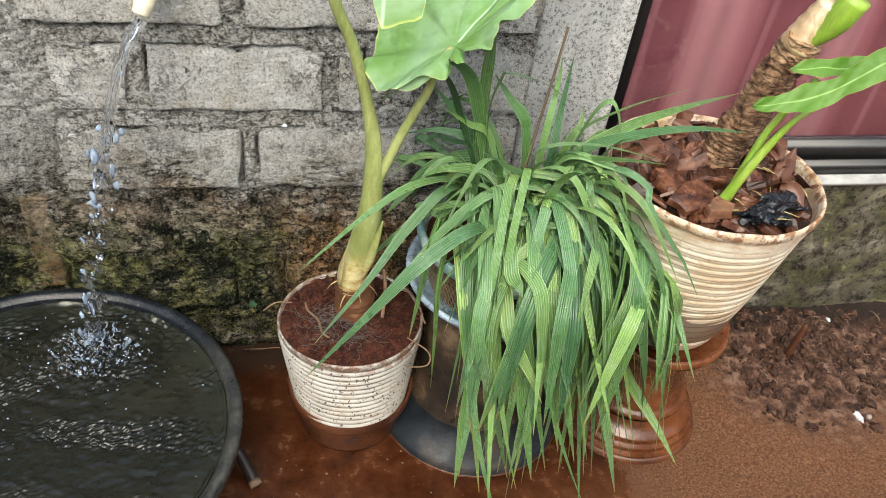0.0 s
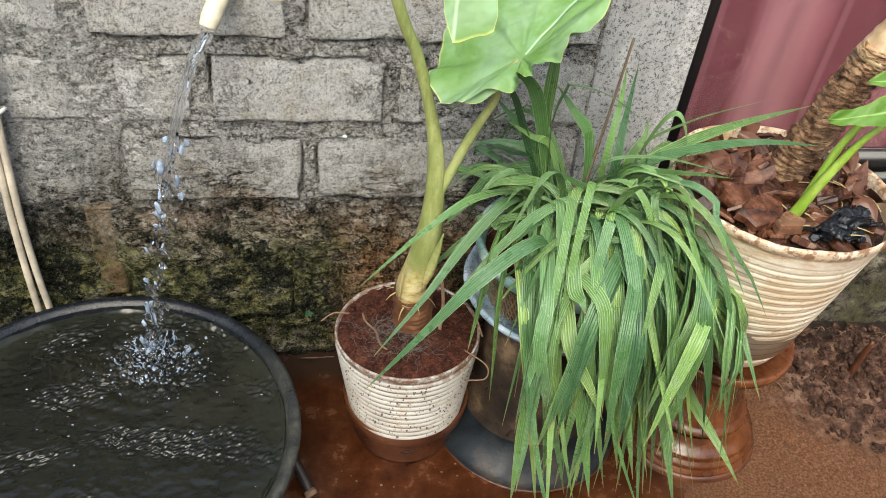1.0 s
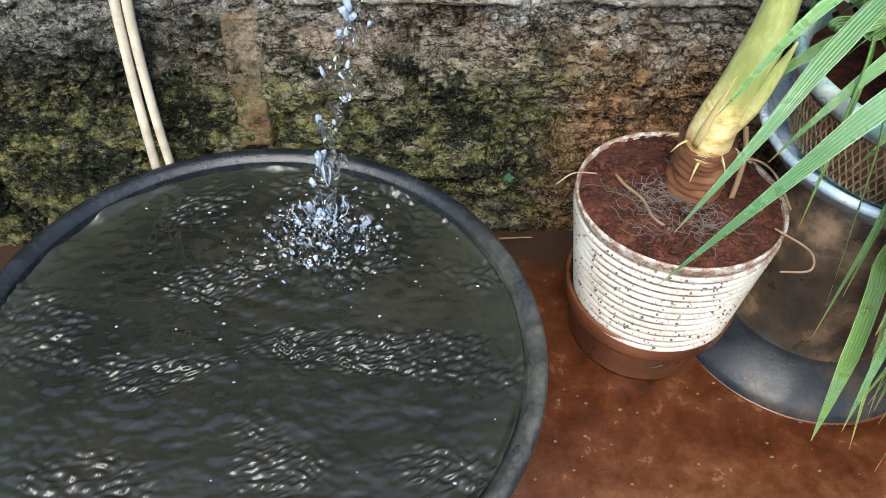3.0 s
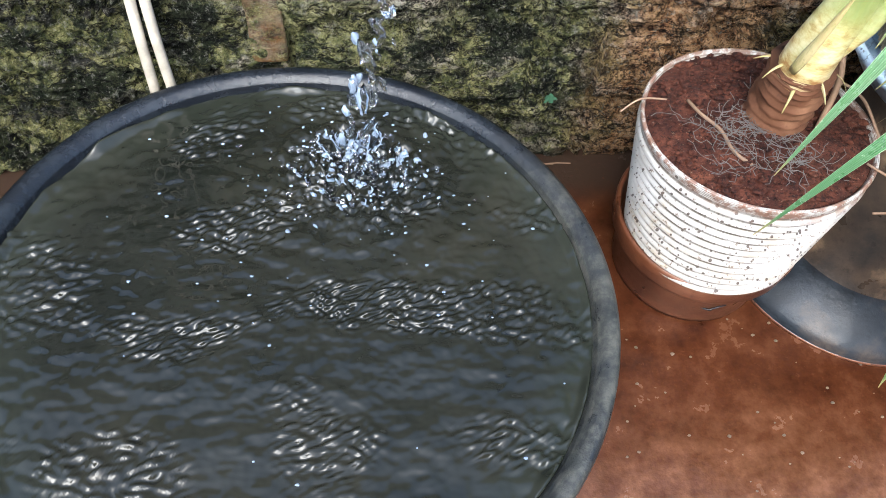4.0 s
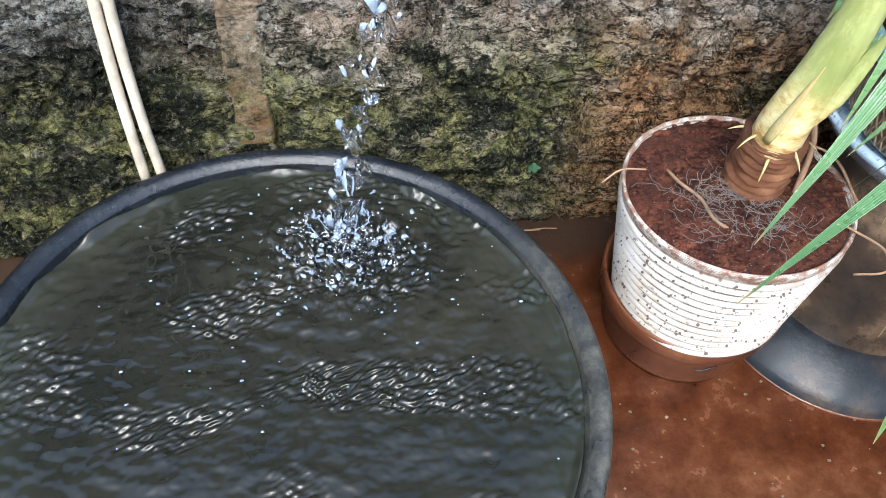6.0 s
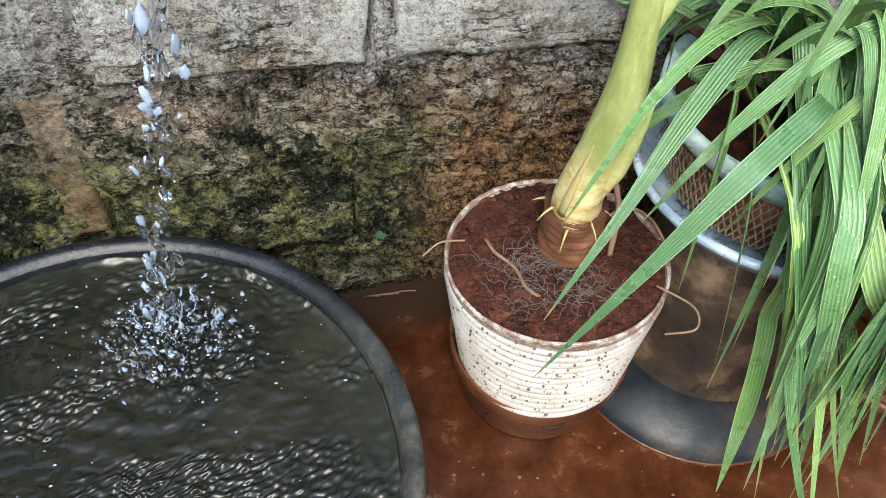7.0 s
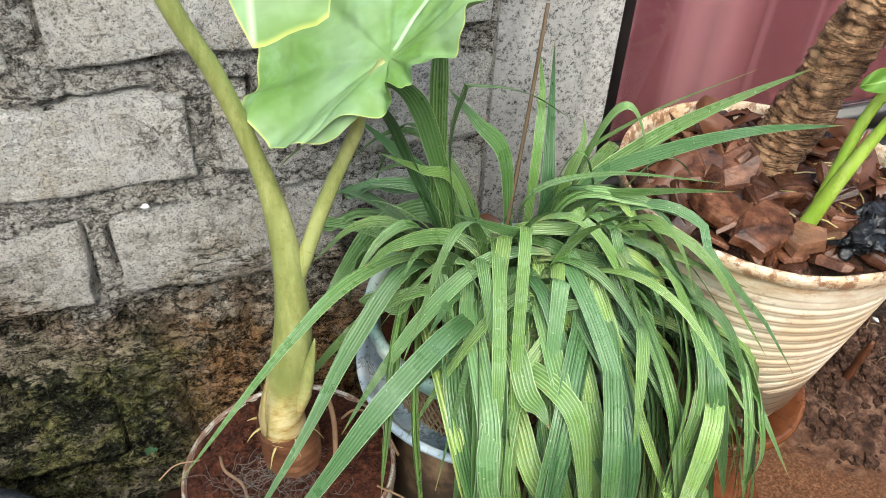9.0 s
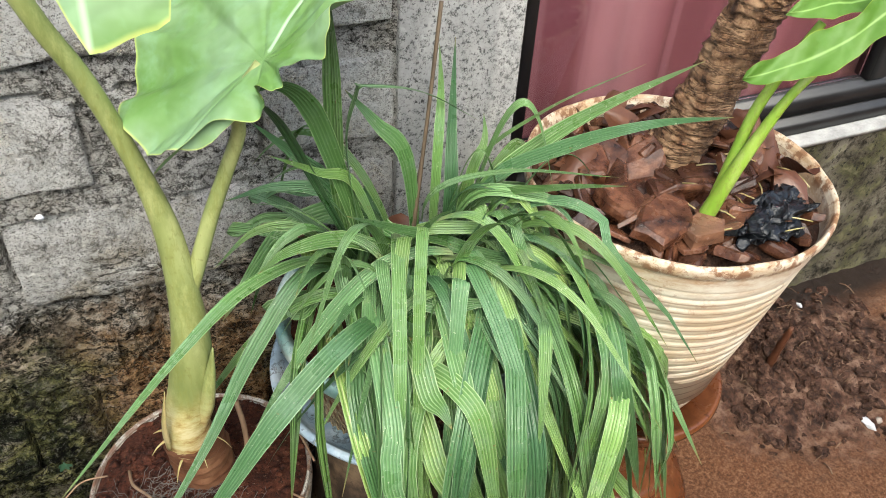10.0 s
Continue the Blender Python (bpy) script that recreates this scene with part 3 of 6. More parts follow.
M = dict(
    block=block_mat(), mortar=mortar_mat(), column=column_mat(), plinth=plinth_mat(), ground=ground_mat(),
    pot_soil=soil_mat("red_potting_soil", (0.029, 0.007, 0.004), (0.096, 0.026, 0.012), (0.217, 0.072, 0.035)),
    heap=soil_mat("dark_crumbly_soil", (0.020, 0.009, 0.006), (0.095, 0.046, 0.029), (0.25, 0.145, 0.098)),
    white_pot=speckled_mat(),
    big_pot=groove_pot_mat(),
    red_clay=clay_mat("wet_red_plastic_pot", (0.045, 0.013, 0.005), (0.115, 0.037, 0.013), (0.21, 0.078, 0.029), 0.10),
    brown_clay=clay_mat("brown_plastic_pot", (0.045, 0.015, 0.007), (0.10, 0.034, 0.014), (0.17, 0.065, 0.03), 0.2),
    grey_clay=clay_mat("wet_grey_pot", (0.013, 0.012, 0.011), (0.048, 0.034, 0.024), (0.24, 0.165, 0.10), 0.24, 0.35),
    blue_clay=clay_mat("wet_blue_grey_pot", (0.008, 0.010, 0.013), (0.018, 0.023, 0.029), (0.085, 0.062, 0.045), 0.32, 0.28),
    teal=glaze_mat("patchy_teal_glaze", (0.17, 0.34, 0.32), (0.32, 0.49, 0.47), (0.58, 0.71, 0.68), (0.16, 0.22, 0.20), 0.5),
    dish=glaze_mat("marbled_pale_blue_glaze", (0.22, 0.31, 0.41), (0.38, 0.50, 0.60), (0.60, 0.69, 0.77), (0.12, 0.13, 0.16), 0.8),
    weave=clay_mat("woven_tan_band", (0.10, 0.08, 0.045), (0.20, 0.165, 0.10), (0.30, 0.25, 0.16), 0.5),
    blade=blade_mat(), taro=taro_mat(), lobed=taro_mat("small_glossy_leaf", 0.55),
    stem=stem_mat("yellow_green_stem", (0.15, 0.18, 0.050), (0.255, 0.29, 0.10), (0.37, 0.40, 0.165), 0.465),
    petiole=stem_mat("bright_green_petiole", (0.14, 0.26, 0.02), (0.24, 0.39, 0.04), (0.36, 0.50, 0.09)),
    sheath=stem_mat("pale_dry_sheath", (0.26, 0.17, 0.065), (0.40, 0.32, 0.14), (0.56, 0.48, 0.27)),
    root=plain("pale_root", (0.24, 0.15, 0.09), 0.7), fine_root=plain("grey_fine_roots", (0.15, 0.125, 0.11), 0.8),
    added_wall=plain("added_terracotta_wall", (0.36, 0.19, 0.11), 0.85, 0.4),
    peel=stem_mat("peeling_cream_sheath", (0.34, 0.19, 0.09), (0.62, 0.46, 0.30), (0.78, 0.68, 0.52)),
    bark=bark_mat(), ring_base=clay_mat("ringed_red_brown_stem", (0.06, 0.024, 0.012), (0.15, 0.065, 0.032), (0.30, 0.16, 0.085), 0.5, 0.3), chip=chip_mat(), char=plain("charred_lump", (0.009, 0.011, 0.014), 0.35, 1.0),
    tub=tub_mat(), water=water_mat(), clear=clear_water_mat(),
    pvc=plain("cream_pvc", (0.66, 0.60, 0.45), 0.45, 0.15), cable=plain("cream_conduit", (0.60, 0.535, 0.42), 0.5, 0.15),
    tie=plain("white_tie", (0.72, 0.70, 0.66), 0.5), frame=plain("black_powder_coat", (0.016, 0.016, 0.017), 0.35, 0.1),
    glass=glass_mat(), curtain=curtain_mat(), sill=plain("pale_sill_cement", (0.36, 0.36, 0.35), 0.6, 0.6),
    drain=plain("dark_drain_hose", (0.035, 0.026, 0.022), 0.35, 0.1), twig=plain("dry_twig", (0.22, 0.14, 0.085), 0.8, 0.5),
    straw=plain("dry_stalk", (0.15, 0.105, 0.065), 0.7, 0.3), feather=plain("white_scrap", (0.75, 0.77, 0.80), 0.7),
    pebble=plain("grey_pebble", (0.33, 0.28, 0.24), 0.7, 0.4), foam=plain("white_foam", (0.62, 0.74, 0.90), 0.10, IOR=1.33, Transmission_Weight=0.62),
    brick_red=brick_edge_mat(), weed=plain("small_weed_leaf", (0.045, 0.115, 0.06), 0.6),
    dead=plain("dead_brown_leaf", (0.135, 0.052, 0.026), 0.4, 0.4),
)


# ---- mesh helpers ----
def part(name, data, material, parent=None, label="", smooth=True):
    """Links a bmesh, or (verts, faces[, uvs]), as one mesh object under a thing or a part."""
    me = bpy.data.meshes.new(name)
    if isinstance(data, bmesh.types.BMesh):
        data.to_mesh(me)
        data.free()
    else:
        me.from_pydata(data[0], [], data[1])
        if len(data) > 2:
            layer = me.uv_layers.new(name="UVMap")
            at = np.empty(len(me.loops), dtype=np.int32)
            me.loops.foreach_get("vertex_index", at)
            layer.data.foreach_set("uv", np.asarray(data[2], dtype=np.float32)[at].ravel())
    if smooth:
        me.polygons.foreach_set("use_smooth", [True] * len(me.polygons))
    me.materials.append(M[material])
    me.update()
    ob = new(name, me)
    if parent:
        ob.parent = parent
    return tagged(ob, label)


def thing(name, label, category, group="", kind="", at=(0, 0, 0)):
    ob = new(name)
    ob.location = at
    ob.empty_display_size = 0.05
    return tagged(ob, label, category, group, kind)


def jitter(p, scale, amount):
    return noise.noise_vector(Vector(p) * scale) * amount


def lathe(profile, segs=64, centre=(0, 0), wobble=0.0, close=False):
    """Turns (radius, height) pairs round a vertical axis."""
    vs, fs = [], []
    n = len(profile)
    for i in range(segs):
        a = 2 * math.pi * i / segs
        for r, z in profile:
            k = 1 + wobble * noise.noise(Vector((math.cos(a) * 1.3, math.sin(a) * 1.3, z * 3)))
            vs.append((centre[0] + r * k * math.cos(a), centre[1] + r * k * math.sin(a), z))
    for i in range(segs):
        j = (i + 1) % segs
        for k in range(n - 1):
            fs.append((i * n + k, j * n + k, j * n + k + 1, i * n + k + 1))
        if close:
            fs.append((i * n + n - 1, j * n + n - 1, j * n, i * n))
    return vs, fs


def turned(profile, segs, centre, wobble=0.0):
    """As lathe, with the place along the profile kept as uv."""
    vs, fs = lathe(profile, segs, centre, wobble)
    return vs, fs, [(i / segs, k / (len(profile) - 1)) for i in range(segs) for k in range(len(profile))]


def smooth_path(points, steps=8):
    """A Catmull-Rom line through the points."""
    ps = [Vector(p) for p in points]
    ps = [ps[0] * 2 - ps[1], *ps, ps[-1] * 2 - ps[-2]]
    out = []
    for i in range(1, len(ps) - 2):
        a, b, c, d = ps[i - 1:i + 3]
        for s in range(steps):
            t = s / steps
            out.append(0.5 * (2 * b + (c - a) * t + (2 * a - 5 * b + 4 * c - d) * t * t + (3 * b - a - 3 * c + d) * t ** 3))
    out.append(ps[-2])
    return out


def tube(path, radii, segs=10, caps=True, flat=1.0):
    """A round rod along a path; radii is a number or one for each point."""
    vs, fs = [], []
    n = len(path)
    if not isinstance(radii, (list, tuple)):
        radii = [radii] * n
    side = Vector((0.3, -1, 0.2))
    for i, p in enumerate(path):
        d = (path[min(i + 1, n - 1)] - path[max(i - 1, 0)]).normalized()
        side = (side - d * side.dot(d)).normalized()
        up = d.cross(side)
        for k in range(segs):
            a = 2 * math.pi * k / segs
            vs.append(p + (side * math.cos(a) + up * math.sin(a) * flat) * radii[i])
    for i in range(n - 1):
        for k in range(segs):
            m = (k + 1) % segs
            fs.append((i * segs + k, i * segs + m, (i + 1) * segs + m, (i + 1) * segs + k))
    if caps:
        fs.append(tuple(range(segs))[::-1])
        fs.append(tuple(range((n - 1) * segs, n * segs)))
    return vs, fs


def joined(pieces):
    vs, fs = [], []
    for v, f in pieces:
        k = len(vs)
        vs.extend(v)
        fs.extend(tuple(i + k for i in q) for q in f)
    return vs, fs


def box(x0, x1, y0, y1, z0, z1, bevel=0.0, segments=2):
    bm = bmesh.new()
    bmesh.ops.create_cube(bm, size=1)
    for v in bm.verts:
        v.co = Vector(((x0 + x1) / 2 + v.co.x * (x1 - x0), (y0 + y1) / 2 + v.co.y * (y1 - y0), (z0 + z1) / 2 + v.co.z * (z1 - z0)))
    if bevel:
        bmesh.ops.bevel(bm, geom=bm.edges[:], offset=bevel, segments=segments, affect="EDGES")
    return bm


def lump(radius, squash=(1, 1, 1), rough=0.35, seed=0.0, level=2):
    bm = bmesh.new()
    bmesh.ops.create_icosphere(bm, subdivisions=level, radius=1)
    for v in bm.verts:
        k = 1 + rough * noise.noise(v.co * 1.6 + Vector((seed, seed * 2, 3))) + rough * 0.5 * noise.noise(v.co * 4 + Vector((seed, 1, 3)))
        v.co = Vector((v.co.x * squash[0], v.co.y * squash[1], v.co.z * squash[2])) * radius * k
    return bm


def bm_lists(bm):
    out = [v.co.copy() for v in bm.verts], [tuple(v.index for v in f.verts) for f in bm.faces]
    bm.free()
    return out


def moved(piece, place, turn=(0, 0, 0)):
    m = pose(*place, *turn)
    return [m @ Vector(v) for v in piece[0]], piece[1]


# ---- ground ----
WALL = 1.32


def ease(v, a, b):
    t = min(max((v - a) / (b - a), 0.0), 1.0)
    return t * t * (3 - 2 * t)


HEAP = (1.52, 1.13)


def ground_height(x, y):
    """Level trodden earth, with a low heap of dug soil beside the plinth."""
    rough = ease(x, 1.0, 1.3)
    z = 0.0015 * noise.noise(Vector((x * 9, y * 9, 1)))
    z += 0.02 * rough * ease(y, 0.9, 1.25)
    dx, dy = x - HEAP[0], y - HEAP[1]
    lumps = math.exp(-(dx / 0.30) ** 2 - (dy / 0.19) ** 2)
    z += 0.055 * math.exp(-(dx / 0.20) ** 2 - (dy / 0.13) ** 2)
    z -= 0.035 * math.exp(-((x - 1.40) / 0.05) ** 2 - ((y - 1.13) / 0.05) ** 2)
    z += lumps * (0.045 * abs(noise.noise(Vector((x * 13, y * 13, 3)))) + 0.024 * noise.noise(Vector((x * 34, y * 34, 6))) + 0.013 * noise.noise(Vector((x * 70, y * 70, 6))))
    z += rough * (0.011 * noise.noise(Vector((x * 7, y * 7, 1))) + 0.006 * noise.noise(Vector((x * 22, y * 22, 5))))
    return z


def spread(a, b, step, reach):
    mid = list(np.arange(a, b, step))
    out, s, v = [], step, b
    while v < reach:
        out.append(v)
        s *= 1.6
        v += s
    left, s, v = [], step, a - step
    while v > -reach:
        left.append(v)
        s *= 1.6
        v -= s
    return left[::-1] + mid + out


gx, gy = spread(-1.1, 2.3, 0.013, 90), spread(0.1, 1.36, 0.014, 90)
gv = [(x, y, ground_height(x, y)) for x in gx for y in gy]
gf = [(i * len(gy) + j, (i + 1) * len(gy) + j, (i + 1) * len(gy) + j + 1, i * len(gy) + j + 1) for i in range(len(gx) - 1) for j in range(len(gy) - 1)]
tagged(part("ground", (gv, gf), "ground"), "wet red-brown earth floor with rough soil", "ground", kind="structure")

# ---- wall ----
# courses of blocks: foot, head, how proud, then each block from x to x
COURSES = (
    (1.095, 1.24, 0.010, (-0.66, -0.28), (-0.24, 0.13), (0.17, 0.54)),
    (0.905, 1.05, 0.010, (-0.83, -0.47), (-0.424, -0.055), (-0.013, 0.36), (0.40, 0.597)),
    (0.716, 0.86, 0.008, (-1.0, -0.70), (-0.66, -0.43), (-0.392, -0.247), (-0.212, 0.144), (0.172, 0.228), (0.385, 0.597)),
    (0.516, 0.672, 0.007, (-1.15, -0.80), (-0.76, -0.50), (-0.405, -0.03), (0.004, 0.36), (0.395, 0.597)),
    (0.335, 0.478, 0.004, (-1.18, -0.86), (-0.46, -0.215), (-0.20, 0.118), (0.185, 0.47)),
    (0.148, 0.292, 0.003, (-1.2, -0.93), (-0.44, -0.06), (0.06, 0.345), (0.37, 0.597)),
    (-0.03, 0.105, 0.003, (-0.85, -0.50), (-0.30, 0.05), (0.08, 0.42)),
)
wall = thing("wall_north", "weathered concrete block wall with mossy damp foot", "wall", kind="structure")


def groove(x, z):
    """How deep the mortar has fallen back beside the nearest block edge."""
    for a, b, _, *spans in COURSES:
        if a - 0.02 < z < b + 0.02:
            for c, d in spans:
                if c - 0.02 < x < d + 0.02 and d > -0.42:
                    out = max(c - x, x - d, a - z, z - b)
                    if -0.006 < out < 0.0045:
                        return min(1.0, max(0.0, 0.15 + noise.noise(Vector((x * 9, z * 9, 5))) * 2.4))
    return 0.0


def crevice(x, z):
    """Ragged cracks along the beds and down through the crumbled foot, 1 where deepest."""
    low = ease(z, 0.58, 0.44)
    if low == 0.0:
        return 0.0
    bed = abs(noise.noise(Vector((x * 5, z * 19 + x * 2, 31))) + 0.25 * noise.noise(Vector((x * 40, z * 60, 32))))
    drop = abs(noise.noise(Vector((x * 11, z * 4, 41))) + 0.25 * noise.noise(Vector((x * 50, z * 40, 42))))
    open_here = ease(noise.noise(Vector((x * 6, z * 8, 51))), -0.15, 0.1)
    return low * max(ease(bed, 0.05, 0.015), 0.8 * ease(drop, 0.035, 0.01)) * open_here


def rough_sheet(x0, x1, z0, z1, step, y, depth, amount, joints=False):
    """A rough upright face with a slab of some depth behind it."""
    nx, nz = int((x1 - x0) / step) + 1, int((z1 - z0) / step) + 1
    vs, fs = [], []
    for i in range(nx + 1):
        for j in range(nz + 1):
            x, z = x0 + (x1 - x0) * i / nx, z0 + (z1 - z0) * j / nz
            d = noise.noise(Vector((x * 10, z * 10, 2))) + 1.8 * abs(noise.noise(Vector((x * 13, z * 19, 2)))) + 1.2 * abs(noise.noise(Vector((x * 34, z * 44, 7)))) + 0.6 * noise.noise(Vector((x * 90, z * 90, 4))) - 0.9
            low = 1.0 + 0.9 * ease(z, 0.56, 0.44) if joints else 1.0
            back = 0.028 * groove(x, z) + 0.022 * crevice(x, z) if joints else 0.0
            vs.append((x, y - amount * low * d + back, z))
    for i in range(nx):
        for j in range(nz):
            a = i * (nz + 1) + j
            fs.append((a, a + nz + 1, a + nz + 2, a + 1))
    k = len(vs)
    vs += [(x0, y + depth, z0), (x1, y + depth, z0), (x1, y + depth, z1), (x0, y + depth, z1)]
    c = [0, nx * (nz + 1), nx * (nz + 1) + nz, nz]
    fs += [(c[0], k, k + 1, c[1]), (c[1], k + 1, k + 2, c[2]), (c[2], k + 2, k + 3, c[3]), (c[3], k + 3, k, c[0]), (k, k + 3, k + 2, k + 1)]
    return vs, fs


part("mortar", rough_sheet(-1.25, 0.602, -0.06, 1.12, 0.0032, WALL + 0.0, 0.15, 0.0068, True), "mortar", wall, "rough grey cement mortar")
# unseen wall above, made low and dark to set what the water reflects
part("wall_top", box(-6.0, 0.602, WALL + 0.012, WALL + 0.16, 1.12, 1.42), "plinth", wall, "unseen upper wall of dark weathered cement, for water reflections")
part("wall_foot", box(-6.0, 0.602, WALL + 0.02, WALL + 0.16, -0.3, -0.06), "mortar", wall, "buried wall foot")
part("wall_end", box(-6.0, -1.25, WALL + 0.012, WALL + 0.16, -0.06, 1.12), "mortar", wall, "far wall of grey cement")


def steps_between(a, b, step, rim=0.0035):
    n = max(4, int((b - a) / step))
    return [a, a + rim] + [a + (b - a) * k / n for k in range(1, n)] + [b - rim, b]


def brick(x0, x1, z0, z1, proud, seed):
    """One block: a rough proud face with worn, uneven edges that drop back into the joint."""
    fine = 0.005 if z1 < 0.5 else 0.010
    xs, zs = steps_between(x0, x1, fine), steps_between(z0, z1, fine)
    vs, fs = [], []
    nx, nz = len(xs), len(zs)
    for i, x in enumerate(xs):
        for j, z in enumerate(zs):
            q = Vector((x * 9 + seed, z * 9, seed * 3))
            d = 0.003 * noise.noise(q) + 0.006 * abs(noise.noise(q * 2.6)) + 0.004 * abs(noise.noise(q * 6)) + 0.002 * noise.noise(q * 12) - 0.002
            if z1 < 0.5:
                d += 0.009 * abs(noise.noise(q * 3.4)) + 0.006 * noise.noise(Vector((x * 16, z * 44, seed))) - 0.003 - 0.016 * crevice(x, z)
            rim = i in (0, nx - 1) or j in (0, nz - 1)
            near = i in (1, nx - 2) or j in (1, nz - 2)
            ax, az = x, z
            if i < 2 or i > nx - 3:
                ax += (1 if i < 2 else -1) * max(0.0, 0.002 + 0.010 * noise.noise(Vector((z * 14 + seed, seed, i // 3))))
            if j < 2 or j > nz - 3:
                az += (1 if j < 2 else -1) * max(0.0, 0.002 + 0.009 * noise.noise(Vector((x * 14 + seed, seed * 2, j // 3))))
            if rim:
                d = -0.03
            elif near:
                d -= 0.0012
            vs.append((ax, WALL - proud - d, az))
    for i in range(nx - 1):
        for j in range(nz - 1):
            a = i * nz + j
            fs.append((a, a + nz, a + nz + 1, a + 1))
    return vs, fs


for z0, z1, proud, *spans in COURSES:
    for x0, x1 in spans:
        face = -0.1 if x1 < -0.42 else 1.0
        part("brick", brick(x0, x1, z0, z1, proud * face, x0 * 7 + z0 * 13), "block", wall)
part("brick_edge", brick(-0.510, -0.442, 0.235, 0.505, 0.001, 4.2), "brick_red", wall, "upright orange-brown brick edge")

column = tagged(part("column", rough_sheet(0.600, 0.812, -0.25, 2.3, 0.02, WALL - 0.010, 0.17, 0.0015), "column"), "smooth grey cement column beside the window", "column", kind="structure")
plinth = tagged(part("wall_plinth", rough_sheet(0.812, 4.0, -0.25, 0.488, 0.014, WALL + 0.004, 0.15, 0.005), "plinth"), "mossy cement plinth below the window", "wall", kind="structure")
tagged(part("wall_lintel", box(0.812, 4.0, WALL, WALL + 0.16, 2.05, 2.3), "column"), "grey cement lintel above the window", "wall", kind="structure")
tagged(part("window_ledge", box(0.814, 4.0, WALL - 0.008, WALL + 0.12, 0.490, 0.512, 0.006), "sill"), "pale worn cement window ledge", "window sill", kind="structure")

# unseen plain walls, added behind and beside to close the yard and cut low sky light
tagged(part("wall_south", box(-3.4, 5.0, -2.75, -2.6, -0.2, 2.5), "added_wall"), "unseen plain terracotta wall added across the yard", "wall", kind="structure")
tagged(part("wall_west", box(-3.55, -3.4, -2.75, WALL + 0.012, -0.2, 2.0), "mortar"), "unseen plain grey cement wall added beside the yard", "wall", kind="structure")
tagged(part("wall_east", box(4.85, 5.0, -2.6, WALL + 0.0, -0.2, 2.0), "added_wall"), "unseen plain terracotta wall added beside the yard", "wall", kind="structure")

# ---- window ----
window = thing("window_1", "black-framed glass window with maroon curtain behind", "window", kind="structure")
FY = WALL + 0.02
part("frame", box(0.814, 0.856, FY, FY + 0.07, 0.513, 2.05, 0.003), "frame", window)
part("frame", box(0.856, 3.4, FY, FY + 0.07, 0.513, 0.553, 0.003), "frame", window)
part("frame", box(0.856, 3.4, FY, FY + 0.07, 2.01, 2.05, 0.003), "frame", window)
part("bottom_rail", box(0.858, 3.4, FY + 0.012, FY + 0.05, 0.555, 0.612, 0.004), "frame", window)
part("mullion", box(1.74, 1.80, FY + 0.008, FY + 0.055, 0.613, 2.01, 0.003), "frame", window)
for x0, x1 in ((0.858, 1.738), (1.802, 3.4)):
    pane = part("pane", box(x0, x1, FY + 0.032, FY + 0.037, 0.613, 2.01), "glass", window, smooth=False)
    pane.visible_shadow = False
cv, cf = [], []
for i in range(321):
    x = 0.83 + 2.7 * i / 320
    yy = FY + 0.105 + 0.022 * math.sin(x * 17 + 0.6) + 0.007 * math.sin(x * 61 + 1) + 0.010 * math.sin(x * 9)
    cv += [(x, yy, 0.5), (x, yy + 0.01 * math.sin(x * 9), 1.3), (x, yy, 2.1)]
for i in range(320):
    for j in range(2):
        cf.append((i * 3 + j, i * 3 + 3 + j, i * 3 + 4 + j, i * 3 + 1 + j))
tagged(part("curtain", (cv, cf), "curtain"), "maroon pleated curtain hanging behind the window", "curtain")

# ---- tub ----
TUB, TUB_R, TUB_Z = (-0.444, 0.873), 0.400, 0.278
tub = thing("water_tub", "large round black rubber tub brimful of water", "tub", at=(0, 0, 0))
part("inside", lathe([(0.0, 0.012), (0.30, 0.012), (0.315, 0.03), (TUB_R - 0.035, TUB_Z - 0.03), (TUB_R - 0.028, TUB_Z - 0.012)], 128, TUB, 0.006), "tub", tub)
part("rim", lathe([(TUB_R - 0.028, TUB_Z - 0.012), (TUB_R - 0.021, TUB_Z - 0.003), (TUB_R - 0.009, TUB_Z), (TUB_R - 0.002, TUB_Z - 0.004), (TUB_R, TUB_Z - 0.014), (TUB_R - 0.002, TUB_Z - 0.03), (TUB_R - 0.009, TUB_Z - 0.036)], 128, TUB, 0.006), "tub", tub, "rounded scuffed rim")
part("wall", lathe([(TUB_R - 0.009, TUB_Z - 0.036), (TUB_R - 0.018, TUB_Z - 0.05), (0.328, 0.02), (0.318, 0.0), (0.0, 0.0)], 128, TUB, 0.006), "tub", tub)


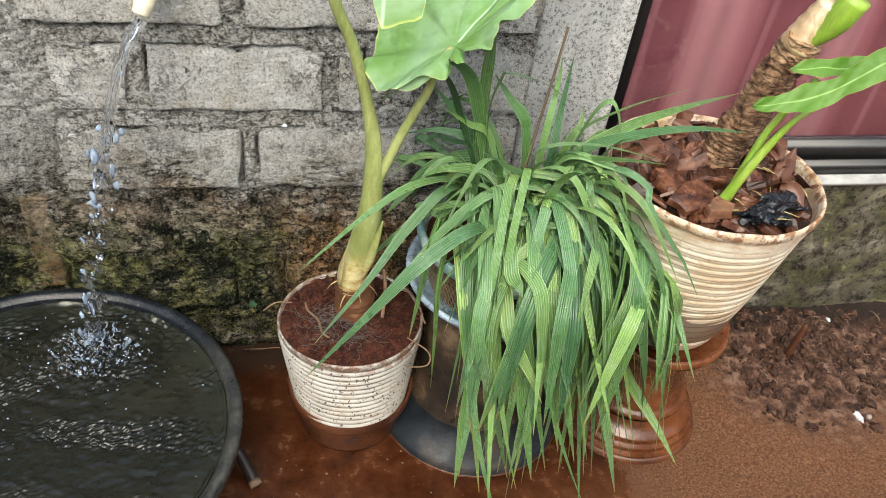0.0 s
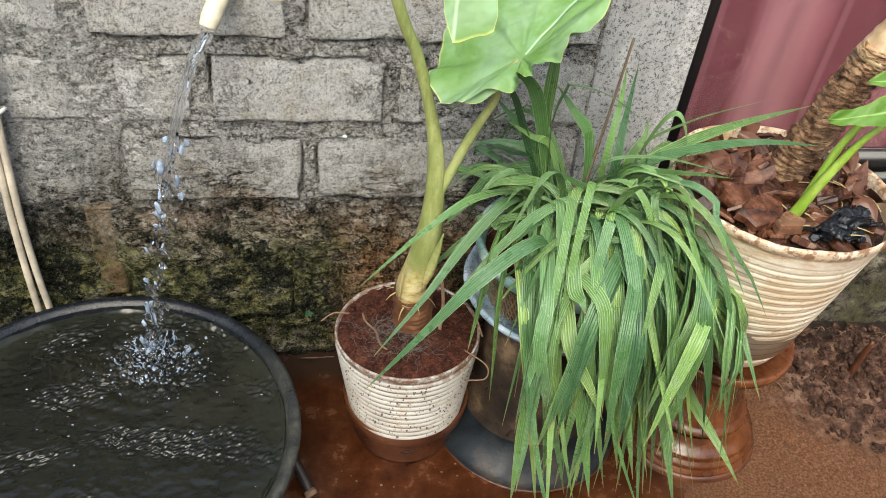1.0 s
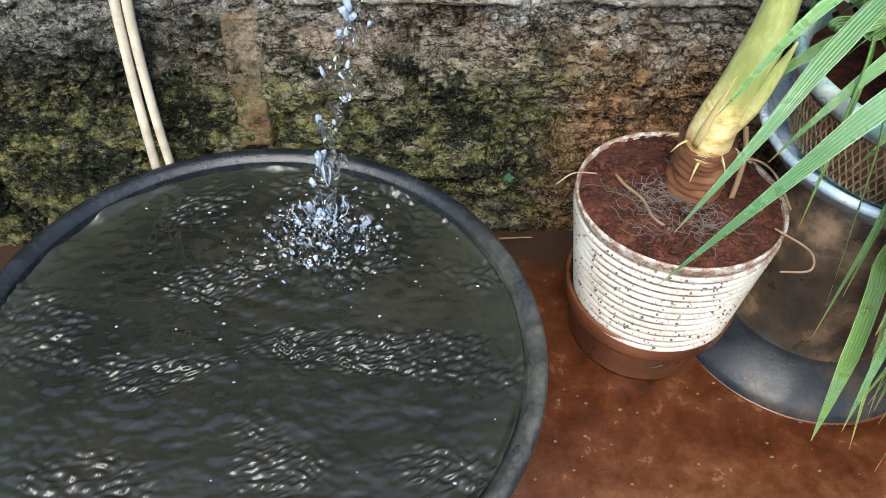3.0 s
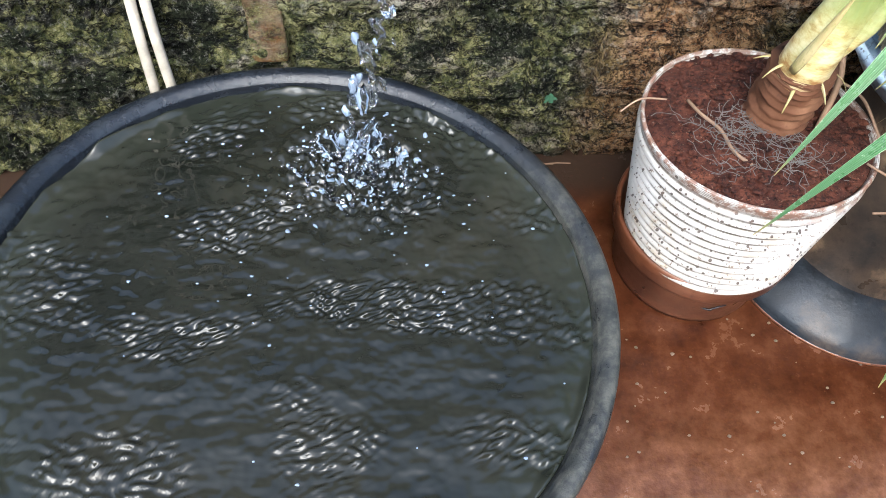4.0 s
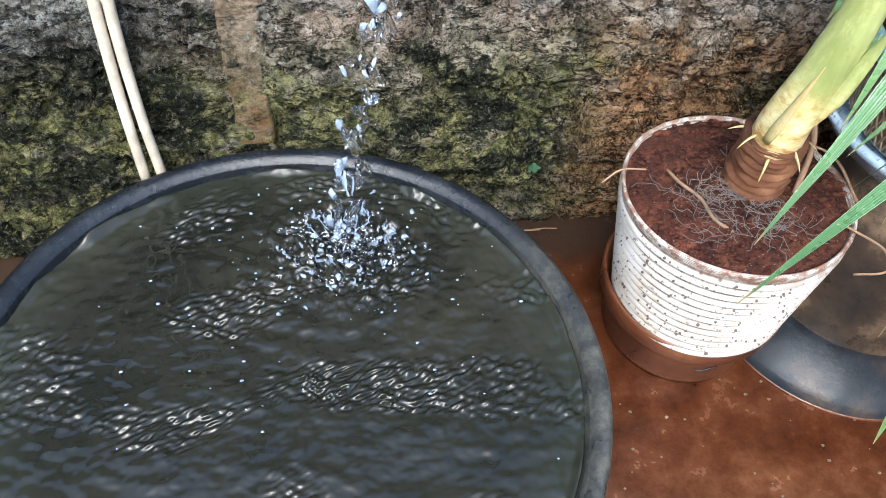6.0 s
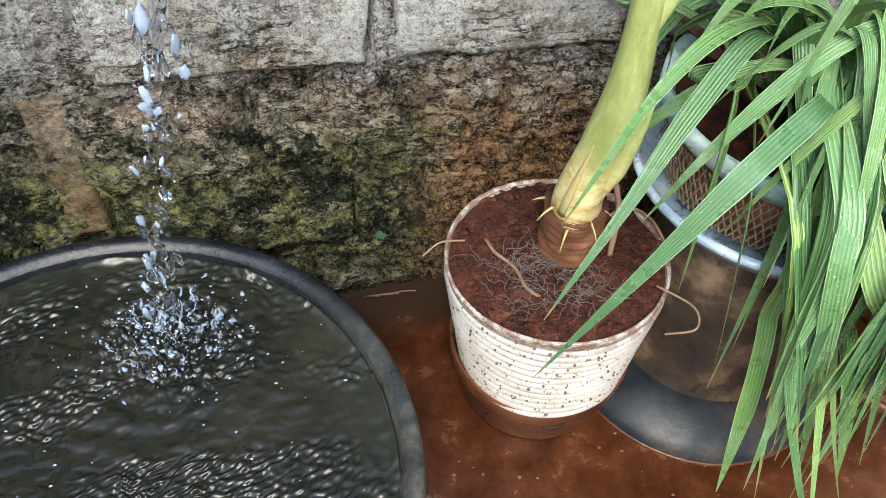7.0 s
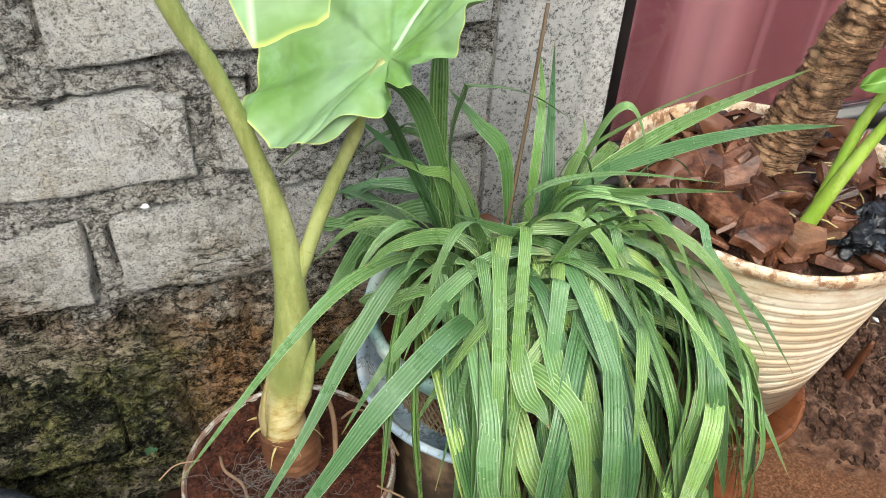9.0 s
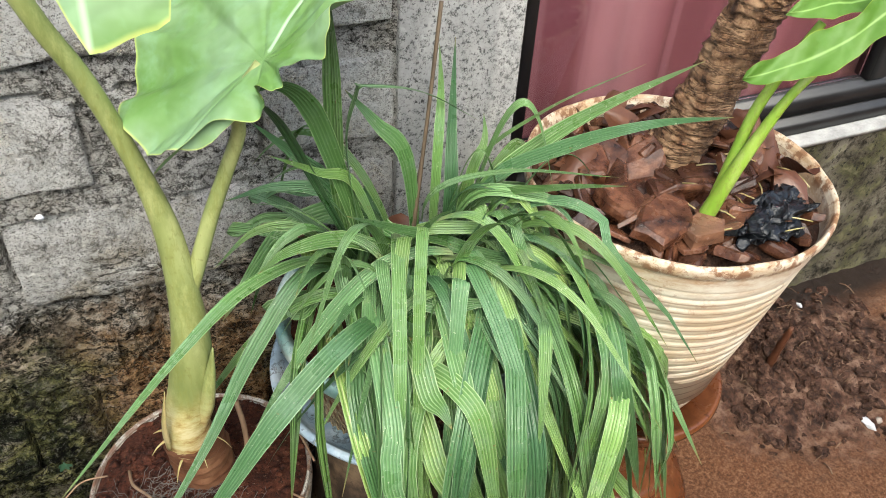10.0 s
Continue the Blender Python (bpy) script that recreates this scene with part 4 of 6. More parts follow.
def water_height(x, y):
    """Rings round the place where the stream falls in, and small wind ripples in drifts."""
    d = math.hypot(x - SPLASH[0], y - SPLASH[1])
    z = 0.0034 * math.exp(-d / 0.13) * math.sin(d * 150 + 2.5 * noise.noise(Vector((x * 14, y * 14, 4))))
    drift = ease(noise.noise(Vector((x * 5.5 + y * 3 + 2, y * 9 - x * 3, 3))), -0.05, 0.25)
    a = x * 190 + y * 430 + 12 * noise.noise(Vector((x * 17, y * 17, 8)))
    z += 0.0014 * drift * math.sin(a) * max(0.0, 0.4 + 1.6 * noise.noise(Vector((x * 38, y * 55, 9))))
    z += 0.0052 * drift * noise.noise(Vector((x * 60 + y * 30, y * 200 - x * 80, 1))) + 0.0021 * noise.noise(Vector((x * 45, y * 70, 1))) + 0.0007 * noise.noise(Vector((x * 110, y * 150, 5))) + 0.0030 * noise.noise(Vector((x * 10, y * 17, 6)))
    # the water creeps up at the rim, and froth stands round the stream
    z += 0.009 * ease(math.hypot(x - TUB[0], y - TUB[1]), TUB_R - 0.046, TUB_R - 0.0312) * max(0.0, 0.45 + 1.7 * noise.noise(Vector((x * 15, y * 15, 12))))
    froth = math.exp(-(d / 0.075) ** 2)
    z += 0.020 * froth * noise.noise(Vector((x * 60, y * 60, 2))) + 0.010 * froth * noise.noise(Vector((x * 130, y * 130, 9))) + 0.016 * math.exp(-(d / 0.03) ** 2)
    return z


SPLASH = (-0.362, 1.085)
WATER = TUB_Z - 0.022
wv, wf = [(TUB[0], TUB[1], WATER + water_height(*TUB))], []
RINGS, SPOKES = 170, 600
for i in range(1, RINGS + 1):
    for k in range(SPOKES):
        a = 2 * math.pi * k / SPOKES
        r = (TUB_R - 0.0312) * i / RINGS * (1 + 0.006 * noise.noise(Vector((math.cos(a) * 1.3, math.sin(a) * 1.3, WATER * 3))))
        x, y = TUB[0] + r * math.cos(a), TUB[1] + r * math.sin(a)
        wv.append((x, y, WATER + water_height(x, y) * (1 if i < RINGS else 0.3)))
for k in range(SPOKES):
    wf.append((0, 1 + k, 1 + (k + 1) % SPOKES))
for i in range(RINGS - 1):
    for k in range(SPOKES):
        m = (k + 1) % SPOKES
        wf.append((1 + i * SPOKES + k, 1 + (i + 1) * SPOKES + k, 1 + (i + 1) * SPOKES + m, 1 + i * SPOKES + m))
tagged(part("water", (wv, wf), "water"), "murky rippled water filling the black tub", "water", kind="structure")

# ---- spout and falling water ----
SPOUT = Vector((-0.196, 1.236, 0.962))
spout = thing("water_pipe", "cream plastic pipe end pouring water from the wall", "pipe")
pipe_path = smooth_path([SPOUT, SPOUT + Vector((0.012, 0.012, 0.026)), SPOUT + Vector((0.028, 0.04, 0.055)), SPOUT + Vector((0.045, 0.13, 0.075))], 6)
part("elbow", tube(pipe_path, [0.0165] * 3 + [0.0185] * (len(pipe_path) - 3), 20), "pvc", spout)
part("collar", tube([SPOUT + Vector((0.030, 0.05, 0.06)), SPOUT + Vector((0.034, 0.07, 0.066))], 0.0225, 20), "pvc", spout)
tagged(part("pipe_scrap", tube(smooth_path([(-0.055, 1.305, 1.085), (-0.072, 1.23, 1.075), (-0.07, 1.165, 1.055), (-0.055, 1.15, 1.06)], 5), [0.012] * 8 + [0.009] * 8, 10, flat=0.5), "pvc"),
              "cream plastic scrap hanging from the wall", "scrap")

fall = thing("falling_water", "thin clear stream of water breaking into drops", "water")
rng = random.Random(5)


def stream_point(t):
    """Where the falling water is after a share t of its drop."""
    h = SPOUT.z - 0.01 - WATER
    return Vector((SPOUT.x + (SPLASH[0] - SPOUT.x) * t, SPOUT.y + (SPLASH[1] - SPOUT.y) * t, SPOUT.z - 0.01 - h * (0.25 * t + 0.75 * t * t)))


pts = [stream_point(0.62 * i / 30) for i in range(31)]
for s, (ox, w) in enumerate(((-0.007, 0.012), (0.006, 0.011), (0.0, 0.009))):
    path = [p + Vector((ox + 0.005 * noise.noise(Vector((i * 0.35, s, 0))), 0.004 * noise.noise(Vector((i * 0.4, s, 5))), 0)) for i, p in enumerate(pts)]
    part("strand", tube(path, [w * (1.0 - 0.55 * i / 30) * (0.75 + 0.5 * abs(noise.noise(Vector((i * 0.9, s * 3, 2))))) for i in range(31)], 10, flat=0.6), "clear", fall)
for k in range(110):
    t = 0.45 + 0.55 * k / 109
    p = stream_point(t) + Vector((rng.gauss(0, 0.012), rng.gauss(0, 0.009), rng.gauss(0, 0.006)))
    r = 0.0018 + 0.0050 * rng.random() ** 1.5
    part("drop", moved(bm_lists(lump(r, (1, rng.uniform(0.6, 1), rng.uniform(1.4, 4.0)), 0.6, k)), p, (rng.uniform(-25, 25), rng.uniform(-25, 25), 0)), "foam" if k % 3 == 0 else "clear", fall)
splash = thing("splash", "bubbling white splash where the stream hits the water", "water")
crown = []
for k in range(520):
    a, d = rng.uniform(0, 6.28), abs(rng.gauss(0, 0.06))
    r = 0.0008 + 0.0031 * rng.random() ** 2
    z = WATER + rng.uniform(0.0, 0.05) * math.exp(-d / 0.03) + 0.002
    crown.append(moved(bm_lists(lump(r, (rng.uniform(0.8, 2.0), 1, rng.uniform(0.5, 1.6)), 0.7, k + 40, 1)), (SPLASH[0] + d * math.cos(a), SPLASH[1] + d * math.sin(a) * 0.8, z), (rng.uniform(-40, 40), rng.uniform(-40, 40), rng.uniform(0, 360))))
tongues = []
for k in range(110):
    a, d = rng.uniform(0, 6.28), 0.010 + 0.065 * rng.random()
    x, y, up = SPLASH[0] + d * math.cos(a), SPLASH[1] + d * math.sin(a), rng.uniform(0.012, 0.050) * math.exp(-d / 0.06)
    lean = Vector((math.cos(a), math.sin(a), 0)) * rng.uniform(0.2, 0.8)
    path = [Vector((x, y, WATER - 0.002)) + (Vector((0, 0, 1)) + lean) * up * t + Vector((rng.gauss(0, 0.002), rng.gauss(0, 0.002), 0)) for t in (0, 0.3, 0.6, 0.85, 1.0)]
    w = rng.uniform(0.0018, 0.0055)
    tongues.append(tube(path, [w * 1.3, w, w * 0.75, w * 0.6, w * 0.25], 7, flat=0.45))
tagged(part("tongue", joined(tongues[::2]), "clear", splash, "thrown-up tongues of water"), kind="stuff")
tagged(part("froth", joined(tongues[1::2]), "foam", splash, "white frothing tongues of water"), kind="stuff")
tagged(part("crown", joined(crown[::3] + crown[1::3]), "clear", splash), kind="stuff")
tagged(part("foam", joined(crown[2::3]), "foam", splash, "white foam drops"), kind="stuff")
bub = []
for k in range(260):
    a, d = rng.uniform(0, 6.28), rng.expovariate(1 / 0.15)
    x, y = SPLASH[0] + d * math.cos(a), SPLASH[1] + d * math.sin(a)
    if math.hypot(x - TUB[0], y - TUB[1]) < TUB_R - 0.048:
        bub.append(moved(bm_lists(lump(rng.uniform(0.0007, 0.0022), (1.4, 1, 0.5), 0.5, k, 1)), (x, y, WATER + 0.001)))
tagged(part("froth_ring", joined(bub), "foam", splash), kind="stuff")

drain = thing("drain_hose", "short dark hose draining the tub onto the floor", "hose")
part("hose", tube(smooth_path([(-0.098, 0.975, 0.075), (-0.062, 0.935, 0.048), (-0.026, 0.868, 0.016)], 6), 0.013, 16, caps=False), "drain", drain)
part("hose_end", tube([Vector((-0.031, 0.878, 0.020)), Vector((-0.025, 0.866, 0.016))], 0.0145, 16), "twig", drain, "rusty hose end")

# ---- conduits on the wall ----
for s in (0, 1):
    o = 0.0175 * s
    cable = thing("conduit", "thin cream plastic conduit running down the wall", "conduit", group="pair of conduits on the wall")
    line = smooth_path([(-0.606 + o, 1.300, 1.45), (-0.622 + o, 1.298, 1.0), (-0.637 + o, 1.296, 0.742), (-0.649 + o, 1.296, 0.50), (-0.652 + o * 1.2, 1.295, 0.33), (-0.650 + o * 1.5, 1.292, 0.205 - 0.004 * s)], 8)
    part("tube", tube(line, 0.0078, 12), "cable", cable)
tie = tagged(part("cable_tie", tube(smooth_path([(-0.662, 1.296, 0.743), (-0.640, 1.284, 0.746), (-0.615, 1.286, 0.750), (-0.605, 1.305, 0.752), (-0.630, 1.311, 0.746), (-0.660, 1.307, 0.741)], 4), 0.0045, 8), "tie"), "white plastic tie binding the two conduits", "cable tie")


# ---- small pot with the broad-leaved plant ----
def tilted(piece, pivot, lean):
    m = Matrix.Translation(pivot) @ lean @ Matrix.Translation(-Vector(pivot))
    return [m @ Vector(v) for v in piece[0]], *piece[1:]


SP = (0.199, 1.053)
outer = thing("brown_pot", "cracked brown plastic pot holding the speckled white pot", "pot")
part("body", lathe([(0.0, 0.004), (0.112, 0.004), (0.121, 0.0), (0.124, 0.010), (0.131, 0.078), (0.134, 0.084), (0.143, 0.089), (0.1465, 0.096), (0.150, 0.128), (0.1485, 0.134), (0.144, 0.135), (0.141, 0.128), (0.120, 0.02), (0.0, 0.02)], 72, (0.205, 1.068), 0.01), "brown_clay", outer)
part("crack", tube([Vector((0.179, 0.943, 0.053)), Vector((0.194, 0.939, 0.050)), Vector((0.202, 0.938, 0.058)), Vector((0.218, 0.939, 0.062))], [0.001, 0.0022, 0.0016, 0.0008], 6), "char", outer, "dark crack in the side")

pot = thing("speckled_pot", "white ribbed plastic pot speckled with red earth", "pot")
rib = [(0.0, 0.108), (0.120, 0.108)]
N = 13
for k in range(N * 4 + 1):
    f = k / (N * 4)
    rib.append((0.131 + 0.029 * f + 0.0040 * math.sin(k * math.pi / 2), 0.122 + 0.211 * f))
LEAN = Matrix.Rotation(radians(-3.4), 4, Vector((0.75, 0.65, 0)))
part("body", tilted(turned(rib, 96, SP, 0.012), (SP[0], SP[1], 0.2), LEAN), "white_pot", pot)
part("rim", tilted(turned([rib[-1], (0.161, 0.339), (0.1625, 0.345), (0.160, 0.349), (0.157, 0.347), (0.154, 0.330), (0.126, 0.125), (0.0, 0.12)], 96, SP, 0.012), (SP[0], SP[1], 0.2), LEAN), "white_pot", pot, "earth-stained pot rim")


def soil_disc(centre, radius, z, bumps, rings=22, spokes=64, rise=0.0):
    vs, fs = [(centre[0], centre[1], z + rise)], []
    for i in range(1, rings + 1):
        for k in range(spokes):
            a, r = 2 * math.pi * k / spokes, radius * i / rings
            x, y = centre[0] + r * math.cos(a), centre[1] + r * math.sin(a)
            h = bumps * (noise.noise(Vector((x * 28, y * 28, 3))) + 0.6 * noise.noise(Vector((x * 75, y * 75, 9)))) + rise * (1 - (r / radius) ** 2)
            vs.append((x, y, z + h))
    for k in range(spokes):
        fs.append((0, 1 + k, 1 + (k + 1) % spokes))
    for i in range(rings - 1):
        for k in range(spokes):
            m = (k + 1) % spokes
            fs.append((1 + i * spokes + k, 1 + (i + 1) * spokes + k, 1 + (i + 1) * spokes + m, 1 + i * spokes + m))
    return vs, fs


soil = thing("potting_soil", "damp red-brown potting soil with fine roots", "soil")
part("surface", tilted(soil_disc(SP, 0.155, 0.341, 0.006, rise=0.028), (SP[0], SP[1], 0.2), LEAN), "pot_soil", soil)
crumbs = []
for k in range(900):
    a, r = rng.uniform(0, 6.28), 0.15 * math.sqrt(rng.random())
    crumbs.append(moved(bm_lists(lump(0.0012 + 0.0055 * rng.random() ** 3, (1.3, 1, 0.7), 0.9, k, 1)), (SP[0] + r * math.cos(a), SP[1] + r * math.sin(a), 0.345 + 0.028 * (1 - (r / 0.155) ** 2))))
tagged(part("crumb_layer", tilted(joined(crumbs), (SP[0], SP[1], 0.2), LEAN), "pot_soil", soil), kind="stuff")
fine = []
for k in range(150):
    a, r = rng.uniform(0, 6.28), (0.062 if k < 95 else 0.10) * math.sqrt(rng.random())
    p = Vector((SP[0] - 0.035 + r * math.cos(a), SP[1] - 0.045 + r * math.sin(a) * 0.9, 0.371 + rng.uniform(0, 0.010) - 0.9 * r * r))
    d = rng.uniform(0, 6.28)
    line = [p]
    for s in range(6):
        d += rng.gauss(0, 0.8)
        p = p + Vector((0.009 * math.cos(d), 0.009 * math.sin(d), rng.gauss(0, 0.0025)))
        line.append(p)
    fine.append(tube(line, 0.00045, 4, caps=False))
tagged(part("root_tangle", joined(fine), "fine_root", soil, "tangle of pale grey fine roots"), kind="stuff")
for line, r in (
    (((0.095, 1.092, 0.362), (0.098, 1.057, 0.372), (0.118, 1.027, 0.370), (0.124, 0.992, 0.368), (0.145, 0.972, 0.362)), 0.0024),
    (((0.280, 1.102, 0.360), (0.310, 1.099, 0.382), (0.340, 1.072, 0.376), (0.355, 1.017, 0.350)), 0.0022),
    (((0.065, 1.095, 0.362), (0.030, 1.099, 0.360), (0.003, 1.091, 0.345)), 0.0014),
    (((0.305, 0.967, 0.362), (0.345, 0.927, 0.355), (0.338, 0.899, 0.345), (0.295, 0.902, 0.340)), 0.0017),
    (((0.258, 1.027, 0.355), (0.263, 1.047, 0.430), (0.260, 1.072, 0.470)), 0.0042),
):
    part("root", tube(smooth_path(line, 6), r, 8), "root", soil, "pale bare root")


def blade_strip(path, width, fold=0.25, twist=0.0, tip=0.35, root=0.35, across=4, side0=None):
    """A ribbon leaf along a path: pleated along its length, tapering to both ends."""
    vs, fs, uv = [], [], []
    n = len(path)
    side = side0 or Vector((1, 0, 0))
    for i, p in enumerate(path):
        t = i / (n - 1)
        d = (path[min(i + 1, n - 1)] - path[max(i - 1, 0)]).normalized()
        side = side - d * side.dot(d)
        side = side.normalized() if side.length > 1e-4 else d.orthogonal().normalized()
        s = (Matrix.Rotation(twist * t, 3, d) @ side)
        up = s.cross(d)
        w = width * min(1.0, root + (1 - root) * min(t / 0.3, 1.0)) * (1.0 if t < 1 - tip else max(0.03, (1 - (t - 1 + tip) / tip) ** 0.85))
        for k in range(across + 1):
            f = k / across * 2 - 1
            pleat = fold * (abs(f) - 0.5) * 0.5 + 0.10 * (0.5 if k % 2 else -0.5)
            vs.append(p + s * (f * w / 2) + up * (pleat * w / 2))
            uv.append((k / across, t))
    for i in range(n - 1):
        for k in range(across):
            a = i * (across + 1) + k
            fs.append((a, a + 1, a + across + 2, a + across + 1))
    return vs, fs, uv


def broad_leaf(sinus, tip_dir, side_dir, length, half, lobe, cup, seed, rows=40, cols=18, edges=None, curl=0.0):
    """A heart-shaped leaf: its midrib runs from the stalk along tip_dir, two lobes reach back.
    edges may give each side its own reach by angle from the midrib; curl turns one side up."""
    t, s = Vector(tip_dir).normalized(), Vector(side_dir)
    s = (s - t * s.dot(t)).normalized()
    nrm = s.cross(t)
    vs, fs, uv = [], [], []
    angles = [math.pi * (i / (rows * 2)) for i in range(-rows * 2, rows * 2 + 1)]
    for a in angles:
        b = abs(a) / math.pi
        # outline: long towards the tip, round at the sides, lobed behind, notched at the stalk
        r = length * (1 - ease(b, 0.0, 0.5)) ** 1.2 + half * ease(b, 0.0, 0.42) * (1 - ease(b, 0.55, 0.8)) + lobe * ease(b, 0.46, 0.76) * (1 - ease(b, 0.83, 0.99))
        if edges:
            knots = edges[0] if a < 0 else edges[1]
            r = float(np.interp(b * 180, knots[0::2], knots[1::2]))
        r = max(r, 0.012)
        wavy = 0.4 if edges else 1.0
        r *= 1 + wavy * (0.03 * math.sin(a * 9 + seed) + 0.016 * math.sin(a * 23 + seed * 3))
        for k in range(cols + 1):
            f = k / cols
            along, acr = math.cos(a) * r * f, math.sin(a) * r * f
            if edges and a > 0:
                # the near lobe is folded back across the midrib
                acr -= 0.36 * max(0.0, -along) * ease(b, 0.78, 0.93)
            ribs = 0.5 + 0.5 * math.cos(a * 10)
            lift = cup * (acr / half) ** 2 * half + 0.010 * f * math.sin(a * 11 + seed) * f + 0.003 * f ** 4 * math.sin(a * 27 + seed * 2) - 0.0025 * (ribs ** 6) * math.sin(f * math.pi) - 0.10 * length * (along / length) ** 2 * (1 if along > 0 else 0.6)
            vs.append(Vector(sinus) + t * along + s * acr + nrm * (lift + (curl * max(acr, 0.0) * (1.0 if along > -0.04 else 0.2) + (0.10 * max(0.0, -along) * ease(b, 0.78, 0.93) if edges and a > 0 else 0.0)) + 0.006 * noise.noise(Vector((along * 18, acr * 18, seed)))))
            vein = max(math.exp(-(acr / 0.006) ** 2) if along > 0 else 0.0, 0.55 * math.exp(-((1 - ribs) / 0.018) ** 2))
            uv.append((min(vein, 1.0), f))
    c = cols + 1
    for i in range(len(angles) - 1):
        for k in range(cols):
            q = i * c + k
            fs.append((q, q + 1, q + c + 1, q + c))
    return vs, fs, uv


taro = thing("elephant_ear_plant", "elephant ear plant with a thick yellow-green stem", "plant")
trunk_line = smooth_path([(0.202, 1.054, 0.345), (0.195, 1.041, 0.430), (0.187, 1.030, 0.500), (0.203, 1.032, 0.577), (0.215, 1.036, 0.652), (0.217, 1.044, 0.740), (0.212, 1.052, 0.821), (0.193, 1.060, 0.910), (0.166, 1.067, 0.999), (0.134, 1.070, 1.073), (0.09, 1.06, 1.22), (0.09, 1.03, 1.36), (0.14, 0.97, 1.42), (0.20, 0.89, 1.365)], 8)
tr = []
for i, p in enumerate(trunk_line):
    tr.append(0.034 - 0.007 * ease(p.z, 0.43, 0.60) - 0.010 * ease(p.z, 0.58, 0.78) - 0.0065 * ease(p.z, 0.76, 0.92))
part("stem", tube(trunk_line, tr, 18), "stem", taro)
base_line = smooth_path([(0.202, 1.055, 0.345), (0.198, 1.046, 0.410), (0.193, 1.039, 0.462), (0.191, 1.037, 0.480)], 12)
bv, bf = tube(base_line, [0.0415 - 0.00008 * i + 0.0018 * math.sin(i * 2.1) + 0.001 * math.sin(i * 0.9) - (0.006 if i > 34 else 0.0) for i in range(len(base_line))], 28)
part("stem_base", ([Vector(v) + jitter(v, 55, 0.004) + jitter(v, 160, 0.0015) for v in bv], bf), "ring_base", taro, "ringed red-brown stem base")
part("sheath", tube(smooth_path([(0.200, 1.022, 0.500), (0.216, 1.012, 0.555), (0.228, 1.006, 0.610), (0.236, 1.004, 0.655)], 6), [0.014 + 0.0003 * i if i < 6 else 0.0158 - 0.0012 * (i - 6) for i in range(19)], 16, flat=0.7), "stem", taro, "torn yellow-green sheath")
part("sheath", tube(smooth_path([(0.158, 1.012, 0.485), (0.160, 1.000, 0.545), (0.170, 0.996, 0.610)], 6), [0.006, 0.0065, 0.007, 0.007, 0.0065, 0.006, 0.0055, 0.005, 0.0045, 0.0035, 0.0025, 0.0015, 0.001], 8, flat=0.5), "sheath", taro, "pale peeling leaf sheath")
for k in range(5):
    a = 2.6 + 0.75 * k
    b0 = Vector((0.192 + 0.037 * math.cos(a), 1.038 + 0.037 * math.sin(a), 0.470 + 0.012 * math.sin(k * 2.2)))
    part("dry_wisp", tube(smooth_path([b0, b0 + Vector((math.cos(a) * 0.012, math.sin(a) * 0.012, -0.006)), b0 + Vector((math.cos(a) * 0.022, math.sin(a) * 0.022, -0.014 - 0.004 * (k % 3)))], 4), [0.0024, 0.0026, 0.0024, 0.002, 0.0018, 0.0015, 0.0012, 0.001, 0.0005], 6, flat=0.3), "sheath", taro, "dry pale sheath scrap")
side_line = smooth_path([(0.210, 1.046, 0.690), (0.224, 1.044, 0.720), (0.239, 1.044, 0.757), (0.263, 1.042, 0.825), (0.286, 1.038, 0.883), (0.302, 1.020, 0.940), (0.300, 0.995, 0.990), (0.328, 1.000, 1.024)], 7)
part("side_stalk", tube(side_line, [0.0115 - 0.0050 * i / (len(side_line) - 1) for i in range(len(side_line))], 12), "stem", taro)
part("leaf", broad_leaf((0.331, 0.999, 1.028), (0.67, 0.44, 0.60), (0.40, -0.90, 0.10), 0.30, 0.19, 0.16, 0.03, 1.0, rows=60, cols=24, curl=0.35,
                                 edges=((0, 0.30, 25, 0.265, 60, 0.215, 90, 0.19, 112, 0.178, 130, 0.178, 145, 0.160, 156, 0.135, 166, 0.115, 174, 0.095, 180, 0.05),
                                        (0, 0.30, 20, 0.24, 45, 0.155, 65, 0.115, 90, 0.094, 110, 0.066, 130, 0.055, 150, 0.062, 163, 0.085, 171, 0.125, 176, 0.152, 179, 0.145, 180, 0.05))), "taro", taro, "broad glaucous green leaf")
part("leaf", broad_leaf((0.205, 0.885, 1.36), (-0.030, -0.022, -0.205), (0.90, 0.35, 0.0), 0.236, 0.048, 0.045, -0.10, 2.2,
                        edges=((0, 0.236, 4, 0.205, 10, 0.13, 30, 0.065, 90, 0.045, 150, 0.040, 180, 0.02), (0, 0.236, 13, 0.228, 19, 0.17, 40, 0.08, 90, 0.045, 150, 0.040, 180, 0.02))), "taro", taro, "broad glaucous green leaf")

# ---- grass-like plant in the teal pot on the grey pot ----
GP, BP = (0.540, 1.098), (0.938, 1.031)
grey = thing("grey_pot", "upturned wet grey pot standing on the floor", "pot")
part("body", lathe([(0.0, 0.375), (0.125, 0.375), (0.132, 0.368), (0.150, 0.16), (0.158, 0.10), (0.166, 0.085)], 72, (0.518, 1.075), 0.012), "grey_clay", grey, "mottled grey-brown pot wall")
part("brim", lathe([(0.166, 0.085), (0.170, 0.07), (0.218, 0.030), (0.230, 0.022), (0.236, 0.008), (0.235, -0.05), (0.22, -0.05), (0.2, 0.0), (0.16, 0.06)], 72, (0.518, 1.075), 0.012), "blue_clay", grey, "wide wet blue-grey brim")
